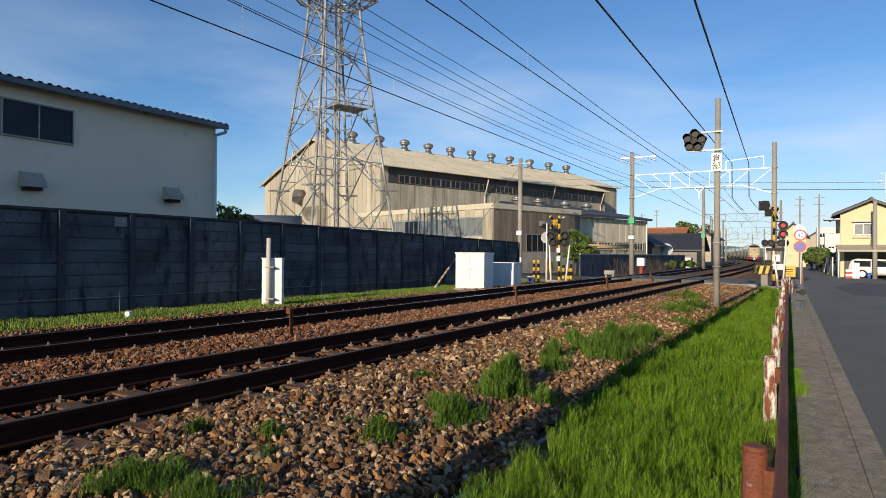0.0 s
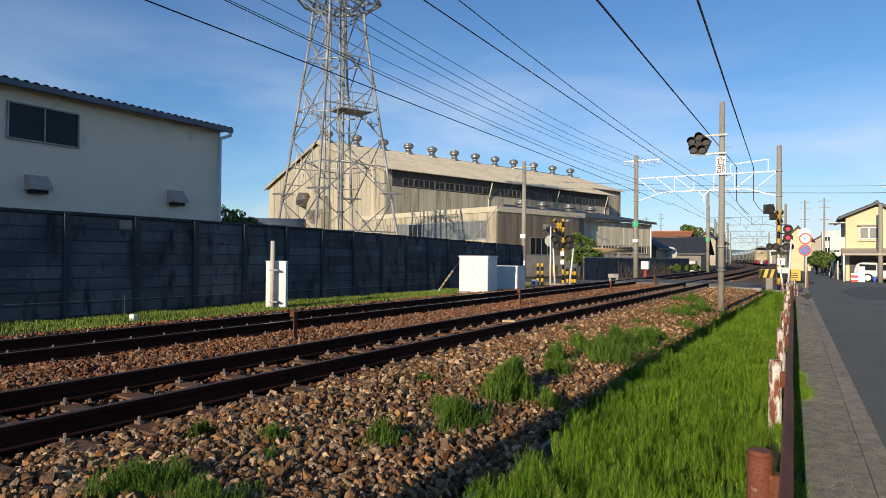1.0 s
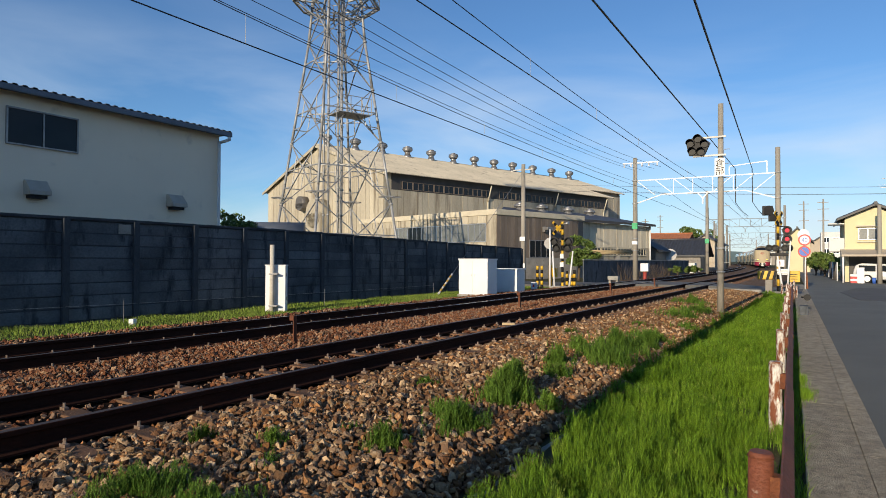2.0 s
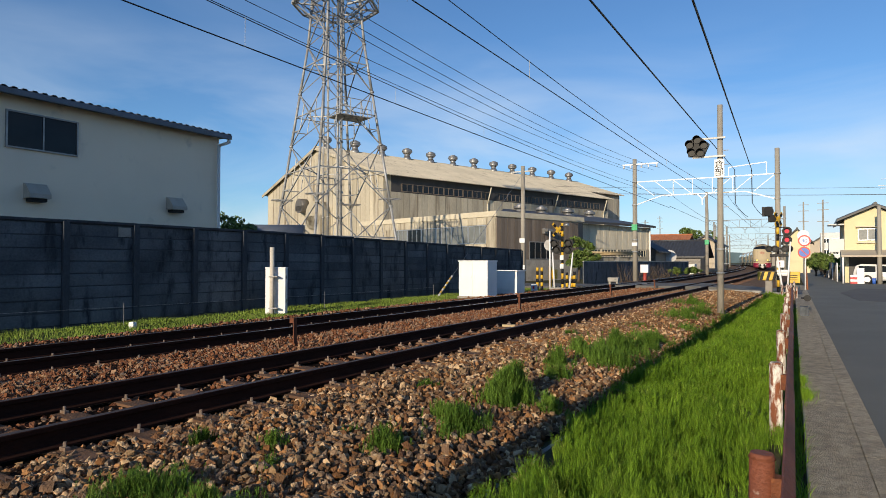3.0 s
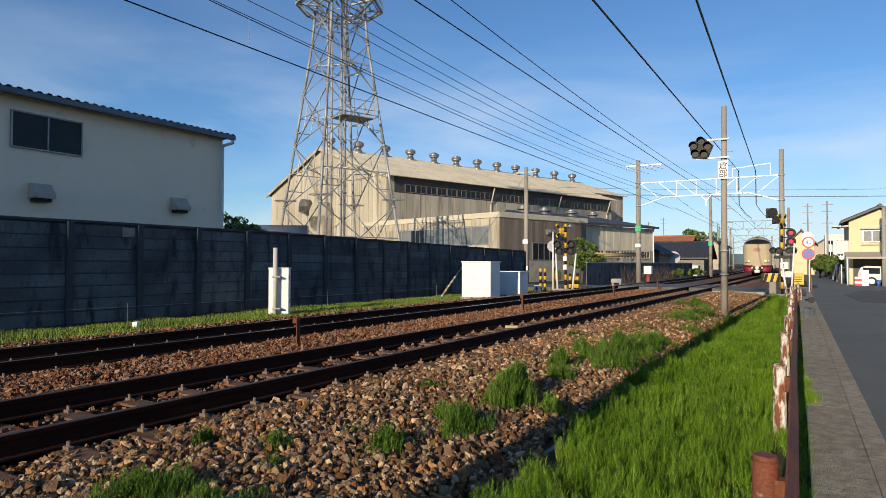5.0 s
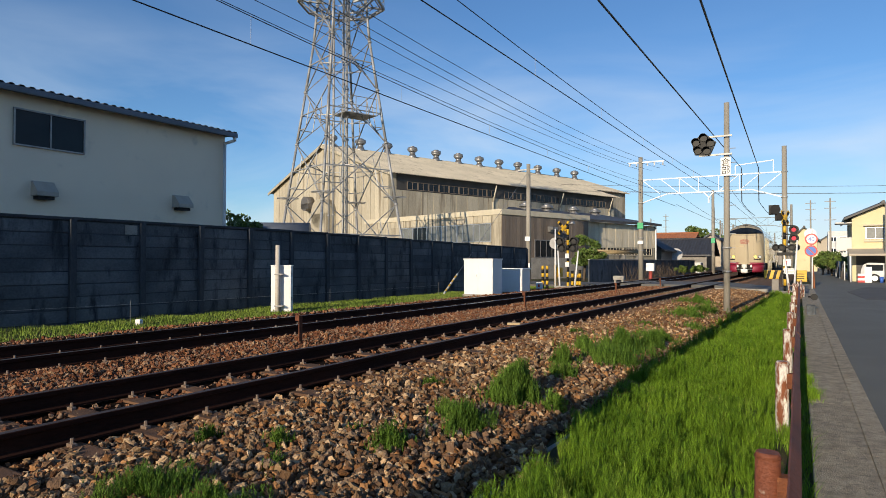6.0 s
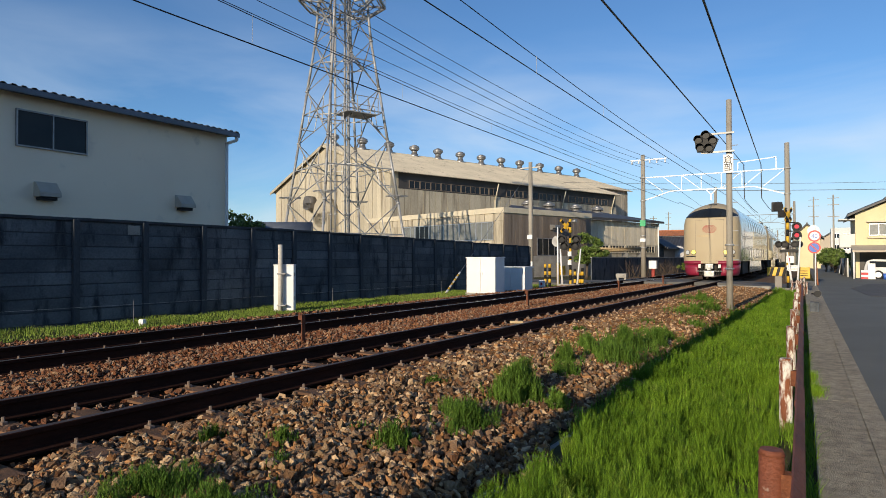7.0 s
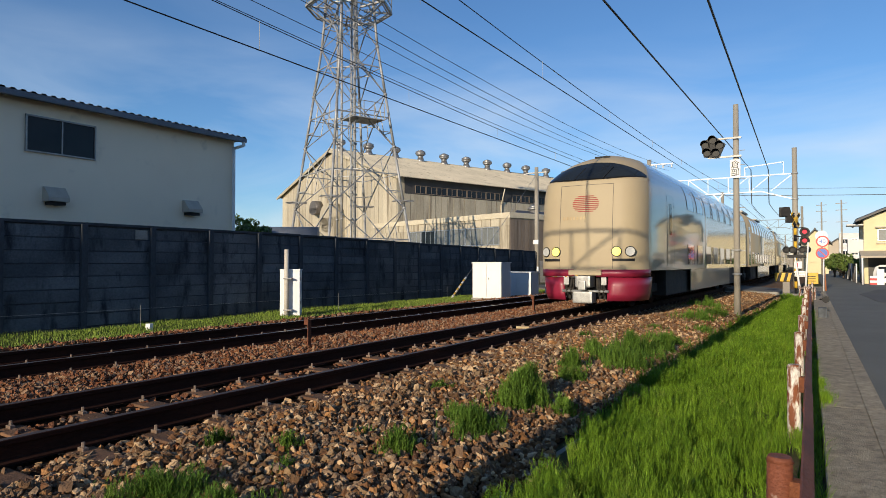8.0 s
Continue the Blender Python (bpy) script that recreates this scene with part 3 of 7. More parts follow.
# ---- lattice tower ----
def build_tower():
    c = Vector((-28.85, 34.4, 0))
    t = thing("lattice_tower", Matrix.Translation(c) @ pose(0, 0, 0, 0, 0, -22), "galvanised steel lattice communications tower with platforms", "tower")

    def half(z):
        return 3.45 - 0.1196 * z if z < 18 else 1.297 - 0.03 * (z - 18)
    nodes = [0.6, 5.4, 9.7, 13.4, 16.8, 19.6, 22.2]
    cs = [(-1, -1), (1, -1), (1, 1), (-1, 1)]

    def corner(s, z):
        return Vector((s[0] * half(z), s[1] * half(z), z))
    for s in cs:
        bm = B()
        zz = [-0.2] + nodes[1:]
        for a, b in zip(zz, zz[1:]):
            rod(bm, corner(s, a), corner(s, b), 0.095, 0.085, 10)
        for z in nodes[1:]:
            rod(bm, corner(s, z - 0.06), corner(s, z + 0.06), 0.14, n=10)
        part("leg", bm, M["tower_steel"], t)
    for k in range(4):
        p, q = cs[k], cs[(k + 1) % 4]
        for a, b in zip(nodes, nodes[1:]):
            h0, h1 = half(a), half(b)
            zc = a + (b - a) * h0 / (h0 + h1)
            mid = (corner(p, zc) + corner(q, zc)) / 2
            for u, v in ((p, q), (q, p)):
                bm = B()
                strut(bm, corner(u, a), corner(v, b), 0.066, 0.018)
                part("diagonal", bm, M["tower_steel"], t)
            bm = B()
            strut(bm, corner(p, zc), corner(q, zc), 0.07, 0.018)
            part("girt", bm, M["tower_steel"], t)
            if a < 12:
                for u in (p, q):
                    low = corner(u, a).lerp(mid, 0.5)
                    for far in (corner(u, (a + zc) / 2), corner(u, zc).lerp(mid, 0.5)):
                        bm = B()
                        strut(bm, far, low, 0.06, 0.015)
                        part("sub_bracing", bm, M["tower_steel"], t)
                    bm = B()
                    strut(bm, corner(u, zc).lerp(mid, 0.5), corner(u, b).lerp(mid, 0.5), 0.06, 0.015)
                    part("sub_bracing", bm, M["tower_steel"], t)
    for z in (7.95, 11.45, 15.1):
        bm = B()
        for k in range(4):
            m0, m1 = (corner(cs[k], z) + corner(cs[(k + 1) % 4], z)) / 2, (corner(cs[(k + 1) % 4], z) + corner(cs[(k + 2) % 4], z)) / 2
            strut(bm, m0, m1, 0.07, 0.015)
        part("plan_bracing", bm, M["tower_steel"], t)
    bm = B()
    for x in (-0.22, 0.22):
        rod(bm, (x + 0.45, 0.0, 0), (x + 0.45, 0.0, 22), 0.04, n=6)
    for i in range(54):
        rod(bm, (0.23, 0.0, 0.4 * i + 0.2), (0.67, 0.0, 0.4 * i + 0.2), 0.018, n=5)
    for i in range(14):
        for s in range(6):
            a0, a1 = math.pi * s / 5 - 0.3, math.pi * (s + 1) / 5 - 0.3
            rod(bm, (0.45 + 0.36 * math.cos(a0), 0.36 * math.sin(a0), 3 + 1.3 * i), (0.45 + 0.36 * math.cos(a1), 0.36 * math.sin(a1), 3 + 1.3 * i), 0.015, n=4, cap=False)
    part("caged_ladder", bm, M["tower_steel"], t)
    for x, y, r in ((-0.1, 0.5, 0.10), (0.9, -0.3, 0.07), (-0.75, -0.55, 0.07), (-0.35, -0.45, 0.05), (0.15, -0.65, 0.06)):
        bm = B()
        rod(bm, (x, y, 0), (x, y, 22), r, n=8)
        for i in range(12):
            rod(bm, (x, y, 1.8 * i + 1), (x, y, 1.8 * i + 1.12), r * 1.6, n=8)
        part("cable_duct", bm, M["tower_steel"], t)
    z, h = 11.35, half(11.35)
    bm = B()
    box(bm, h - 1.2, h + 0.55, -1.1, 1.3, z, z + 0.06)
    part("rest_platform", bm, M["tower_steel"], t)
    for xx, yy in ((h + 0.55, -1.1), (h + 0.55, -0.3), (h + 0.55, 0.5), (h + 0.55, 1.3), (h - 1.2, -1.1)):
        bm = B()
        rod(bm, (xx, yy, z), (xx, yy, z + 1.15), 0.03, n=6)
        part("platform_post", bm, M["tower_steel"], t)
    for zz in (0.55, 1.15):
        for p, q in (((h + 0.55, -1.1), (h + 0.55, 1.3)), ((h - 1.2, -1.1), (h + 0.55, -1.1))):
            bm = B()
            rod(bm, (*p, z + zz), (*q, z + zz), 0.025, n=6)
            part("platform_rail", bm, M["tower_steel"], t)
    z, w = 19.55, 3.0
    bm = B()
    for a in range(8):
        a0, a1 = a * math.pi / 4 + 0.39, (a + 1) * math.pi / 4 + 0.39
        p0, p1 = Vector((math.cos(a0), math.sin(a0), 0)) * w, Vector((math.cos(a1), math.sin(a1), 0)) * w
        up = Vector((0, 0, z))
        strut(bm, p0 + up, p1 + up, 0.16, 0.03)
        strut(bm, p0 * 0.35 + up, p0 + up, 0.12, 0.02)
        strut(bm, p0 * 0.43 + up + Vector((0, 0, -1.1)), p0 + up, 0.10, 0.02)
        strut(bm, p0 + up, p0 + up + Vector((0, 0, 1.1)), 0.06)
        for q in (0.55, 0.75, 0.92):
            strut(bm, p0 * q + up, p1 * q + up, 0.07, 0.02)
        for zz in (0.55, 1.1):
            strut(bm, p0 + up + Vector((0, 0, zz)), p1 + up + Vector((0, 0, zz)), 0.05)
    part("wide_platform", bm, M["tower_steel"], t)
    for s in cs:
        bm = B()
        p = corner(s, 5.9)
        for d in ((1, 0), (0, 1)):
            rod(bm, p - Vector((*d, 0)) * 0.8, p + Vector((*d, 0)) * 0.8, 0.035, n=6)
        for k in range(8):
            a0, a1 = math.pi * k / 4, math.pi * (k + 1) / 4
            rod(bm, p + Vector((math.cos(a0), math.sin(a0), 0)) * 0.8, p + Vector((math.cos(a1), math.sin(a1), 0)) * 0.8, 0.02, n=5)
        part("climbing_guard", bm, M["tower_steel"], t)


# ---- factory ----
FAC = Matrix.Translation((-36.70, 51.13, 0)) @ pose(0, 0, 0, 0, 0, -18.7)
EAVE, RIDGE, FW, FL = 10.40, 14.56, 25.6, 48.0
MAIN = 38.2  # the far bay steps back behind this


def cladding(parent, name, material, a, b, z0, z1, pitch=0.9, proud=0.05):
    """Upright cladding boards from a to b (plan points), each a part."""
    a, b = Vector((*a, 0)), Vector((*b, 0))
    d = b - a
    n = max(1, int(d.length / pitch))
    s = Vector((d.y, -d.x, 0)).normalized()
    for i in range(n):
        bm = B()
        p, q = a + d * ((i + 0.03) / n), a + d * ((i + 0.97) / n)
        za, zb = (z1(i / n), z1((i + 1) / n)) if callable(z1) else (z1, z1)
        o = s * (proud + 0.01 * (i % 2))
        v = [bm.verts.new(p + o + Vector((0, 0, z0))), bm.verts.new(q + o + Vector((0, 0, z0))), bm.verts.new(q + o + Vector((0, 0, zb))), bm.verts.new(p + o + Vector((0, 0, za)))]
        w = [bm.verts.new(p + Vector((0, 0, z0))), bm.verts.new(q + Vector((0, 0, z0))), bm.verts.new(q + Vector((0, 0, zb))), bm.verts.new(p + Vector((0, 0, za)))]
        bm.faces.new(v)
        for k in range(4):
            bm.faces.new((v[k], w[k], w[(k + 1) % 4], v[(k + 1) % 4]))
        part(name, bm, material, parent)


def build_factory():
    f = thing("factory", FAC, "weathered beige factory hall with corrugated cement roof", "factory")
    hw = FW / 2
    back = -4.6
    z_back = EAVE + (RIDGE - EAVE) * -back / hw
    for y0, y1, xr, zr in ((0, MAIN, 0.0, EAVE), (MAIN + 0.01, FL, back, z_back)):
        bm = B()
        pr = [(xr, 0), (xr, zr), (-hw, RIDGE), (-FW, EAVE), (-FW, 0)]
        a = [[bm.verts.new((x, y, z)) for x, z in pr] for y in (y0, y1)]
        for i in range(5):
            if i not in (1, 2):
                bm.faces.new((a[0][i], a[0][(i + 1) % 5], a[1][(i + 1) % 5], a[1][i]))
        bm.faces.new(a[0])
        bm.faces.new(a[1][::-1])
        part("core", bm, M["sheet"], f)
    cladding(f, "cladding_sheet", M["sheet"], (back, MAIN + 0.3), (back, FL), 0, z_back - 0.3, 0.8)
    window_unit(f, 2.6, 1.0, 4, at=pose(back + 0.07, MAIN + 3.0, 8.4, 0, 0, 90), frame=M["sheet_dark"], d=0.06, fw=0.06)
    # gable and side cladding
    cladding(f, "cladding_sheet", M["sheet"], (-FW, 0), (0, 0), 0, lambda u: EAVE + (RIDGE - EAVE) * (1 - abs(2 * u - 1)) - 0.05, 0.8)
    cladding(f, "cladding_sheet", M["sheet"], (0, 0), (0, MAIN), 0, 8.6, 0.8)
    # dark strip painted as the eave's shade, behind the clerestory windows
    bm = B()
    box(bm, 0.0, 0.05, 0.9, MAIN - 0.2, 8.61, EAVE - 0.05)
    part("band", bm, M["roof_dark"], f, "dark strip under the eave standing for its shade")
    for i in range(24):
        if i in (9, 17):
            continue
        y = 2.2 + i * 1.42
        window_unit(f, 1.36, 0.82, 2, at=pose(0.056, y, 8.7, 0, 0, 90), frame=M["sheet_dark"], d=0.06, fw=0.05)
    # corrugated roof, two slopes
    slope = (RIDGE + 0.37 - EAVE) / (hw + 0.8)
    for x_e, y0, y1 in ((0.8, -0.5, MAIN + 0.5), (back + 0.6, MAIN + 0.5, FL + 0.5), (-FW - 0.8, -0.5, FL + 0.5)):
        bm = B()
        n = int((y1 - y0) * 5.3)
        z_e = RIDGE + 0.12 - slope * abs(x_e + hw)
        rows = [[], []]
        for i in range(n + 1):
            y = y0 + (y1 - y0) * i / n
            w = 0.05 * (1 if i % 2 else -1)
            rows[0].append(bm.verts.new((x_e, y, z_e + w)))
            rows[1].append(bm.verts.new((-hw, y, RIDGE + 0.12 + w)))
        for i in range(n):
            bm.faces.new((rows[0][i], rows[0][i + 1], rows[1][i + 1], rows[1][i]))
        o = part("roof", bm, M["roof_sheet"], f)
        so = o.modifiers.new("thick", "SOLIDIFY")
        so.thickness = 0.05
    bm = B()
    rod(bm, (-hw, -0.5, RIDGE + 0.12), (-hw, FL + 0.5, RIDGE + 0.12), 0.16, n=8)
    part("ridge_cap", bm, M["roof_sheet"], f)
    for s in (-1, 1):
        bm = B()
        x_e = 0.8 if s == 1 else -FW - 0.8
        v = [bm.verts.new(p) for p in ((-hw, -0.52, RIDGE + 0.16), (x_e, -0.52, EAVE - 0.2), (x_e, -0.52, EAVE - 0.5), (-hw, -0.52, RIDGE - 0.2))]
        w = [bm.verts.new(p.co + Vector((0, 0.08, 0))) for p in v]
        bm.faces.new(v)
        bm.faces.new(w[::-1])
        for k in range(4):
            bm.faces.new((v[k], w[k], w[(k + 1) % 4], v[(k + 1) % 4]))
        part("bargeboard", bm, M["sheet"], f)
    # turbine ventilators along the ridge
    for i in range(12):
        bm = B()
        y = 1.0 + i * 3.95 + max(0, i - 8) * 0.55
        z = RIDGE + 0.1
        rod(bm, (-hw, y, z - 0.2), (-hw, y, z + 0.35), 0.62, 0.42, 12)
        rod(bm, (-hw, y, z + 0.35), (-hw, y, z + 0.7), 0.36, n=12)
        rod(bm, (-hw, y, z + 0.7), (-hw, y, z + 0.95), 0.45, 0.68, 12)
        rod(bm, (-hw, y, z + 0.95), (-hw, y, z + 1.25), 0.68, 0.62, 12)
        rod(bm, (-hw, y, z + 1.25), (-hw, y, z + 1.45), 0.6, 0.2, 12)
        part("roof_ventilator", bm, M["zinc"], f)
    # hood, round duct and window on the gable
    bm = B()
    rod(bm, (-15.6, -0.05, 8.1), (-15.6, -1.0, 8.1), 0.85, 0.85, 16)
    box(bm, -16.45, -14.75, -1.0, -0.05, 7.5, 8.1)
    part("vent_hood", bm, M["vent"], f)
    bm = B()
    rod(bm, (-11.6, -0.05, 6.7), (-11.6, -1.4, 6.7), 1.65, 1.65, 24)
    box(bm, -13.25, -9.95, -1.4, -0.05, 0.0, 6.7)
    part("porch", bm, M["sheet"], f, "arched sheet-clad porch")
    for y in (14.5, 26.5, 37.0):
        bm = B()
        rod(bm, (0.7, y, EAVE - 0.4), (0.12, y, 8.2), 0.07, n=8)
        rod(bm, (0.12, y, 8.2), (0.12, y, 0), 0.08, n=8)
        part("downpipe", bm, M["fascia"], f)


ANX = Matrix.Translation((-21.55, 45.25, 0)) @ pose(0, 0, 0, 0, 0, -18)


def build_annex():
    a = thing("annex", ANX, "low factory annex with pale fascia and brown board side", "building")
    W, L, H = 18.9, 11.4, 5.60
    bm = B()
    box(bm, -W, 0, 0, L, -0.2, H - 0.55)
    part("core", bm, M["sheet"], a)
    cladding(a, "cladding_sheet", M["sheet"], (-W, 0), (0, 0), 4.56, H - 0.45, 1.0)
    cladding(a, "cladding_sheet", M["sheet"], (-W, 0), (0, 0), -0.2, 3.0, 1.0)
    cladding(a, "cladding_sheet", M["sheet"], (-1.0, 0), (0, 0), 3.0, 4.55, 1.0)
    cladding(a, "cladding_sheet", M["sheet"], (-W, 0), (-13.3, 0), 3.0, 4.55, 1.0)
    cladding(a, "board", M["sheet_dark"], (0, 0), (0, L), 1.75, H - 0.5, 0.42, 0.04)
    bm = B()
    box(bm, -W - 0.1, 0.14, -0.14, -0.01, H - 0.44, H, 0.02)
    box(bm, 0.01, 0.14, -0.009, L + 0.1, H - 0.44, H, 0.02)
    box(bm, -W, 0.0, 0.0, L, H - 0.55, H - 0.3)
    part("fascia", bm, M["fascia"], a)
    for i in range(6):
        window_unit(a, 2.0, 1.5, 3, at=pose(-13.2 + i * 2.02, -0.01, 3.02), frame=M["alu"], d=0.07, fw=0.07, glass=M["glass_dark" if i == 1 else "glass_pale"])
    window_unit(a, 3.0, 1.5, 4, at=pose(0.05, 3.9, 1.76, 0, 0, 90), frame=M["zinc"], d=0.06, fw=0.07)
    bm = B()
    box(bm, 0.005, 0.10, 0.2, L, -0.3, 1.745, 0.01)
    part("plinth", bm, M["concrete"], a)
    bm = B()
    box(bm, 0.05, 0.35, 5.6, 6.0, 3.95, 4.4, 0.05)
    box(bm, 0.35, 0.75, 5.45, 6.15, 4.1, 4.35, 0.05)
    part("flood_lamp", bm, M["zinc"], a)
    # lean-to hall behind it
    h = thing("rear_hall", Matrix.Translation((-18.86, 56.8, 0)) @ pose(0, 0, 0, 0, 0, -18), "beige clad hall with a low dark steel roof", "building")
    bm = B()
    box(bm, -16, 0, 0.3, 12.7, -0.2, 5.05)
    v = [(-1.2, -8.8, 5.05), (-7.4, -1.5, 5.05), (-7.4, -1.5, 6.70), (-1.2, -8.8, 5.60)]
    bm.faces.new([bm.verts.new(q) for q in v])
    part("core", bm, M["sheet"], h)
    cladding(h, "cladding_sheet", M["sheet_pale"], (0, 0.3), (0, 12.7), 2.85, 5.15, 0.55)
    bm = B()
    v = [(0.6, 0.1, 5.36), (0.6, 13.1, 5.36), (-7.6, 13.1, 6.87), (-7.6, -1.7, 6.87), (-0.8, -9.6, 5.62), (-0.8, 0.1, 5.62)]
    up = [bm.verts.new(p) for p in v]
    dn = [bm.verts.new((x, y, z - 0.22)) for x, y, z in v]
    bm.faces.new(up)
    bm.faces.new(dn[::-1])
    for k in range(6):
        bm.faces.new((up[k], dn[k], dn[(k + 1) % 6], up[(k + 1) % 6]))
    part("roof", bm, M["roof_dark"], h)
    for y in (-1.0, 2.3, 6.7, 10.6):
        bm = B()
        z = 6.42
        rod(bm, (-6.0, y, z - 0.5), (-6.0, y, z + 0.40), 0.42, n=12)
        rod(bm, (-6.0, y, z - 0.05), (-6.0, y, z + 0.10), 0.62, 0.62, 14)
        rod(bm, (-6.0, y, z + 0.40), (-6.0, y, z + 0.62), 0.62, 0.60, 14)
        rod(bm, (-6.0, y, z + 0.62), (-6.0, y, z + 0.92), 0.55, 0.12, 14)
        part("roof_ventilator", bm, M["zinc"], h)
    for i in range(4):
        window_unit(h, 2.6, 0.80, 5, at=pose(0.02, 1.2 + i * 2.75, 2.02, 0, 0, 90), frame=M["fascia"], d=0.08, fw=0.09)
    bm = B()
    rod(bm, (0.2, 12.6, 5.2), (0.2, 12.6, 0), 0.08, n=8)
    part("downpipe", bm, M["white"], h)


# ---- poles and gantries ----
def pole(name, x, y, z0, z1, r0, r1, label, cat="pole", lean=0.0):
    t = thing(name, pose(x, y, z0, 0, lean, 0), label, cat)
    bm = B()
    rod(bm, (0, 0, -0.5), (0, 0, z1 - z0), r0, r1, 20)
    part("shaft", bm, M["pole"], t)
    return t


def truss(t, xl, xr, z_top, z_bot, y=0.0, steel=M["gantry"]):
    """Portal beam between two poles, in the thing's space."""
    n = 7
    dx = (xr - xl)
    bm = B()
    strut(bm, (xl, y, z_top), (xr, y, z_top), 0.075, 0.02)
    part("top_chord", bm, steel, t)
    bm = B()
    a, b = xl + dx * 0.2, xr - dx * 0.2
    strut(bm, (a, y, z_bot), (b, y, z_bot), 0.075, 0.02)
    part("bottom_chord", bm, steel, t)
    bm = B()
    strut(bm, (xl, y, z_bot - 0.6), (a, y, z_bot), 0.075, 0.02)
    strut(bm, (xr, y, z_bot - 0.6), (b, y, z_bot), 0.075, 0.02)
    part("knee_brace", bm, steel, t)
    for i in range(1, n):
        x = xl + dx * i / n
        bm = B()
        if a - 0.3 <= x <= b + 0.3:
            strut(bm, (x, y, z_bot), (x, y, z_top), 0.05, 0.015)
        x2 = xl + dx * (i - 1) / n
        if x < xl + dx / 2 + 0.1:
            strut(bm, (x2, y, z_top), (x, y, z_bot), 0.045, 0.015)
        else:
            strut(bm, (xl + dx * (i + 1) / n, y, z_top), (x, y, z_bot), 0.045, 0.015)
        part("web_member", bm, steel, t)
    m = (xl + xr) / 2
    bm = B()
    strut(bm, (m - 0.35, y, z_bot), (m, y, z_bot - 0.4), 0.07, 0.02)
    strut(bm, (m + 0.35, y, z_bot), (m, y, z_bot - 0.4), 0.07, 0.02)
    strut(bm, (m, y, z_bot - 0.35), (m, y, z_bot - 0.8), 0.10, 0.03)
    part("drop_bracket", bm, steel, t)


def build_gantry(y, xl, xr, top, z_top, z_bot, label, steel=M["gantry"]):
    t = thing("catenary_gantry", pose(0, y, 0), label, "gantry", "catenary gantries")
    for x in (xl, xr):
        bm = B()
        rod(bm, (x, 0, -0.4), (x, 0, top), 0.19, 0.15, 20)
        part("pole", bm, M["pole"], t)
        for zz in (z_top, z_bot - 0.6, 2.3, 3.2):
            bm = B()
            rod(bm, (x, 0, zz - 0.04), (x, 0, zz + 0.04), 0.205, n=16)
            part("band", bm, M["galv"], t)
    truss(t, xl + 0.1, xr - 0.1, z_top, z_bot, 0.0, steel)
    return t


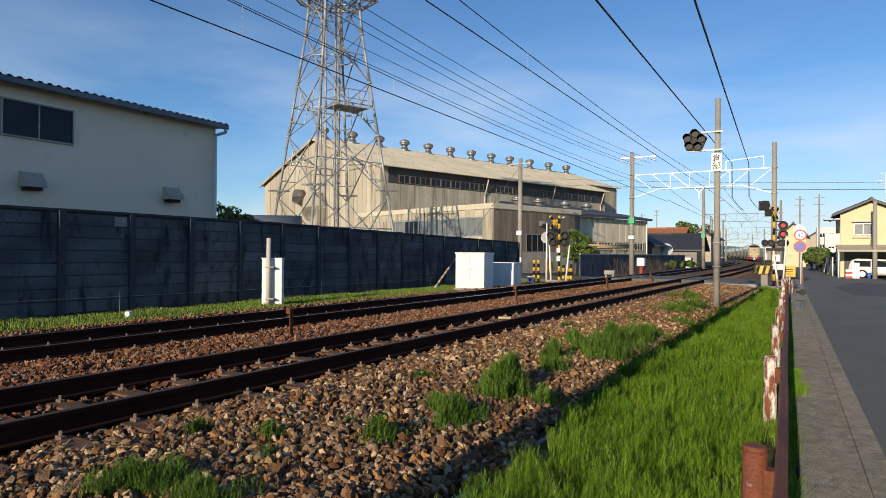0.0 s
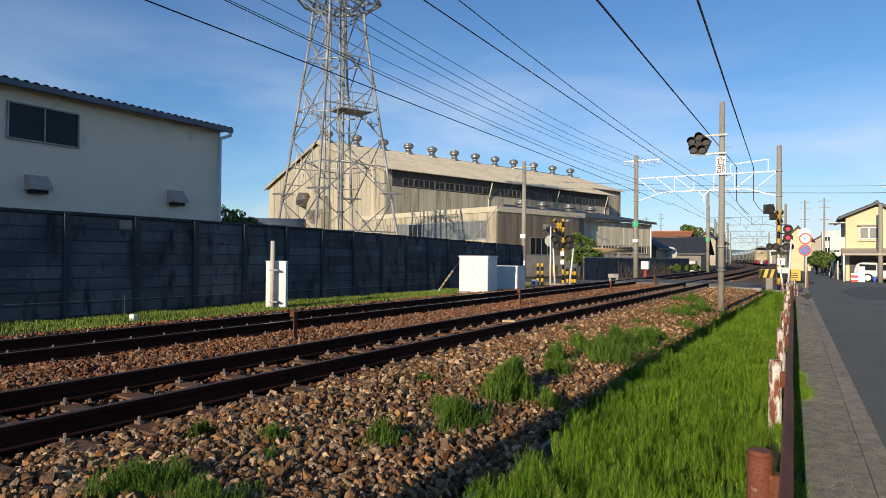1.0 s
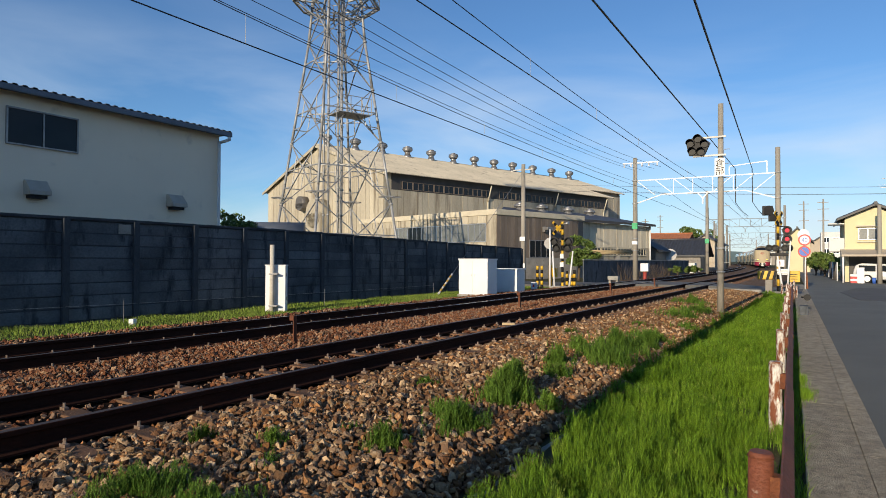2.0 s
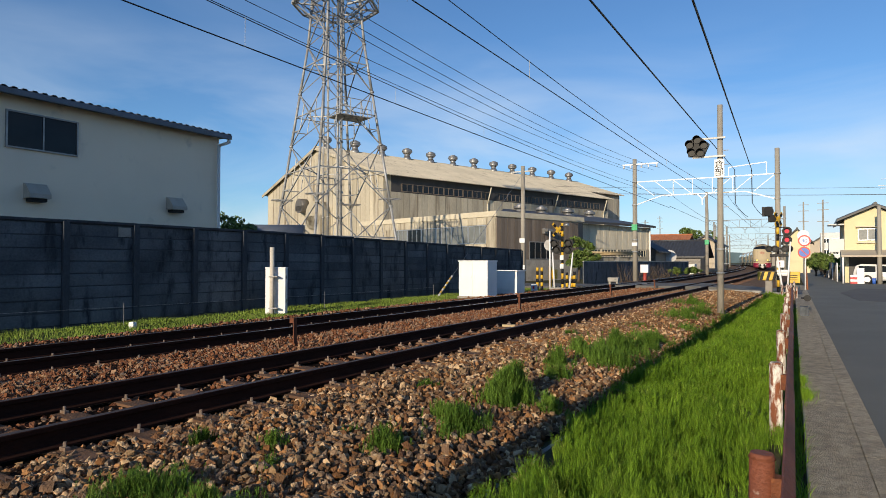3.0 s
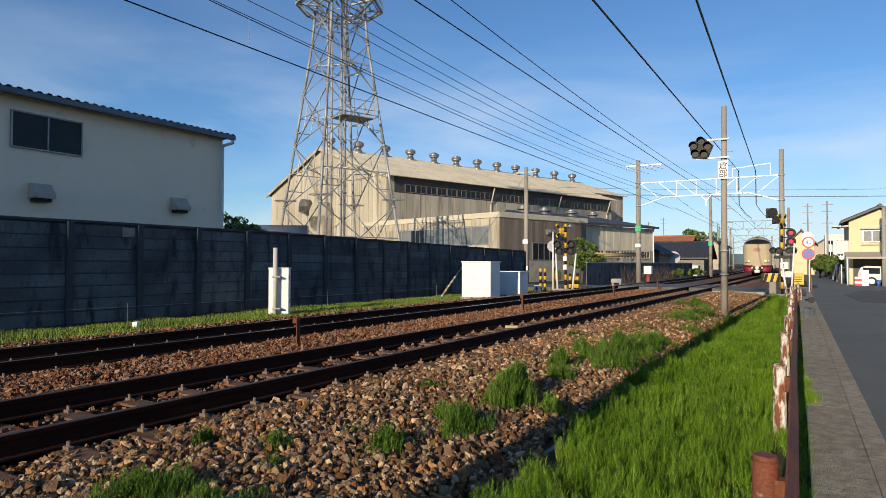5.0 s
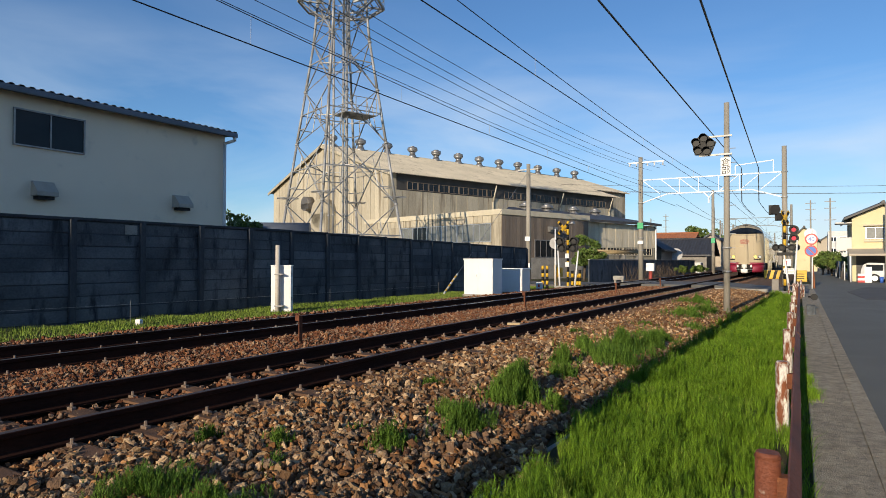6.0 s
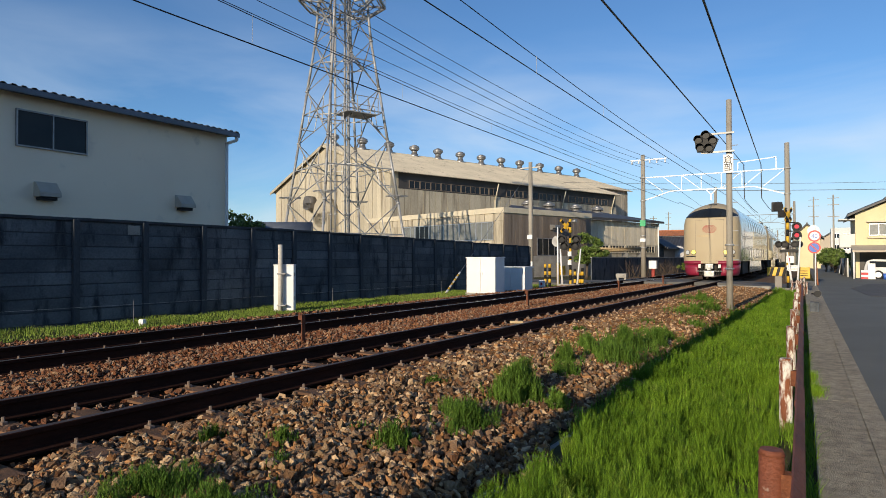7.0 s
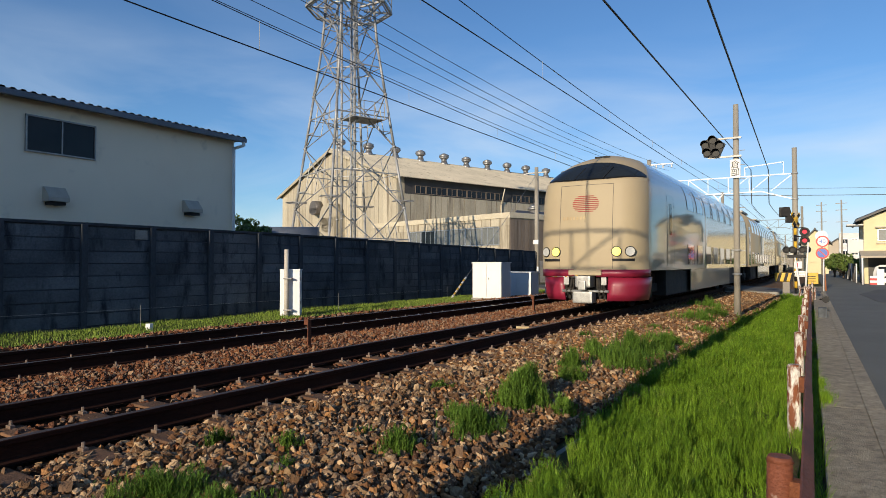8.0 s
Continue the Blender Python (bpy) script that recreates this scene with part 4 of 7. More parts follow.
def build_masts():
    g = build_gantry(48, -11.4, -1.95, 9.24, 7.52, 6.42, "pale steel portal gantry between two concrete poles over the tracks")
    bm = B()
    for s, w in ((-11.4, 1.0),):
        strut(bm, (s - 0.9, 0, 8.85), (s + 1.7, 0, 8.85), 0.09, 0.02)
    part("cross_arm", bm, M["gantry"], g)
    for dx in (-0.8, -0.3, 0.5, 1.0, 1.6):
        bm = B()
        for k in range(3):
            rod(bm, (-11.4 + dx, 0, 8.82 - 0.09 * k), (-11.4 + dx, 0, 8.75 - 0.09 * k), 0.045, 0.07, 10)
        part("insulator", bm, M["white"], g)
    bm = B()
    strut(bm, (-4.95, 0, 7.55), (-4.95, 0, 8.15), 0.06, 0.02)
    strut(bm, (-2.6, 0, 7.55), (-2.6, 0, 8.35), 0.06, 0.02)
    strut(bm, (-4.95, 0, 8.15), (-2.6, 0, 8.35), 0.06, 0.02)
    part("feeder_frame", bm, M["gantry"], g)
    bm = B()
    box(bm, -11.4 - 0.205, -11.4 + 0.205, -0.215, 0.0, 3.9, 4.35, 0.02)
    part("number_plate", bm, M["green"], g, "green plate strapped to the pole")
    bm = B()
    box(bm, -11.6, -11.2, -0.22, 0.0, 2.75, 3.0, 0.02)
    part("notice_plate", bm, M["white"], g)
    build_gantry(-2.0, -11.2, -2.25, 9.0, 7.2, 6.2, "pale steel portal gantry behind the viewpoint")
    for k, y in enumerate((98, 148, 198, 250)):
        c = track_x(y, -1.8)
        build_gantry(y, c - 4.9, c + 4.9, 9.2, 7.5, 6.4, "distant steel portal gantry over the curving tracks", M["far_steel"])
    # single mast near the grass with a five-lamp signal
    p = pole("signal_pole", -2.34, 20.3, -0.1, 6.22, 0.095, 0.075, "slim concrete pole carrying a crossing signal and name plate", "pole", 0.2)
    for z, w in ((5.32, 0), (4.78, 0)):
        bm = B()
        strut(bm, (-0.75, -0.13, z), (0.16, -0.13, z), 0.05, 0.015)
        part("arm", bm, M["galv"], p)
    s = B()
    c = Vector((-0.62, -0.2, 5.08))
    pts = [(0.36 * math.sin(2 * math.pi * i / 5 + 0.1), 0.36 * math.cos(2 * math.pi * i / 5 + 0.1)) for i in range(5)]
    fr = [s.verts.new(c + Vector((x, 0, z))) for x, z in pts]
    bk = [s.verts.new(c + Vector((x, 0.12, z))) for x, z in pts]
    s.faces.new(fr)
    s.faces.new(bk[::-1])
    for i in range(5):
        s.faces.new((fr[i], bk[i], bk[(i + 1) % 5], fr[(i + 1) % 5]))
    sig = part("signal_head", s, M["black"], p, "black pentagonal signal head")
    for i in range(5):
        x, z = pts[i][0] * 0.58, pts[i][1] * 0.58
        bm = B()
        disc(bm, c + Vector((x, -0.03, z)), (0, -1, 0), 0.105, 0.012, 18)
        part("lens", bm, M["smoked"], sig)
        bm = B()
        n = 14
        for k in range(n):
            a0, a1 = math.pi * k / n * 1.2 - 0.3, math.pi * (k + 1) / n * 1.2 - 0.3
            q = [c + Vector((x + 0.115 * math.cos(a), yy, z + 0.115 * math.sin(a))) for a, yy in ((a0, 0), (a1, 0), (a1, -0.22), (a0, -0.22))]
            bm.faces.new([bm.verts.new(v) for v in q])
        bmesh.ops.remove_doubles(bm, verts=bm.verts, dist=1e-5)
        o = part("visor", bm, M["black"], sig)
        so = o.modifiers.new("thick", "SOLIDIFY")
        so.thickness = 0.006
    bm = B()
    box(bm, -0.15, 0.13, -0.15, -0.125, 4.14, 4.68, 0.004)
    plate = part("name_plate", bm, M["white"], p, "white plate with two black characters")
    cu = bpy.data.curves.new("plate_text", "FONT")
    cu.body, cu.size, cu.align_x, cu.extrude, cu.space_line = "倉\n部", 0.25, "CENTER", 0.002, 0.95
    txt = bpy.data.objects.new("tmp", cu)
    scene.collection.objects.link(txt)
    bpy.context.view_layer.update()
    me = bpy.data.meshes.new_from_object(txt)
    bpy.data.objects.remove(txt)
    me.materials.clear()
    me.materials.append(M["black"])
    lt = new("lettering", me)
    lt.parent = plate
    lt.matrix_basis = pose(-0.01, -0.154, 4.45, 90, 0, 0)
    for i in range(9):
        bm = B()
        rod(bm, (0.09, 0, 1.6 + 0.42 * i), (0.24, 0, 1.6 + 0.42 * i), 0.012, n=6)
        part("step_bolt", bm, M["galv"], p)
    for z in (2.0, 1.3):
        bm = B()
        rod(bm, (0, 0, z), (0, 0, z + 0.05), 0.125, n=16)
        part("band", bm, M["galv"], p)
    # telegraph pole beyond the wall's end
    q = pole("utility_pole", -18.3, 43.0, 0.1, 8.6, 0.19, 0.14, "grey concrete utility pole at the wall's end", "pole")
    bm = B()
    strut(bm, (-0.8, 0, 8.1), (0.8, 0, 8.1), 0.09, 0.02)
    part("cross_arm", bm, M["galv"], q)
    for z, m in ((2.85, "white"), (0.9, "white")):
        bm = B()
        box(bm, -0.2, 0.2, -0.21, -0.16, z, z + 0.32, 0.01)
        part("notice_plate", bm, M[m], q)
    r = pole("utility_pole", -9.6, 72.0, 0.0, 9.0, 0.18, 0.14, "slim concrete lineside pole with a green plate", "pole")
    bm = B()
    box(bm, -0.2, 0.2, -0.2, 0, 3.4, 3.9, 0.02)
    part("number_plate", bm, M["green"], r)


def wire(x0, z0, x1, z1, y0, y1, r, material, name="wire", sag=0.25, label="thin dark overhead wire", track=True):
    cu = bpy.data.curves.new(name, "CURVE")
    cu.dimensions, cu.bevel_depth, cu.bevel_resolution = "3D", r, 1
    sp = cu.splines.new("POLY")
    n = 14
    sp.points.add(n)
    for i in range(n + 1):
        u = i / n
        y = y0 + (y1 - y0) * u
        x = x0 + (x1 - x0) * u
        sp.points[i].co = (x, y, z0 + (z1 - z0) * u - sag * 4 * u * (1 - u), 1)
    cu.materials.append(material)
    ob = new("tmp", cu)
    bpy.context.view_layer.update()
    me = bpy.data.meshes.new_from_object(ob.evaluated_get(bpy.context.evaluated_depsgraph_get()))
    bpy.data.objects.remove(ob)
    return tagged(new(name, me), label, "wire", "overhead wires")


def build_wires():
    # rise over the eye per metre across, for lines parallel to the near track; y runs from behind the viewpoint to the gantry
    def along(dx, z0, z1, r, m, y0=-2.0, y1=48.0, **k):
        wire(track_x(y0, dx), z0, track_x(min(y1, 48), dx), z1, y0, y1, r, M[m], **k)
    along(0.0, 5.88, 5.58, 0.011, "cable", sag=0.05, name="contact_wire", label="dark contact wire over the near track")
    along(0.0, 6.7, 6.4, 0.009, "cable", sag=0.6, name="messenger_wire")
    along(FAR_TRACK, 5.64, 5.48, 0.012, "cable", sag=0.0, name="contact_wire", label="dark contact wire over the far track")
    along(FAR_TRACK, 6.6, 6.3, 0.009, "wire", sag=0.6, name="messenger_wire")
    for off, lo, hi in ((0.0, 5.68, 6.7), (FAR_TRACK, 5.60, 6.6)):
        for y in (8.3, 13.2, 18.1, 23.0, 27.9, 32.8, 37.7, 42.6):
            u = (y + 2) / 50
            top = hi - 0.3 * u - 0.6 * 4 * u * (1 - u)
            wire(track_x(y, off), lo, track_x(y, off), top, y, y + 0.001, 0.0045, M["galv"], "dropper", 0, "pale dropper between contact and messenger wires")
    for dx, z, z1, sg in ((-4.3, 8.72, 8.45, 1.0), (-4.8, 8.72, 8.35, 1.02), (-5.4, 8.9, 8.2, 0.95), (-6.2, 8.3, 8.3, 0.6), (-6.0, 7.8, 7.4, 0.45)):
        along(dx, z, z1, 0.009, "wire", sag=sg, name="feeder_wire", label="thin grey feeder wire along the line")
    # heavy cables running down to the frame over the gantry
    wire(*CAB[0], 0.021, M["cable"], "feeder_cable", 0.0, "thick black feeder cable")
    wire(*CAB[1], 0.023, M["cable"], "feeder_cable", 0.0, "thick black feeder cable")
    for i, (x, z) in enumerate(((CAB[0][2], CAB[0][3]), (CAB[1][2], CAB[1][3]))):
        wire(x, z, x + 0.02, 5.6, 48, 48.02, 0.03, M["cable"], "hanging_cable", 0, "black cable hanging from the gantry frame")
        wire(x + 0.02, 5.6, x + 0.5, 4.9, 48, 52, 0.02, M["cable"], "hanging_cable", 0.1, "black cable hanging from the gantry frame")
    for off in (0.0, FAR_TRACK):
        for a, b in ((48, 98), (98, 148), (148, 198)):
            wire(track_x(a, off), 5.6, track_x(b, off), 5.6, a, b, 0.014, M["wire"], "contact_wire", 0)
            wire(track_x(a, off), 6.5, track_x(b, off), 6.5, a, b, 0.012, M["wire"], "messenger_wire", 0.5)
    for z, y in ((7.6, 60), (7.0, 60), (8.4, 75)):
        wire(-22, z + 1.5, 30, z, y, y + 6, 0.015, M["wire"], "street_wire", 0.6, "thin street cable crossing above the railway")


CAB = [(-2.85, 5.47, -4.57, 7.97, -2.0, 48.0), (-1.17, 5.72, -3.51, 7.90, -2.0, 48.0)]


# ---- train ----
CAR_W, CAR_L = 1.465, 21.0


def body_half(z):
    """Half width of the car body at a height over the rail."""
    if z < 1.05:
        return CAR_W - 0.10 * (1.05 - z)
    if z < 2.6:
        return CAR_W
    u = (z - 2.6) / 1.78
    return CAR_W * (1 - u ** 3.2) ** 0.56 if u < 1 else 0.0


def nose_y(z):
    """How far the front sheet lies behind the foremost point."""
    if z < 1.0:
        return 0.10 * (1.0 - z)
    if z < 3.40:
        return 0.02 + 0.19 * max(0.0, (z - 1.5) / 1.9) ** 1.7
    u = (z - 3.40) / 0.98
    return 0.21 + 1.35 * u ** 1.15 + 0.8 * max(0, u - 0.6) ** 2 * 6


def ring(z, front, rear, corner=0.85, n=12):
    """Plan outline of the body at z: rear left, along the side, round the nose, back to rear right."""
    w, y0 = body_half(z), nose_y(z) if front else 0.0
    out = []
    if not front:
        return [(-w, rear), (-w, rear * 0.5), (-w, 0.0), (w, 0.0), (w, rear * 0.5), (w, rear)]
    c = min(corner, w * 0.95)
    d = 1.05 + 0.55 * max(0.0, z - 3.40)
    side = [(-w, rear), (-w, 8.0), (-w, 4.0), (-w, y0 + d + 0.8)]
    arc = []
    for i in range(n + 1):
        a = math.pi / 2 * i / n
        e = 0.80
        arc.append((-(w - c) - c * math.cos(a) ** e, y0 + 0.06 + d - (d) * math.sin(a) ** e))
    mid = [(-(w - c) * (1 - k / 4), y0 + 0.06 - 0.06 * (1 - (1 - k / 4) ** 2)) for k in range(1, 4)]
    left = side + arc + mid
    return left + [(0.0, y0)] + [(-x, y) for x, y in reversed(left)]


def build_body(car, front):
    zs = [1.05, 1.12, 1.3, 1.55, 1.85, 2.15, 2.45, 2.75, 3.0, 3.2, 3.36, 3.42, 3.52, 3.64, 3.76, 3.88, 4.0, 4.1, 4.18, 4.25, 4.31, 4.36]
    bm = B()
    rows = [[bm.verts.new((x, y, z)) for x, y in ring(z, front, CAR_L - 0.35)] for z in zs]
    n = len(rows[0])
    for k in range(len(rows) - 1):
        zm = (zs[k] + zs[k + 1]) / 2
        for i in range(n - 1):
            f = bm.faces.new((rows[k][i], rows[k][i + 1], rows[k + 1][i + 1], rows[k + 1][i]))
            f.smooth = True
            m = 0
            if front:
                # flank faces take the shade-darkened cream
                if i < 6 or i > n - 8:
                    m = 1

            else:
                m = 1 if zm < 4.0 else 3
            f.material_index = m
    bm.faces.new(rows[-1])
    bm.faces.new([r[0] for r in rows] + [r[-1] for r in reversed(rows)])
    return part("body", bm, [M["train"], M["train_side"], M["glass_dark"], M["train_roof"]], car)


def side_patch(bm, s, y0, y1, z0, z1, proud=0.008, nz=5):
    vs = []
    for k in range(nz + 1):
        z = z0 + (z1 - z0) * k / nz
        x = s * (body_half(z) + proud)
        vs.append((bm.verts.new((x, y0, z)), bm.verts.new((x, y1, z))))
    for a, b in zip(vs, vs[1:]):
        f = bm.faces.new((a[0], a[1], b[1], b[0]))
        f.smooth = True


def running_gear(car):
    bm = B()
    box(bm, -1.32, 1.32, 3.2, CAR_L - 3.4, 0.30, 1.04, 0.04)
    part("underfloor_skirt", bm, M["under"], car)
    for s in (-1, 1):
        bm = B()
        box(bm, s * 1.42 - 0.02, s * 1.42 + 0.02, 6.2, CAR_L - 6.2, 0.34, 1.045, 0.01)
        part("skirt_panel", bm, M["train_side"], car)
    for yb in (3.2, CAR_L - 3.6):
        bg = B()
        for s in (-1, 1):
            box(bg, s * 0.98 - 0.09, s * 0.98 + 0.09, yb - 1.55, yb + 1.55, 0.42, 0.66, 0.03)
            for dy in (-1.05, 1.05):
                box(bg, s * 1.0 - 0.12, s * 1.0 + 0.12, yb + dy - 0.22, yb + dy + 0.22, 0.28, 0.62, 0.04)
        box(bg, -1.0, 1.0, yb - 0.4, yb + 0.4, 0.45, 0.95, 0.04)
        bog = part("bogie", bg, M["under"], car)
        for dy in (-1.05, 1.05):
            wb = B()
            for s in (-1, 1):
                rod(wb, (s * 0.50, yb + dy, 0.43), (s * 0.63, yb + dy, 0.43), 0.43, 0.43, 24)
            rod(wb, (-0.6, yb + dy, 0.43), (0.6, yb + dy, 0.43), 0.09, n=10)
            part("wheelset", wb, M["rail"], bog)


def car_windows(car, front):
    start = 5.6 if front else 2.6
    i, y = 0, start
    while y < CAR_L - 3.0:
        for s in (-1, 1):
            for z0, z1, m in ((2.95, 3.72, "train_window"), (1.2, 1.85, "train_window")):
                bm = B()
                side_patch(bm, s, y, y + 1.05, z0, z1, 0.006)
                w = part("window", bm, M[m], car)
                bm = B()
                side_patch(bm, s, y - 0.03, y + 0.015, z0, z1, 0.009)
                side_patch(bm, s, y + 1.035, y + 1.06, z0, z1, 0.009)
                part("seal", bm, M["black"], w)
        y += 1.62
    for s in (-1, 1):
        bm = B()
        yy = 2.75 if front else 1.0
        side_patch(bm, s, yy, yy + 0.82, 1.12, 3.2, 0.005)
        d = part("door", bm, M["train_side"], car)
        bm = B()
        side_patch(bm, s, yy + 0.26, yy + 0.56, 2.05, 2.95, 0.010)
        part("door_window", bm, M["glass_dark"], d)
        bm = B()
        for a, b, c, e in ((yy - 0.02, yy, 1.12, 3.22), (yy + 0.82, yy + 0.84, 1.12, 3.22)):
            side_patch(bm, s, a, b, c, e, 0.009)
        part("door_seal", bm, M["black"], d)


def build_lead():
    car = thing("train_car", Matrix(), "cream express sleeper train lead car with crimson valance", "train", "train cars")
    build_body(car, True)
    running_gear(car)
    car_windows(car, True)
    # crimson band and the two ploughs below it
    bm = B()
    lo, hi = ring(0.9, True, 2.6), ring(1.05, True, 2.6)
    hi = [p for p in hi if p[1] < 0.98]
    lo = [p for p in lo if p[1] < 0.98]
    lo = lo[:len(hi)]
    hi = [(x * 1.004, y - 0.006) for x, y in hi]
    lo = [(x * 1.004, y - 0.006) for x, y in lo]
    a = [[bm.verts.new((x, y, z)) for x, y in r] for r, z in ((lo, 0.90), (hi, 1.08))]
    for i in range(len(lo) - 1):
        if abs(lo[i][0]) < 0.45 and abs(lo[i + 1][0]) < 0.45:
            continue
        f = bm.faces.new((a[0][i], a[0][i + 1], a[1][i + 1], a[1][i]))
        f.smooth = True
    o = part("valance", bm, M["train_red"], car, "crimson band under the nose")
    o.modifiers.new("thick", "SOLIDIFY").thickness = 0.03
    full = ring(0.9, True, 2.3)
    half = len(full) // 2
    for s in (-1, 1):
        bm = B()
        pts = [p for p in full[:half] if p[0] < -0.62 and p[1] < 1.3]
        pts.append((-0.60, full[half - 1][1] + 0.02))
        pts = [(x * -s if s > 0 else x, y) for x, y in pts]
        levels = [(0.88, 0.985, 0.06), (0.66, 0.975, 0.04), (0.46, 0.955, 0.03), (0.28, 0.92, 0.05)]
        rws = [[bm.verts.new((x * k, y + dy, z)) for x, y in pts] for z, k, dy in levels]
        for r0, r1 in zip(rws, rws[1:]):
            for i in range(len(pts) - 1):
                f = bm.faces.new((r0[i], r0[i + 1], r1[i + 1], r1[i]))
                f.smooth = True
        o = part("plough", bm, M["train_red"], car, "crimson skirt below the nose")
        o.modifiers.new("thick", "SOLIDIFY").thickness = 0.04
    # coupler, hoses and buffer beam
    bm = B()
    box(bm, -0.62, 0.62, 0.32, 0.5, 0.30, 0.86, 0.02)
    part("buffer_beam", bm, M["under"], car)
    bm = B()
    box(bm, -0.44, 0.44, 0.0, 0.10, 0.93, 1.07, 0.015)
    part("gangway_sill", bm, M["train"], car)
    bm = B()
    box(bm, -0.20, 0.20, -0.16, 0.25, 0.62, 0.92, 0.05)
    box(bm, -0.10, 0.10, -0.24, -0.1, 0.55, 0.80, 0.03)
    part("coupler", bm, M["steel"], car)
    bm = B()
    box(bm, -0.26, 0.26, -0.20, 0.15, 0.22, 0.52, 0.04)
    part("electric_coupler", bm, M["steel"], car, "pale grey electric coupler box")
    bm = B()
    rod(bm, (-0.62, 0.05, 0.52), (0.62, 0.05, 0.52), 0.035, n=8)
    part("air_pipe", bm, M["steel"], car)
    for s in (-1, 1):
        bm = B()
        box(bm, s * 0.5 - 0.07, s * 0.5 + 0.07, 0.0, 0.06, 0.68, 0.88, 0.015)
        part("bracket_plate", bm, M["steel"], car)
    for s in (-1, 1):
        for x in (0.36, 0.47):
            bm = B()
            rod(bm, (s * x, 0.08, 0.86), (s * (x + 0.03), 0.02, 0.6), 0.035, n=8)
            rod(bm, (s * (x + 0.03), 0.02, 0.6), (s * x, 0.08, 0.4), 0.03, n=8)
            part("hose", bm, M["under"], car)

    def front_at(x, z):
        r = ring(z, True, 6.0)
        best = None
        for p, q in zip(r, r[1:]):
            if p[0] <= x <= q[0] and q[0] > p[0]:
                u = (x - p[0]) / (q[0] - p[0])
                best = p[1] + (q[1] - p[1]) * u
        return best if best is not None else 0.0
    for s in (-1, 1):
        for x, m in ((0.80, "headlamp"), (1.10, "lens")):
            bm = B()
            y = front_at(s * x, 1.54)
            nx = 0.15 if x < 1 else 0.42
            nrm = Vector((s * nx, -1, 0.03))
            disc(bm, Vector((s * x, y + 0.07, 1.54)), nrm, 0.135, 0.085, 22)
            o = part("lamp_bezel", bm, M["black"], car)
            bm = B()
            disc(bm, Vector((s * x, y + 0.07, 1.54)) + nrm.normalized() * 0.086, nrm, 0.112, 0.012, 22)
            part("headlamp", bm, M[m], o)
        bm = B()
        for k in range(8):
            x0, x1 = s * (0.70 + k * 0.065), s * (0.70 + (k + 1) * 0.065)
            q = [(x, front_at(x, 1.33) - 0.008, z) for x, z in ((x0, 1.29), (x1, 1.29), (x1, 1.36), (x0, 1.36))]
            bm.faces.new([bm.verts.new(p) for p in q])
        part("tail_lamp", bm, M["black"], car, "dark slot for the tail lamp")
    # gangway door outline, striped emblem and bars for the script
    def strip(bm, x0, x1, z0, z1, off=0.006):
        nx = 1 + int(abs(x1 - x0) / 0.12)
        nz = 1 + int(abs(z1 - z0) / 0.12)
        for i in range(nx):
            for k in range(nz):
                xa, xb = x0 + (x1 - x0) * i / nx, x0 + (x1 - x0) * (i + 1) / nx
                za, zb = z0 + (z1 - z0) * k / nz, z0 + (z1 - z0) * (k + 1) / nz
                bm.faces.new([bm.verts.new((x, front_at(x, z) - off, z)) for x, z in ((xa, za), (xb, za), (xb, zb), (xa, zb))])
    bm = B()
    strip(bm, -0.71, -0.70, 1.10, 3.30)
    strip(bm, 0.70, 0.71, 1.10, 3.30)
    strip(bm, -0.70, 0.70, 3.29, 3.30)
    strip(bm, -0.005, 0.005, 2.3, 3.29)
    part("door_seam", bm, M["roof_dark"], car)
    bm = B()
    for k in range(9):
        z = 2.58 + 0.050 * k
        u = (k - 4) / 4.9
        w = 0.36 * math.sqrt(1 - u * u)
        strip(bm, -w, w, z, z + 0.026)
    part("emblem", bm, M["emblem"], car, "round emblem of red stripes")
    for k in range(7):
        bm = B()
        strip(bm, -0.62 + k * 0.095, -0.56 + k * 0.095, 2.38, 2.46)
        part("script_bar", bm, M["bamboo"], car)
    # wrap-round windscreen, pointed at both ends
    def screen(bm, grow, off):
        nu, nv = 40, 8
        grid = []
        for i in range(nu + 1):
            u = -1 + 2 * i / nu
            lo = 3.445 - grow + 0.05 * u * u
            hi = lo + 0.02 + 2 * grow + 0.47 * max(0.0, 1 - abs(u) ** 2.4) ** 0.75
            col = []
            for k in range(nv + 1):
                z = lo + (hi - lo) * k / nv
                x = u * min(1.36 + grow, body_half(z) * 0.975)
                col.append(bm.verts.new((x, front_at(x, z) - off, z + off * 0.6)))
            grid.append(col)
        for p, q in zip(grid, grid[1:]):
            for k in range(nv):
                bm.faces.new((p[k], q[k], q[k + 1], p[k + 1])).smooth = True
    bm = B()
    screen(bm, 0.03, 0.012)
    ws = part("windscreen_frame", bm, M["black"], car)
    bm = B()
    screen(bm, 0.0, 0.020)
    part("windscreen", bm, M["glass_dark"], ws, "dark wrap-round windscreen glass")
    bm = B()
    y = nose_y(4.22)
    box(bm, -0.2, 0.2, y - 0.10, y + 0.12, 4.15, 4.235, 0.03)
    part("roof_lamp_box", bm, M["black"], car)
    for x in (-0.35, 0.42):
        bm = B()
        rod(bm, (x, nose_y(3.45) - 0.03, 3.44), (x + 0.16, nose_y(3.8) - 0.03, 3.8), 0.012, n=6)
        part("wiper", bm, M["black"], car)
    bm = B()
    strip(bm, -0.022, 0.022, 3.44, 3.93, 0.03)
    part("window_pillar", bm, M["black"], car)
    return car


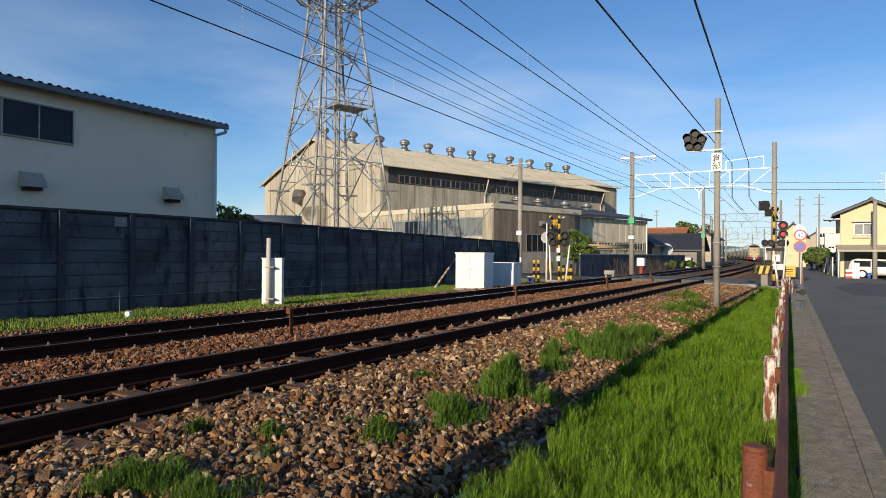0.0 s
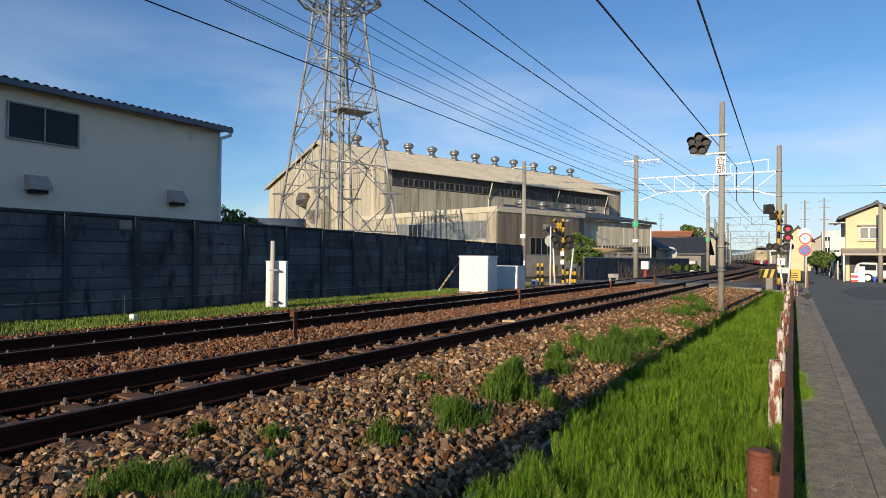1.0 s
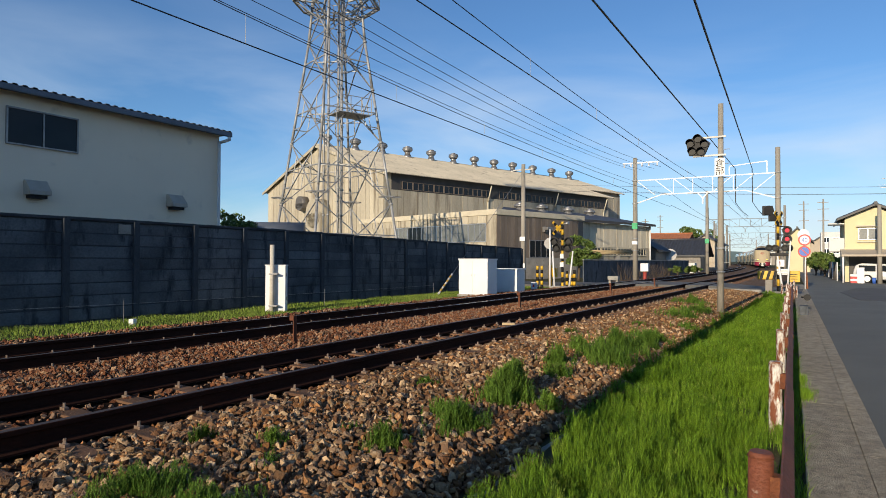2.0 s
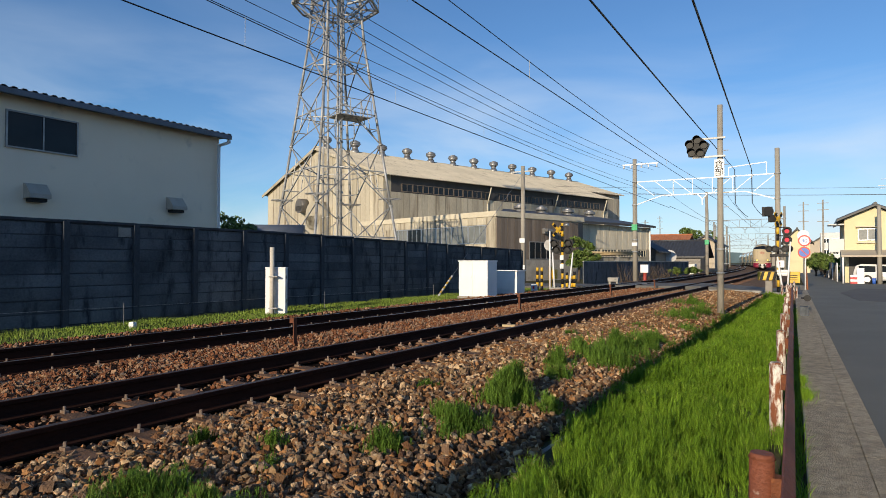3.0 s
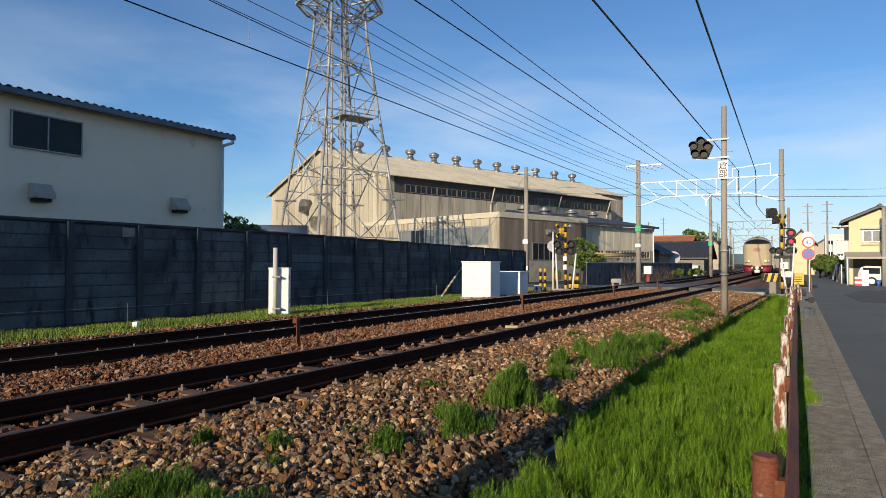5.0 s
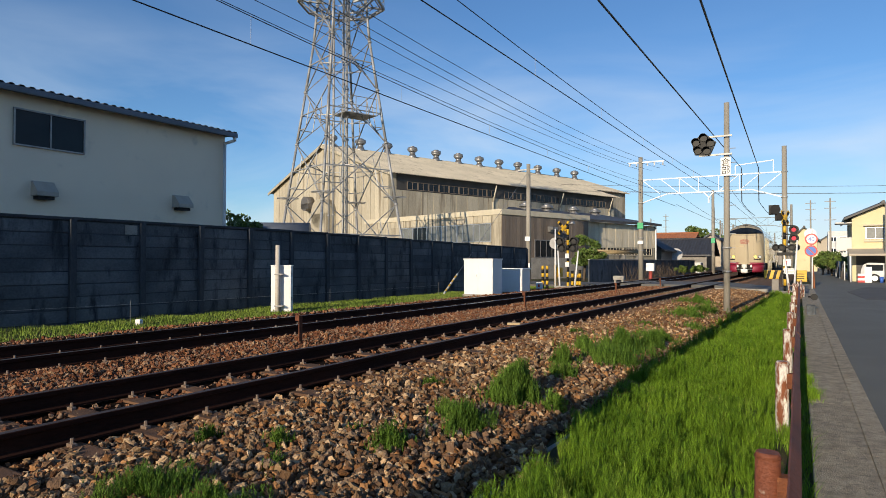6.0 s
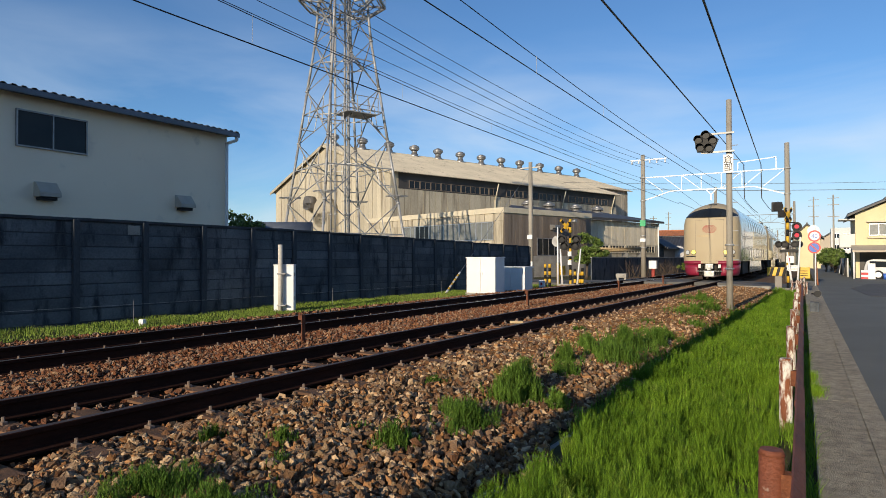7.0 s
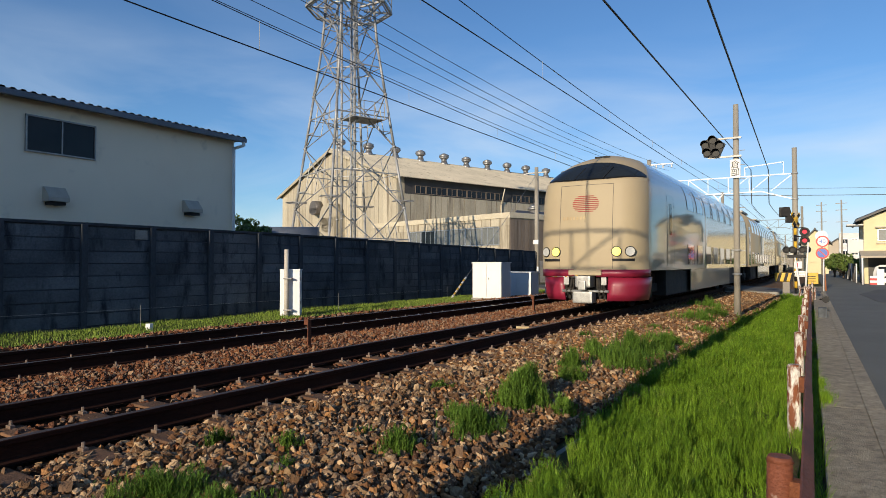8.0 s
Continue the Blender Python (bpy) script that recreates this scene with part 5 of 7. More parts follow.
def build_trailer():
    car = thing("train_car", Matrix(), "cream double-deck sleeper train car with shade-darkened sides", "train", "train cars")
    build_body(car, False)
    running_gear(car)
    car_windows(car, False)
    bm = B()
    box(bm, -1.25, 1.25, CAR_L - 0.37, CAR_L + 0.02, 1.0, 3.85, 0.05)
    part("gangway_bellows", bm, M["under"], car)
    bm = B()
    for y in (5.0, 13.5):
        box(bm, -0.75, 0.75, y, y + 3.0, 4.30, 4.42, 0.05)
    part("roof_unit", bm, M["train_roof"], car)
    return car


# ---- guard rail and lineside things ----
def build_guard_rail():
    g = thing("guard_rail", pose(*road_pt(-0.15, 0), 0, 0, 1.3), "rusty white steel guard rail beside the lane", "guard rail")
    pb = B()
    rod(pb, (0, 0, -0.5), (0, 0, 0.60), 0.057, n=20)
    rod(pb, (0, 0, 0.60), (0, 0, 0.625), 0.062, 0.05, 20)
    mpost = mesh_of("post", pb, M["guard"])
    mrust = mpost.copy()
    mrust.materials[0] = M["guard_beam"]
    bb = B()
    box(bb, 0.03, 0.10, -0.04, 0.04, 0.38, 0.52, 0.01)
    mb = mesh_of("bracket", bb, M["rust"])
    for i in range(-1, 9):
        y = 3.45 + 3.15 * i
        o = new("post", mrust if i == 0 else mpost)
        o.parent = g
        o.matrix_basis = pose(0, y, 0, random.uniform(-1, 1), random.uniform(-1, 1), random.uniform(0, 360))
        k = new("bracket", mb)
        k.parent = g
        k.matrix_basis = pose(0, y, 0)
    prof = [(0.10, 0.27), (0.145, 0.31), (0.145, 0.36), (0.09, 0.41), (0.09, 0.45), (0.145, 0.50), (0.145, 0.55), (0.10, 0.60)]
    prof = prof + [(x - 0.008, z) for x, z in reversed(prof)]
    for i in range(7):
        bm = B()
        y0 = -2.85 + 4.2 * i
        sweep(bm, [(0.006 * (i % 2), y0, 0), (0.006 * (i % 2), y0 + 4.25, 0)], prof)
        part("beam", bm, M["guard_beam"], g)


def build_cabinets():
    c = thing("equipment_cabinet", pose(-13.0, 23.6, 0), "tall white steel railway equipment cabinet", "cabinet", "lineside cabinets")
    bm = B()
    box(bm, 0, 1.36, 0, 0.9, 0.1, 1.56, 0.015)
    part("body", bm, M["cabinet"], c)
    bm = B()
    box(bm, -0.03, 1.39, -0.03, 0.93, 1.56, 1.61, 0.015)
    part("roof", bm, M["cabinet"], c)
    bm = B()
    box(bm, -0.05, 1.54, -0.05, 1.05, -0.2, 0.1, 0.01)
    part("plinth", bm, M["concrete"], c)
    for x in (0.02, 0.69):
        bm = B()
        box(bm, x, x + 0.655, -0.022, -0.003, 0.16, 1.52, 0.006)
        d = part("door", bm, M["cabinet"], c)
        bm = B()
        box(bm, x + (0.55 if x < 0.5 else 0.05), x + (0.60 if x < 0.5 else 0.1), -0.05, -0.02, 0.85, 0.98, 0.01)
        part("handle", bm, M["cabinet"], d)
    e = thing("equipment_cabinet", pose(-12.85, 26.3, 0), "low white double-door steel cabinet", "cabinet", "lineside cabinets")
    bm = B()
    box(bm, 0, 1.35, 0, 0.9, 0.05, 1.12, 0.015)
    part("body", bm, M["cabinet"], e)
    bm = B()
    box(bm, -0.05, 1.4, -0.05, 0.95, 1.12, 1.17, 0.015)
    part("roof", bm, M["cabinet"], e)
    for x in (0.03, 0.69):
        bm = B()
        box(bm, x, x + 0.63, -0.02, -0.003, 0.1, 1.08, 0.006)
        part("door", bm, M["cabinet"], e)
    # slim white cabinets with their post
    p = thing("trackside_post", pose(-13.55, 13.35, 0, 0, 0, 32), "pale concrete post with a narrow white steel box strapped to it", "post")
    bm = B()
    rod(bm, (0, 0, -0.2), (0, 0, 1.97), 0.068, 0.064, n=18)
    part("post", bm, M["pale_post"], p, "pale concrete post")
    bm = B()
    box(bm, -0.22, 0.36, 0.12, 0.42, 0.02, 1.36, 0.012)
    cab = part("box", bm, M["cabinet"], p, "narrow white steel box behind the post")
    bm = B()
    box(bm, -0.235, 0.375, 0.11, 0.435, 1.36, 1.39, 0.006)
    part("lid", bm, M["cabinet"], cab)
    for z in (0.35, 1.05):
        bm = B()
        box(bm, 0.358, 0.375, 0.2, 0.26, z, z + 0.1, 0.004)
        part("hinge", bm, M["zinc"], cab)
    for z in (0.18, 1.1):
        bm = B()
        box(bm, -0.08, 0.16, -0.085, 0.13, z, z + 0.04, 0.005)
        part("strap", bm, M["zinc"], p)
    for x, y in ((track_x(7.8, -1.9), 7.8), (track_x(16.8, -1.85), 16.8), (track_x(25.9, -1.85), 25.9), (track_x(34, -1.85), 34.0)):
        m = thing("marker_post", pose(x, y, 0.1, random.uniform(-1.5, 1.5), random.uniform(-1.5, 1.5), 0), "short rusty steel marker post between the tracks", "post", "marker posts")
        bm = B()
        strut(bm, (0, 0, -0.2), (0, 0, 0.52), 0.075, 0.014)
        box(bm, -0.045, 0.045, -0.05, -0.03, 0.44, 0.53, 0.004)
        part("stake", bm, M["rust"], m)


# ---- stones and grass ----
def scatter_stones(name, n, x0, x1, y0, y1, size, material, label, seed, follow=True, power=1.0, lift=0.0, near=False):
    rng = np.random.default_rng(seed)
    base = np.array([(-1, -1, -1), (1, -1, -1), (1, 1, -1), (-1, 1, -1), (-1, -1, 1), (1, -1, 1), (1, 1, 1), (-1, 1, 1)]) * 0.62
    tri = np.array([(0, 2, 1), (0, 3, 2), (4, 5, 6), (4, 6, 7), (0, 1, 5), (0, 5, 4), (1, 2, 6), (1, 6, 5), (2, 3, 7), (2, 7, 6), (3, 0, 4), (3, 4, 7)])
    if near:
        t = (1 + 5 ** 0.5) / 2
        base = np.array([(-1, t, 0), (1, t, 0), (-1, -t, 0), (1, -t, 0), (0, -1, t), (0, 1, t), (0, -1, -t), (0, 1, -t), (t, 0, -1), (t, 0, 1), (-t, 0, -1), (-t, 0, 1)]) / 1.8
        tri = np.array([(0, 11, 5), (0, 5, 1), (0, 1, 7), (0, 7, 10), (0, 10, 11), (1, 5, 9), (5, 11, 4), (11, 10, 2), (10, 7, 6), (7, 1, 8),
                        (3, 9, 4), (3, 4, 2), (3, 2, 6), (3, 6, 8), (3, 8, 9), (4, 9, 5), (2, 4, 11), (6, 2, 10), (8, 6, 7), (9, 8, 1)])
    m = len(base)
    x = rng.uniform(x0, x1, n)
    y = y0 + (y1 - y0) * rng.uniform(0, 1, n) ** power
    s = size * np.minimum(rng.lognormal(-0.04, 0.30, n), 1.7) * (1 + 0.3 * (y - y0) / max(1, y1 - y0) * (power > 1))
    # the shoulder's foot wanders
    x = np.where(x > -2.9, -2.9 + (x + 2.9) * (1 + 0.13 * np.sin(1.7 * y) + 0.10 * np.sin(4.1 * y + 1)), x)
    gz = np.interp(x, [-14, -12.6, -11.2, -10.4, -9.9, -8.6, -8.1, -6.9, -6.5, -4.8, -4.55, -4.25, -3.4, -2.6, -2.2, -1.8],
                   [0.01, 0.04, 0.13, 0.14, 0.10, 0.10, 0.15, 0.15, 0.105, 0.06, 0.07, 0.135, 0.085, 0.0, -0.08, -0.13])
    # small heaps and hollows
    gz = gz + 0.014 * np.sin(5.3 * x + 1.1 * np.sin(2.3 * y)) * np.sin(4.4 * y + 1.7 * np.sin(3.1 * x))
    xx = x + np.array([track_x(v) + 5.6 for v in y]) * follow
    v = base[None] * rng.normal(1, 0.13, (n, m, 1)) + rng.normal(0, 0.15, (n, m, 3))
    sc = np.stack([rng.uniform(0.8, 1.45, n), rng.uniform(0.6, 1.05, n), rng.uniform(0.4, 0.85, n)], 1)
    v = v * sc[:, None, :]
    q = rng.normal(size=(n, 4))
    q /= np.linalg.norm(q, axis=1, keepdims=True)
    w, a, b, c = q.T
    R = np.stack([1 - 2 * (b * b + c * c), 2 * (a * b - c * w), 2 * (a * c + b * w), 2 * (a * b + c * w), 1 - 2 * (a * a + c * c), 2 * (b * c - a * w),
                  2 * (a * c - b * w), 2 * (b * c + a * w), 1 - 2 * (a * a + b * b)], 1).reshape(n, 3, 3)
    v = np.einsum("nij,nkj->nki", R, v) * (s / 2)[:, None, None]
    v += np.stack([xx, y, gz + rng.uniform(-0.045, 0.045, n) * min(1, size / 0.06) + lift], 1)[:, None, :]
    f = tri[None] + (np.arange(n) * m)[:, None, None]
    return raw(name, v.reshape(-1, 3), f.reshape(-1, 3), material, label, "gravel")


def scatter_blades(name, px, py, pz, h, width, material, label, seed, category="grass", bend=0.45):
    """Bent two-segment blades at the given roots."""
    rng = np.random.default_rng(seed)
    n = len(px)
    a = rng.uniform(0, 2 * np.pi, n)
    lean = rng.uniform(0.05, bend, n) * h
    d = np.stack([np.cos(a), np.sin(a)], 1)
    a2 = rng.uniform(0, 2 * np.pi, n)
    s = np.stack([np.cos(a2), np.sin(a2)], 1) * (width / 2)[:, None]
    v = np.zeros((n, 5, 3))
    root = np.stack([px, py, pz], 1)
    for k, (u, hw) in enumerate(((0, 1), (0, -1), (0.55, 0.8), (0.55, -0.8), (1, 0))):
        v[:, k, :2] = root[:, :2] + d * (lean * u ** 2)[:, None] + s * hw
        v[:, k, 2] = root[:, 2] + h * u * (1 - 0.15 * u * (lean / h))
    f = np.array([(0, 1, 3), (0, 3, 2), (2, 3, 4)])[None] + (np.arange(n) * 5)[:, None, None]
    return raw(name, v.reshape(-1, 3), f.reshape(-1, 3), material, label, category)


def scatter_horsetail(name, px, py, pz, h, width, material, label, seed, whorls=6, needles=5, category="grass"):
    """Upright stems with whorls of thin rising needles."""
    rng = np.random.default_rng(seed)
    n = len(px)
    root = np.stack([px, py, pz], 1)
    a = rng.uniform(0, 2 * np.pi, n)
    lean = np.stack([np.cos(a), np.sin(a), np.zeros(n)], 1) * (rng.uniform(0.02, 0.28, n) * h)[:, None]
    up = np.zeros((n, 3))
    up[:, 2] = h
    sa = rng.uniform(0, 2 * np.pi, n)
    side = np.stack([np.cos(sa), np.sin(sa), np.zeros(n)], 1) * width * 0.6
    stem = np.stack([root - side, root + side, root + up + lean], 1)
    m = whorls * needles
    u = (0.22 + 0.74 * (np.repeat(np.arange(whorls), needles) + 0.5) / whorls)[None] + rng.normal(0, 0.03, (n, m))
    at = root[:, None] + up[:, None] * u[..., None] + lean[:, None] * (u ** 2)[..., None]
    b = rng.uniform(0, 2 * np.pi, (n, m))
    out = np.stack([np.cos(b), np.sin(b), rng.uniform(0.8, 2.2, (n, m))], 2)
    out /= np.linalg.norm(out, axis=2, keepdims=True)
    ln = (h[:, None] * 0.36 * (1.15 - 0.75 * u) * rng.uniform(0.7, 1.25, (n, m)))[..., None]
    cross = np.stack([-np.sin(b), np.cos(b), np.zeros((n, m))], 2) * (width / 2)
    nd = np.stack([at - cross, at + cross, at + out * ln], 2)
    v = np.concatenate([stem.reshape(-1, 3), nd.reshape(-1, 3)])
    f = np.arange(len(v)).reshape(-1, 3)
    return raw(name, v, f, material, label, category)


def build_stuff():
    scatter_stones("ballast_stones", 46000, -4.93, -2.16, 1.6, 14, 0.055, M["stone"], "pale brown crushed stones sloping from the near track", 1, power=1.35, near=True)
    scatter_stones("ballast_stones", 6000, -4.93, -4.2, 1.6, 24, 0.05, M["redstone"], "rust-stained stones beside the near rail", 8, power=1.4, lift=-0.008)
    scatter_stones("ballast_stones", 26000, -4.93, -2.14, 14, 34, 0.060, M["stone"], "pale brown crushed stones sloping from the near track", 2)
    scatter_stones("ballast_stones", 30000, -8.6, -6.25, 2.5, 20, 0.048, M["redstone"], "rust-brown crushed stones between the tracks", 3, power=1.3)
    scatter_stones("ballast_stones", 13000, -8.6, -6.25, 18, 34, 0.062, M["redstone"], "rust-brown crushed stones between the tracks", 4)
    scatter_stones("ballast_stones", 11000, -6.08, -5.12, 1.5, 34, 0.055, M["redstone"], "rust-brown stones between the rails", 5, lift=0.0)
    scatter_stones("ballast_stones", 7000, -9.73, -8.77, 2.5, 34, 0.055, M["redstone"], "rust-brown stones between the rails", 6, lift=0.0)
    scatter_stones("ballast_stones", 9000, -12.5, -9.9, 3, 34, 0.06, M["redstone"], "brown crushed stones on the far shoulder", 7)
    rng = np.random.default_rng(11)

    def strip(n, xa, xb, ya, yb, power=1.0):
        y = ya + (yb - ya) * rng.uniform(0, 1, n) ** power
        return rng.uniform(xa, xb, n), y
    def clump(x, y, s=1.3):
        return np.array([noise.noise(Vector((a * s, b * s, 0.3))) for a, b in zip(x, y)])
    # verge between ballast and guard rail: feathery horsetail over a floor of short blades
    def verge(n, ya, yb, power):
        y = ya + (yb - ya) * rng.uniform(0, 1, n) ** power
        lo = np.interp(y, [2, 4, 5, 7, 12, 20, 31], [-1.80, -1.94, -2.08, -2.2, -2.17, -2.12, -1.9])
        hi = -0.20 - 0.0227 * y
        x = lo + (hi - lo) * rng.uniform(0, 1, n)
        c = clump(x, y)
        keep = (x > lo + 0.26 * clump(x * 0.3, y, 1.3) + 0.12 * clump(x * 0.3 + 9, y, 3.6) + 0.08)
        for bx, by, br in ((-0.52, 4.75, 0.13), (-0.62, 7.4, 0.16), (-0.42, 6.2, 0.08)):
            keep &= ((x - bx) / br) ** 2 + ((y - by) / (br * 2.6)) ** 2 > rng.uniform(0.5, 1.3, n)
        x, y, c = x[keep], y[keep], c[keep]
        return x, y, np.interp(x + 0.011 * y, [-2.28, -2.0, -1.75, -0.7], [-0.12, -0.14, -0.14, -0.11]), c
    label = "bright green feathery horsetail on the verge"
    x, y, z, c = verge(60000, 2.0, 15, 1.3)
    scatter_blades("grass", x, y, z, np.maximum(0.03, (0.12 + 0.06 * c) * rng.uniform(0.5, 1.4, len(x))), rng.uniform(0.004, 0.007, len(x)), M["grass"], "short green grass between the horsetail", 21, bend=0.7)
    for k, (n, ya, yb, power, wh, nd, wide) in enumerate(((11500, 2.0, 9, 1.2, 7, 5, 0.0034), (11000, 8.5, 17, 1.2, 5, 5, 0.006), (10000, 16, 33, 1.0, 4, 4, 0.013))):
        x, y, z, c = verge(n, ya, yb, power)
        c2 = clump(x, y, 3.7)
        ok = rng.uniform(0, 1, len(x)) < 0.80 + 1.3 * c2
        x, y, z, c, c2 = x[ok], y[ok], z[ok], c[ok], c2[ok]
        h = np.maximum(0.06, (0.185 + 0.10 * c + 0.17 * c2) * rng.uniform(0.6, 1.25, len(x)))
        scatter_horsetail("grass", x, y, z, h, wide, M["grass"], label, 60 + k, wh, nd)
    # shaded fringe on the road side of the guard rail
    y = rng.uniform(3.5, 24, 7000)
    x = rng.uniform(-0.10, 0.08, 7000) - 0.0227 * y
    ok = clump(x, y, 1.2) > rng.uniform(-0.45, 0.2, 7000)
    x, y = x[ok], y[ok]
    scatter_blades("grass", x, y, np.full(len(x), -0.06), rng.uniform(0.06, 0.22, len(x)), rng.uniform(0.004, 0.008, len(x)), M["grass"], "grass fringe under the guard rail", 24, bend=0.8)
    # strip under the panel wall
    x, y = strip(46000, -15.0, -12.4, 3, 34)
    c = clump(x, y, 0.8)
    keep = x < -12.75 + 0.35 * c
    x, y, c = x[keep], y[keep], c[keep]
    h = (0.09 + 0.07 * c) * rng.uniform(0.6, 1.4, len(x))
    scatter_blades("grass", x, y, np.full(len(x), -0.01), h, rng.uniform(0.006, 0.013, len(x)), M["dull_grass"], "short green grass along the panel wall", 23)
    # weed clumps on the ballast shoulder
    for k, (cx, cy, r, hh, n) in enumerate(WEEDS):
        nn = int(n * 0.42)
        a, q = rng.uniform(0, 2 * np.pi, nn), np.abs(rng.normal(0, 0.56, nn)) * r
        x, y = np.maximum(cx + q * np.cos(a), -4.1), cy + q * np.sin(a) * 1.25
        c = clump(x, y, 5.5)
        ok = rng.uniform(-0.25, 0.25, nn) < c + 0.20 - 0.22 * (q / r - 0.5)
        x, y, q, c = x[ok], y[ok], q[ok], c[ok]
        nn = len(x)
        z = np.interp(x, [-4.2, -3.4, -2.6, -2.2], [0.12, 0.06, -0.03, -0.10])
        h = 0.85 * hh * rng.uniform(0.35, 1.3, nn) * (1.15 - 0.4 * np.minimum(q / r, 1.6)) * (0.85 + 0.8 * c)
        scatter_horsetail("weed_clump", x, y, z, np.maximum(1.1 * h, 0.05), 0.0034 * (1 + cy / 9), M["weed"], "green feathery weed clump among the stones", 40 + k, 6 if cy < 9 else 4, 5, "weed")


WEEDS = [(-4.2, 3.35, 0.14, 0.16, 500), (-3.62, 3.6, 0.12, 0.13, 300), (-3.5, 2.42, 0.3, 0.18, 1600), (-3.08, 2.58, 0.28, 0.18, 1400), (-3.3, 3.3, 0.16, 0.12, 350),
         (-2.92, 4.12, 0.15, 0.20, 800), (-3.35, 4.3, 0.1, 0.12, 200), (-2.78, 5.05, 0.26, 0.25, 2600), (-2.95, 5.2, 0.2, 0.22, 1300), (-2.80, 6.15, 0.27, 0.30, 2600), (-2.9, 6.5, 0.2, 0.28, 1300),
         (-2.85, 7.8, 0.2, 0.26, 1300), (-3.1, 8.5, 0.22, 0.22, 900), (-2.62, 9.4, 0.42, 0.30, 3600), (-2.75, 10.4, 0.5, 0.30, 3800), (-3.15, 9.9, 0.4, 0.24, 1800), (-2.5, 11.4, 0.4, 0.26, 2200), (-2.45, 12.4, 0.3, 0.24, 1300),
         (-2.8, 12.6, 0.4, 0.2, 1100), (-3.0, 17.6, 0.6, 0.26, 2200), (-2.8, 19.6, 0.6, 0.25, 1900), (-4.1, 11.9, 0.3, 0.12, 600), (-3.78, 6.17, 0.16, 0.11, 250), (-3.5, 22.5, 0.8, 0.22, 1600),
         (-3.3, 14.5, 0.4, 0.12, 500), (-2.35, 6.3, 0.16, 0.2, 900), (-2.5, 15.2, 0.35, 0.2, 900)]


# ---- motion ----
def track_pose(y):
    """Pose of a car whose front stands at y on the near track, its length running away from the viewer."""
    a, b = y + 3.2, y + CAR_L - 3.6
    h = math.atan2(track_x(b) - track_x(a), b - a)
    x = track_x(a) - math.sin(h) * 3.2
    return pose(x, a - math.cos(h) * 3.2, RAIL_Z, 0, 0, -math.degrees(h))


def front_y(t):
    return 181.6 - 20.72 * t


def motions():
    for i, car in enumerate(CARS):
        walk(car, [(0.5 * k, track_pose(front_y(0.5 * k) + i * CAR_L)) for k in range(17)])



# ---- level crossing equipment ----
def striped_post(t, x, y, z0, z1, r, step=0.3, base=0):
    k, z = base, z0
    while z < z1 - 0.01:
        bm = B()
        rod(bm, (x, y, z), (x, y, min(z + step, z1)), r, n=16)
        part("post_band", bm, M["yellow" if k % 2 else "black"], t)
        z += step
        k += 1


def lamp_unit(t, c, s=1.0, facing=-1, lit=True):
    bm = B()
    disc(bm, Vector(c), (0, -facing, 0), 0.215 * s, 0.09 * s, 24)
    disc(bm, Vector(c), (0, facing, 0), 0.155 * s, 0.07 * s, 24)
    o = part("lamp_housing", bm, M["black"], t)
    bm = B()
    disc(bm, Vector(c) + Vector((0, facing * 0.07 * s, 0)), (0, facing, 0), 0.10 * s, 0.012, 22)
    part("lens", bm, M["redlamp"] if lit else M["smoked"], o)
    bm = B()
    n = 12
    for k in range(n):
        a0, a1 = math.pi * k / n, math.pi * (k + 1) / n
        r = 0.15 * s
        bm.faces.new([bm.verts.new(Vector(c) + Vector((r * math.cos(a), yy, r * math.sin(a)))) for a, yy in
                      ((a0, facing * 0.05), (a1, facing * 0.05), (a1, facing * 0.22 * s), (a0, facing * 0.22 * s))])
    bmesh.ops.remove_doubles(bm, verts=bm.verts, dist=1e-5)
    v = part("visor", bm, M["black"], o)
    v.modifiers.new("thick", "SOLIDIFY").thickness = 0.006


def crossbuck(t, c, size=0.62, turn=0.0):
    for k, a in enumerate((45, -45)):
        bm = B()
        box(bm, -size, size, -0.012 - 0.03 * k, 0.012 - 0.03 * k, -0.075, 0.075, 0.006)
        o = part("crossbuck_board", bm, M["yellow"], t, at=Matrix.Translation(c) @ pose(0, 0, 0, 0, 0, turn) @ pose(0, 0, 0, 0, a, 0))
        for q in (-0.62, 0.62):
            bm = B()
            box(bm, q * size - 0.09, q * size + 0.09, -0.0165 - 0.03 * k, -0.0125 - 0.03 * k, -0.072, 0.072)
            part("stripe", bm, M["black"], o)


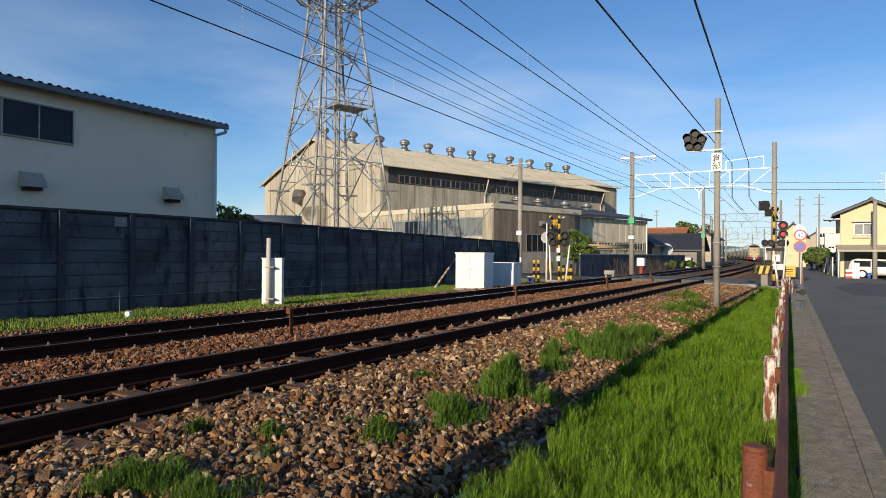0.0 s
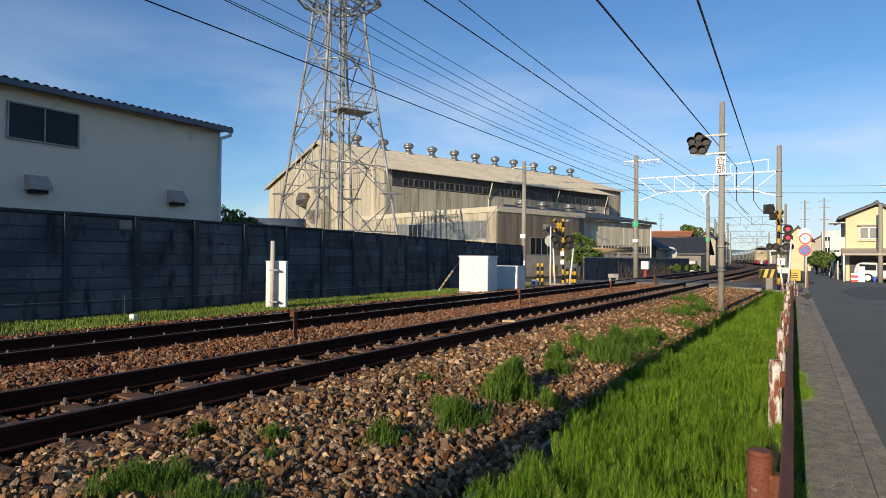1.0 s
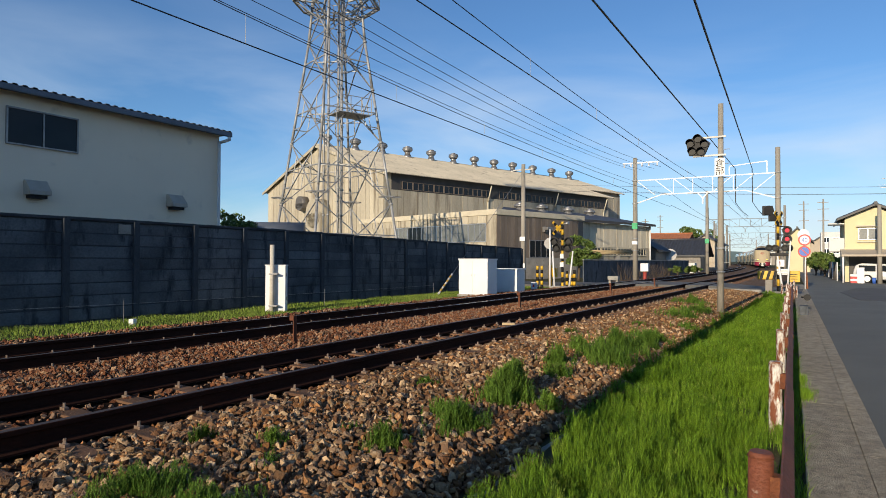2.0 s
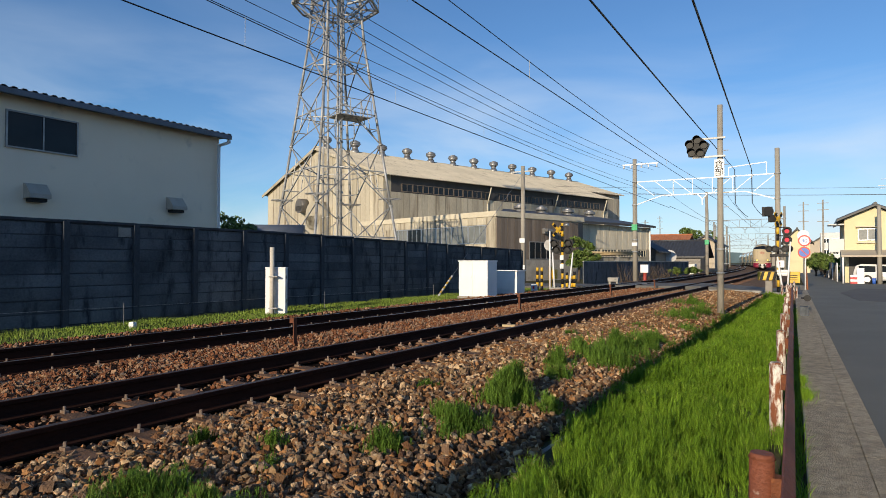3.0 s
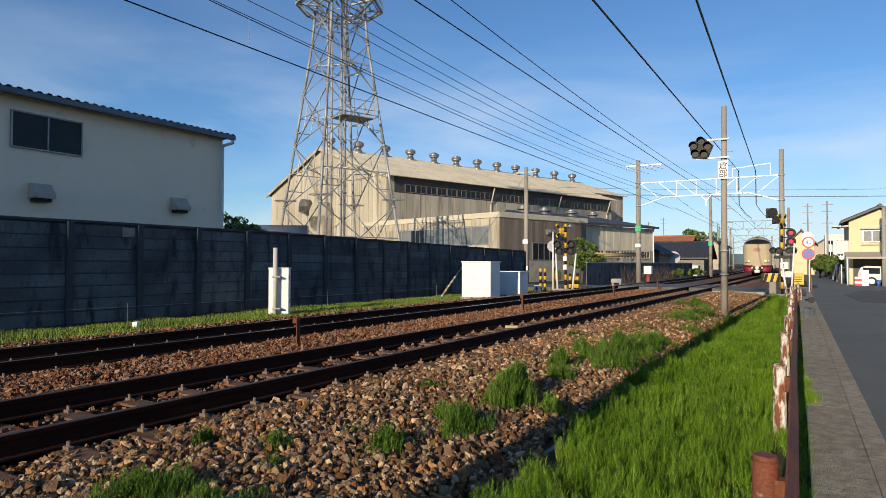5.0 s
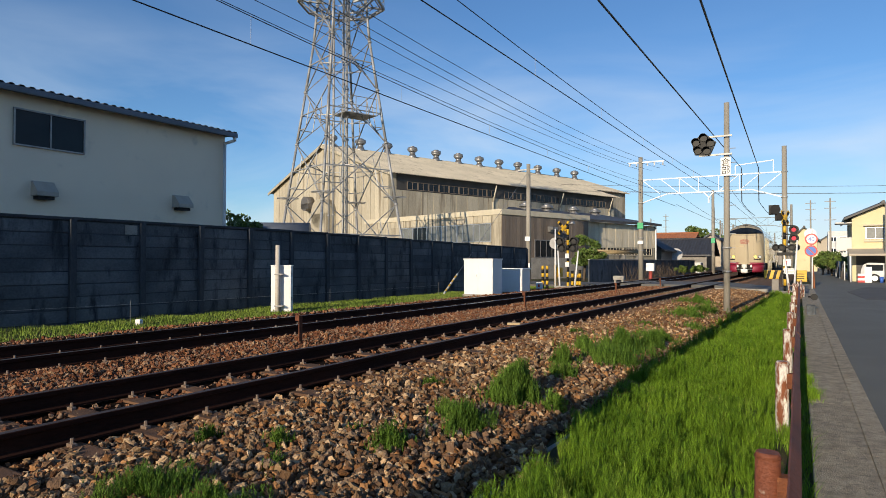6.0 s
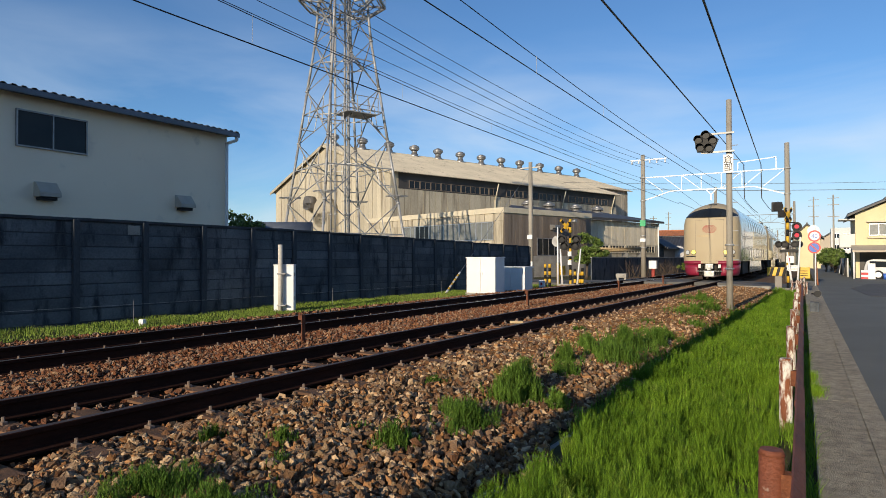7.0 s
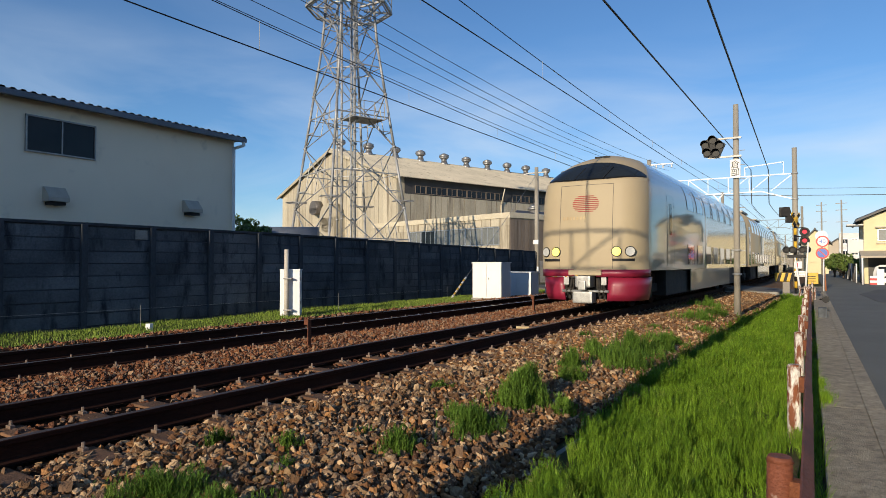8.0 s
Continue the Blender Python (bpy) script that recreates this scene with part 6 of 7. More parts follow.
def build_crossing_right():
    s = thing("crossing_signal", pose(-1.33, 32.5, 0.12), "yellow and black level crossing signal with red flashing lamps", "crossing signal", "crossing signals")
    striped_post(s, 0, 0, 0, 3.2, 0.06)
    crossbuck(s, (0.02, -0.09, 3.38), 0.40, 62)
    for z in (2.82, 2.43):
        bm = B()
        rod(bm, (0, 0, z + 0.19), (0.36, 0, z + 0.19), 0.025, n=8)
        rod(bm, (0.36, 0, z + 0.19), (0.36, 0.02, z), 0.02, n=8)
        part("bracket", bm, M["black"], s)
        lamp_unit(s, (0.37, -0.05, z), 0.95)
    for x, dy in ((-0.36, -1), (-0.12, -1), (0.28, -1), (0.46, 1)):
        bm = B()
        rod(bm, (0, 0.02, 2.03), (x, 0.02, 2.03), 0.022, n=8)
        part("bracket", bm, M["black"], s)
        lamp_unit(s, (x, -0.1 if dy < 0 else 0.1, 2.03), 0.72, dy, False)
    bm = B()
    box(bm, -0.32, 0.42, -0.08, 0.08, 1.66, 1.80, 0.02)
    part("backing_box", bm, M["black"], s)
    bm = B()
    box(bm, -0.06, 0.26, -0.16, -0.09, 1.18, 1.50, 0.02)
    o = part("direction_panel", bm, M["white"], s, "white notice panel with a red mark")
    bm = B()
    box(bm, 0.0, 0.1, -0.165, -0.161, 1.24, 1.42)
    part("red_mark", bm, M["red"], o)
    bm = B()
    box(bm, -0.05, 0.42, -0.14, -0.10, 0.82, 1.08, 0.01)
    o = part("notice_board", bm, M["white"], s)
    for k in range(3):
        bm = B()
        box(bm, 0.0, 0.36, -0.145, -0.141, 0.87 + 0.07 * k, 0.895 + 0.07 * k)
        part("text_bar", bm, M["zinc"], o)
    bm = B()
    box(bm, -0.35, 0.35, -0.3, 0.3, -0.25, 0.06, 0.03)
    part("footing", bm, M["concrete"], s)
    # round speaker lamps on the gantry pole's side
    for x, z, r in ((-0.42, 3.75, 0.22), (-0.22, 3.42, 0.17)):
        bm = B()
        rod(bm, (x, 0.1, z), (x + 0.06, -0.12, z), r * 0.5, r, 18)
        box(bm, x - r, x + r, 0.02, 0.16, z - r, z + r, 0.03)
        rod(bm, (x, 0.1, z), (0, 0.05, z - 0.1), 0.02, n=6)
        part("loudspeaker", bm, M["black"], s)
    # barrier machine with its raised white arm
    b = thing("barrier_machine", pose(-1.72, 32.2, 0.1), "yellow and black crossing barrier machine", "barrier", "crossing barriers")
    bm = B()
    box(bm, -0.12, 0.18, -0.18, 0.18, -0.1, 0.62, 0.03)
    part("pedestal", bm, M["vent"], b)
    bm = B()
    box(bm, -0.42, 0.30, -0.26, 0.20, 0.62, 1.02, 0.06)
    o = part("motor_box", bm, M["yellow"], b)
    for x in (-0.34, -0.08, 0.17):
        bm = B()
        vs = [(x, -0.266, 0.63), (x + 0.12, -0.266, 0.63), (x + 0.22, -0.266, 1.01), (x + 0.10, -0.266, 1.01)]
        bm.faces.new([bm.verts.new(v) for v in vs])
        part("stripe", bm, M["black"], o)
    a = thing("barrier_pole", pose(-0.95, 31.6, 0.1, 0, 3.5, 0), "raised white barrier pole beside the crossing", "barrier pole")
    bm = B()
    rod(bm, (0, 0, 0), (0, 0, 2.35), 0.045, 0.03, 12)
    part("pole", bm, M["white"], a)
    c = thing("barrier_pole", pose(-1.12, 31.9, 0.1, 0, -7, 0), "raised white barrier pole beside the crossing", "barrier pole")
    bm = B()
    rod(bm, (0, 0, 0), (0, 0, 1.7), 0.05, 0.035, 12)
    part("pole", bm, M["white"], c)
    y = thing("warning_box", pose(-0.68, 32.3, 0.0), "yellow emergency button box on a post", "box")
    bm = B()
    rod(bm, (0, 0, -0.1), (0, 0, 0.75), 0.03, n=10)
    part("post", bm, M["yellow"], y)
    bm = B()
    box(bm, -0.22, 0.22, -0.06, 0.06, 0.62, 1.12, 0.02)
    o = part("panel", bm, M["yellow"], y)
    for k in range(3):
        bm = B()
        box(bm, -0.16, 0.12, -0.066, -0.061, 0.74 + 0.1 * k, 0.77 + 0.1 * k)
        part("text_bar", bm, M["black"], o)
    f = thing("crossing_fence", pose(-1.0, 30.6, 0), "rusty white crossing fence post cluster", "fence")
    for x, yy, h in ((0.05, 0, 0.6), (0.2, 0.5, 0.65), (-0.1, -0.5, 0.6), (0.3, 1.0, 0.7), (0.42, 0.2, 0.5)):
        bm = B()
        rod(bm, (x, yy, -0.2), (x + 0.02, yy, h), 0.045, n=10)
        part("post", bm, M["guard"], f)
    for z in (0.25, 0.5):
        bm = B()
        rod(bm, (-0.1, -0.5, z), (0.3, 1.0, z), 0.03, n=8)
        part("rail", bm, M["guard"], f)
    d = thing("concrete_block", pose(-0.18, 20.3, 0, 0, 0, 1.3), "dark concrete marker block by the gutter", "block")
    bm = B()
    box(bm, -0.12, 0.10, 0.5, 0.9, -0.05, 0.28, 0.03)
    part("block", bm, M["wall"], d)
    m = thing("reflector", pose(-0.35, 22.4, 0.45), "small black round reflector on the guard rail", "reflector")
    bm = B()
    rod(bm, (0.22, 0, -0.01), (0.22, 0.10, -0.01), 0.10, 0.095, 18)
    rod(bm, (0.05, 0.05, -0.01), (0.22, 0.05, -0.01), 0.025, n=8)
    part("disc", bm, M["black"], m)


def build_crossing_left():
    s = thing("crossing_signal", pose(-11.38, 32.0, 0.1), "yellow and black level crossing signal beyond the tracks", "crossing signal", "crossing signals")
    striped_post(s, 0, 0, 0, 3.5, 0.065, 0.28, 1)
    crossbuck(s, (-0.2, -0.1, 3.15), 0.46, 50)
    for x, z in ((-0.42, 2.45), (0.36, 2.45), (-0.30, 2.1), (0.3, 2.1)):
        bm = B()
        rod(bm, (0, 0.02, z), (x, 0.02, z), 0.022, n=8)
        part("bracket", bm, M["black"], s)
        lamp_unit(s, (x, -0.05, z), 1.1, -1, False)
    bm = B()
    disc(bm, Vector((-0.72, 0, 2.35)), (0, -1, 0), 0.30, 0.02, 24)
    part("mirror_back", bm, M["zinc"], s)
    bm = B()
    rod(bm, (0.05, 0, 3.35), (0.35, -0.05, 3.42), 0.06, 0.09, 12)
    part("flood_lamp", bm, M["zinc"], s)
    for z, m in ((1.55, "white"), (1.1, "white")):
        bm = B()
        box(bm, -0.1, 0.1, -0.13, -0.07, z, z + 0.25, 0.01)
        part("notice_plate", bm, M[m], s)
    bm = B()
    box(bm, -0.6, 0.6, -0.4, 0.4, -0.3, 0.10, 0.04)
    part("footing", bm, M["concrete"], s)
    b = thing("barrier_machine", pose(-12.05, 32.0, 0.1), "yellow crossing barrier machine on a post", "barrier", "crossing barriers")
    bm = B()
    rod(bm, (0, 0, -0.2), (0, 0, 1.2), 0.09, n=12)
    part("post", bm, M["yellow"], b)
    bm = B()
    box(bm, 0.02, 0.30, 0.0, 0.3, 0.55, 1.05, 0.04)
    part("motor_box", bm, M["yellow"], b)
    for x, z1, l in ((-12.0, 3.1, 0), (-11.75, 1.95, -3), (-10.95, 1.95, 6)):
        a = thing("barrier_pole", pose(x, 31.8, 0.1, 0, l, 0), "raised white striped barrier pole", "barrier pole")
        bm = B()
        rod(bm, (0, 0, 0), (0, 0, z1), 0.055, 0.035, 12)
        part("pole", bm, M["white"], a)
    for x, h in ((-12.75, 1.2), (-12.5, 1.2), (-10.85, 0.75), (-11.1, 0.95), (-10.7, 1.0)):
        p = thing("striped_bollard", pose(x, 31.9, 0.05), "black and yellow striped crossing bollard", "bollard", "crossing bollards")
        striped_post(p, 0, 0, 0, h, 0.07, 0.2)
    k = thing("kilometre_stone", pose(-12.25, 30.2, 0.0), "small white lineside marker stone", "marker")
    bm = B()
    box(bm, -0.15, 0.15, -0.08, 0.08, -0.1, 0.42, 0.02)
    o = part("stone", bm, M["white"], k)
    bm = B()
    box(bm, -0.05, 0.05, -0.086, -0.081, 0.18, 0.32)
    part("mark_bar", bm, M["red"], o)
    w = thing("lineside_box", pose(-10.0, 36.9, 0.1), "grey metal box on short legs", "box")
    bm = B()
    box(bm, -0.32, 0.30, -0.2, 0.2, 0.30, 0.55, 0.06)
    part("case", bm, M["concrete"], w)
    for x in (-0.22, 0.20):
        bm = B()
        box(bm, x - 0.06, x + 0.06, -0.1, 0.1, -0.1, 0.33)
        part("leg", bm, M["concrete"], w)
    r = thing("relay_box", pose(-9.7, 43.5, 0.05), "white relay box on a red-banded post", "box")
    bm = B()
    rod(bm, (0, 0, -0.2), (0, 0, 0.8), 0.12, n=12)
    part("post", bm, M["emblem"], r)
    bm = B()
    box(bm, -0.25, 0.25, -0.2, 0.2, 0.78, 1.32, 0.02)
    part("case", bm, M["white"], r)
    # stay wire with its striped guard
    g = thing("stay_wire", Matrix(), "pole stay wire with a yellow and white guard", "stay wire")
    a, b = Vector((-14.15, 23.75, 0.0)), Vector((-18.3, 42.9, 8.0))
    bm = B()
    rod(bm, a, b, 0.012, n=6)
    part("wire", bm, M["zinc"], g)
    for i in range(9):
        bm = B()
        p, q = a.lerp(b, 0.008 + 0.0115 * i), a.lerp(b, 0.008 + 0.0115 * (i + 1))
        rod(bm, p, q, 0.045, n=10)
        part("guard_band", bm, M["yellow" if i % 2 else "white"], g)


# ---- trees and shrubs ----
def tree(x, y, z, h, r, seed, label, leaves=2600, size=0.16, trunk=0.3):
    rng = np.random.default_rng(seed)
    t = thing("tree", pose(x, y, z), label, "tree")
    bm = B()
    rod(bm, (0, 0, -0.2), (0.05, 0.02, h * trunk), r * 0.09 + 0.03, r * 0.07 + 0.02, 10)
    tips = []
    for i in range(7):
        a, u = i * 2.4, 0.45 + 0.5 * rng.random()
        tip = Vector((math.cos(a) * r * 0.65 * u, math.sin(a) * r * 0.65 * u, h * (0.45 + 0.5 * rng.random())))
        rod(bm, (0.05, 0.02, h * trunk * 0.9), tip, r * 0.05 + 0.01, 0.012, 6)
        tips.append(tip)
    part("trunk", bm, M["bark"], t)
    cen = np.array([tuple(p) for p in tips] + [(rng.normal() * r * 0.45, rng.normal() * r * 0.45, h * rng.uniform(0.4, 0.95)) for k in range(9)])
    k = rng.integers(0, len(cen), leaves)
    d = rng.normal(size=(leaves, 3))
    d /= np.linalg.norm(d, axis=1, keepdims=True)
    p = cen[k] + d * (r * 0.36 * rng.uniform(0.5, 1.08, leaves) ** 0.5)[:, None] * np.array([1, 1, 0.75])
    a, b = rng.normal(size=(leaves, 3)), rng.normal(size=(leaves, 3))
    a /= np.linalg.norm(a, axis=1, keepdims=True)
    b -= a * (a * b).sum(1, keepdims=True)
    b /= np.linalg.norm(b, axis=1, keepdims=True)
    s = (size * rng.uniform(0.6, 1.3, leaves))[:, None]
    v = np.stack([p - a * s, p + b * s * 0.45, p + a * s, p - b * s * 0.45], 1).reshape(-1, 3)
    f = np.arange(leaves * 4).reshape(-1, 4)
    c = raw("crown", v, f, M["leaf"], "", "", "")
    c.parent = t
    return t


def build_trees():
    tree(-15.6, 47.5, 0.0, 3.4, 1.0, 5, "bushy green shrub behind the crossing signal", 2200, 0.14)
    tree(-14.7, 47.2, 0.0, 3.0, 0.85, 6, "bushy green shrub behind the crossing signal", 1800, 0.14)
    tree(-18.9, 120, 0, 7.3, 2.5, 7, "dark rounded tree behind the houses", 2600, 0.26)
    tree(-17.0, 124, 0, 7.0, 2.4, 8, "dark rounded tree behind the houses", 2600, 0.26)
    tree(-28.2, 24.9, 0, 3.7, 1.2, 9, "small pine tree behind the warehouse", 1600, 0.13, 0.6)
    tree(-29.2, 25.2, 0, 4.5, 1.1, 10, "small pine tree behind the warehouse", 1200, 0.13, 0.6)
    for i, (x, y, h, r) in enumerate(((0.35, 80, 2.3, 1.1), (1.1, 75, 2.3, 1.1), (0.9, 86, 2.5, 1.2), (1.8, 70, 2.0, 0.9))):
        tree(x, y, 0, h, r, 30 + i, "clipped round garden shrub beside the lane", 1500, 0.16, 0.15)
    for i, (x, y) in enumerate(((-11.6, 66), (-11.2, 70), (-11.3, 75))):
        tree(x, y, 0, 0.95, 0.5, 50 + i, "scrubby green lineside bush", 700, 0.14, 0.2)
    # bare twiggy weeds along the dark fence
    for i in range(9):
        bm = B()
        rng = random.Random(i)
        for k in range(12):
            a = rng.uniform(-0.7, 0.7)
            b = rng.uniform(-0.4, 0.4)
            h = rng.uniform(0.7, 1.5)
            rod(bm, (rng.uniform(-0.2, 0.2), 0, -0.05), (a * h, b * h, h), 0.014, 0.006, 4, cap=False)
        o = thing("dry_bush", pose(-12.3 + 0.05 * i, 47.5 + 2.0 * i, 0), "dry twiggy bush along the fence", "bush", "dry bushes")
        part("twigs", bm, M["bark"], o)


# ---- right-hand house, cars, signs ----
def gable_house(x, y, w, d, eave, ridge, wall, roof, label, rot=0.0, windows=True, along=False):
    """Gable to -y; x is the left wall, y the front wall."""
    h = thing("house", pose(x, y, 0, 0, 0, rot), label, "house")
    bm = B()
    pr = [(0, -0.2), (0, eave), (w / 2, ridge), (w, eave), (w, -0.2)]
    a = [[bm.verts.new((px, py, pz)) for px, pz in pr] for py in (0, d)]
    for i in range(5):
        bm.faces.new((a[0][i], a[0][(i + 1) % 5], a[1][(i + 1) % 5], a[1][i]))
    bm.faces.new(a[0])
    bm.faces.new(a[1][::-1])
    part("wall", bm, wall, h)
    sl = (ridge - eave) / (w / 2)
    for s in (0, 1):
        bm = B()
        x_e = -0.5 if s == 0 else w + 0.5
        z_e = eave - 0.5 * sl
        n = int(d / 0.35) * 2
        rows = []
        for (px, pz) in ((x_e, z_e + 0.05), (w / 2, ridge + 0.05)):
            ys = [-0.55 + (d + 1.1) * k / n for k in range(n + 1)]
            rows.append([[bm.verts.new((px, yy, pz + 0.16 + 0.06 * (k % 2))) for k, yy in enumerate(ys)], [bm.verts.new((px, yy, pz)) for yy in ys]])
        for k in range(n):
            for j in (0, 1):
                bm.faces.new((rows[0][j][k], rows[0][j][k + 1], rows[1][j][k + 1], rows[1][j][k]))
            for r in rows:
                bm.faces.new((r[0][k], r[0][k + 1], r[1][k + 1], r[1][k]))
        for k in (0, n):
            bm.faces.new((rows[0][0][k], rows[1][0][k], rows[1][1][k], rows[0][1][k]))
        part("roof", bm, roof, h)
    bm = B()
    rod(bm, (w / 2, -0.6, ridge + 0.22), (w / 2, d + 0.6, ridge + 0.22), 0.13, n=8)
    part("ridge", bm, roof, h)
    return h


def build_right():
    h = gable_house(2.13, 56.0, 3.8, 9.0, 4.75, 5.6, M["house"], M["tile_dark"], "two-storey pale yellow house with dark tiled roof")
    w = window_unit(h, 1.2, 0.88, 2, at=pose(0.84, -0.004, 3.14), frame=M["alu"], glass=M["glass_pale"], d=0.09, fw=0.06)
    bm = B()
    box(bm, 0.7, 2.2, -0.30, -0.005, 4.12, 4.22, 0.02)
    part("window_hood", bm, M["fascia"], h)
    bm = B()
    box(bm, 0.75, 2.15, -0.20, -0.005, 2.95, 3.05, 0.02)
    part("window_ledge", bm, M["fascia"], h)
    bm = B()
    v = [(-0.3, -2.6, 2.05), (6.0, -2.6, 2.05), (6.0, 0.0, 2.45), (-0.3, 0.0, 2.45)]
    up, dn = [bm.verts.new(q) for q in v], [bm.verts.new((q[0], q[1], q[2] - 0.14)) for q in v]
    bm.faces.new(up)
    bm.faces.new(dn[::-1])
    for k in range(4):
        bm.faces.new((up[k], dn[k], dn[(k + 1) % 4], up[(k + 1) % 4]))
    part("carport_roof", bm, M["render_beige"], h)
    for x in (-0.2, 5.8):
        bm = B()
        rod(bm, (x, -2.5, -0.1), (x, -2.5, 2.05), 0.06, n=10)
        part("carport_post", bm, M["white"], h)
    # dark panel on the wall in place of the garage's shaded inside
    bm = B()
    box(bm, 0.25, 4.4, -0.06, -0.006, 0.0, 1.95)
    part("garage_shade_panel", bm, M["roof_dark"], h, "dark panel standing for the shade inside the open garage")
    bm = B()
    box(bm, -1.0, -0.004, 0.4, 2.2, 2.3, 3.3, 0.02)
    part("balcony", bm, M["render_white"], h)
    bm = B()
    box(bm, -1.05, 0, 0.3, 2.3, 4.35, 4.45, 0.02)
    part("balcony_roof", bm, M["render_white"], h)
    bm = B()
    rod(bm, (3.0, 2.5, 5.4), (3.0, 2.5, 8.0), 0.025, n=6)
    for z, l in ((7.9, 0.5), (7.4, 0.7), (7.2, 0.6)):
        rod(bm, (3.0 - l, 2.5, z), (3.0 + l, 2.5, z), 0.02, n=5)
    part("aerial", bm, M["zinc"], h)
    # parked people carrier
    c = thing("parked_car", pose(2.6, 55.1, 0, 0, 0, 0), "white people carrier parked under the carport", "car")
    bm = B()
    pr = [(0.0, 0.35), (0.0, 0.95), (0.15, 1.52), (0.5, 1.68), (2.3, 1.62), (3.2, 1.05), (4.1, 0.85), (4.25, 0.55), (4.25, 0.3), (0.1, 0.28)]
    a = [[bm.verts.new((px, py, pz * 0.84)) for px, pz in pr] for py in (-0.82, 0.82)]
    for i in range(len(pr)):
        bm.faces.new((a[0][i], a[0][(i + 1) % len(pr)], a[1][(i + 1) % len(pr)], a[1][i]))
    bm.faces.new(a[0])
    bm.faces.new(a[1][::-1])
    bmesh.ops.bevel(bm, geom=list(bm.edges), offset=0.05, segments=2, affect="EDGES")
    part("body", bm, M["carpaint"], c, smooth=True)
    for x0, x1, z0 in ((0.3, 1.3, 1.0), (1.38, 2.2, 1.0), (2.28, 2.95, 1.0)):
        bm = B()
        q = [(x0, -0.826, z0 * 0.84), (x1, -0.826, z0 * 0.84), (x1 - (0.35 if x1 > 2.5 else 0), -0.826, 1.25), (x0, -0.826, 1.28)]
        bm.faces.new([bm.verts.new(p) for p in q])
        part("side_window", bm, M["glass_dark"], c)
    for x in (0.8, 3.4):
        for s in (-0.8, 0.8):
            bm = B()
            rod(bm, (x, s - 0.1, 0.31), (x, s + 0.1, 0.31), 0.31, n=20)
            o = part("wheel", bm, M["tyre"], c)
            bm = B()
            disc(bm, (x, s - 0.102, 0.31), (0, -1, 0), 0.19, 0.01, 16)
            part("rim", bm, M["alu"], o)
    f = thing("door_panel", pose(2.75, 53.6, 0), "white sheet leaning by a red barrier", "panel")
    bm = B()
    box(bm, 0.0, 0.45, 0.0, 0.06, -0.02, 1.12, 0.02)
    part("sheet", bm, M["white"], f)
    r = thing("road_barrier", pose(2.35, 53.4, 0), "small red and white traffic barrier", "barrier")
    for i in range(4):
        bm = B()
        box(bm, 0, 0.42, 0, 0.25, 0.16 * i, 0.16 * i + 0.158, 0.02)
        part("block", bm, M["red" if i % 2 == 0 else "white"], r)
    u = thing("planter", pose(3.75, 53.5, 0), "blue plastic tub by the carport", "tub")
    bm = B()
    rod(bm, (0, 0, 0), (0, 0, 0.42), 0.10, 0.13, 14)
    part("tub", bm, M["blue"], u)
    p = pole("utility_pole", 4.1, 53.6, 0, 5.5, 0.16, 0.12, "concrete street pole before the yellow house")
    g = thing("garden_fence", pose(1.6, 58.0, 0), "low garden fence of grey posts and panels", "fence")
    for i in range(8):
        bm = B()
        rod(bm, (0.1 - 0.05 * i, 2.2 * i, -0.1), (0.1 - 0.05 * i, 2.2 * i, 1.5), 0.05, n=8)
        part("post", bm, M["white" if i % 3 == 0 else "vent"], g)
        bm = B()
        box(bm, 0.08 - 0.05 * i, 0.13 - 0.05 * i, 2.2 * i + 0.1, 2.2 * i + 2.1, 0.05, 0.95, 0.01)
        part("panel", bm, M["vent"], g)
    # road signs
    s = thing("road_sign", pose(-0.32, 40.0, 0.0, 0, 1.5, 0), "round red-bordered speed sign over a blue no-parking sign", "road sign")
    bm = B()
    rod(bm, (0, 0, -0.2), (-0.06, 0, 3.2), 0.035, n=10)
    part("post", bm, M["white"], s)
    def round_sign(z, outer, inner, name, x=-0.10):
        bm = B()
        disc(bm, (x, -0.05, z), (0, -1, 0), 0.31, 0.015, 28)
        o = part(name, bm, M[outer], s)
        bm = B()
        disc(bm, (x, -0.066, z), (0, -1, 0), 0.235, 0.004, 28)
        part("face", bm, M[inner], o)
        return o
    o = round_sign(2.72, "red", "white", "speed_sign")
    cu = bpy.data.curves.new("sign_text", "FONT")
    cu.body, cu.size, cu.align_x, cu.extrude = "40", 0.30, "CENTER", 0.002
    tx = bpy.data.objects.new("tmp", cu)
    scene.collection.objects.link(tx)
    bpy.context.view_layer.update()
    me = bpy.data.meshes.new_from_object(tx)
    bpy.data.objects.remove(tx)
    me.materials.clear()
    me.materials.append(M["blue"])
    lt = new("lettering", me)
    lt.parent = o
    lt.matrix_basis = pose(-0.10, -0.073, 2.62, 90, 0, 0)
    o = round_sign(2.08, "red", "blue", "no_parking_sign")
    bm = B()
    box(bm, -0.24, 0.24, -0.075, -0.071, -0.028, 0.028)
    part("slash", bm, M["red"], o, at=pose(-0.10, 0, 2.08, 0, 45, 0))
    bm = B()
    disc(bm, (-0.16, 0.06, 3.02), (0, -1, 0), 0.29, 0.015, 28)
    part("back_plate", bm, M["white"], s)
    t = thing("plant_stake", pose(-0.22, 41.0, 0, 0, 0, 0), "orange and white striped delineator post", "post")
    bm = B()
    rod(bm, (0.0, 0, -0.1), (-0.12, 0, 1.9), 0.05, n=10)
    part("post", bm, M["tile_orange"], t)


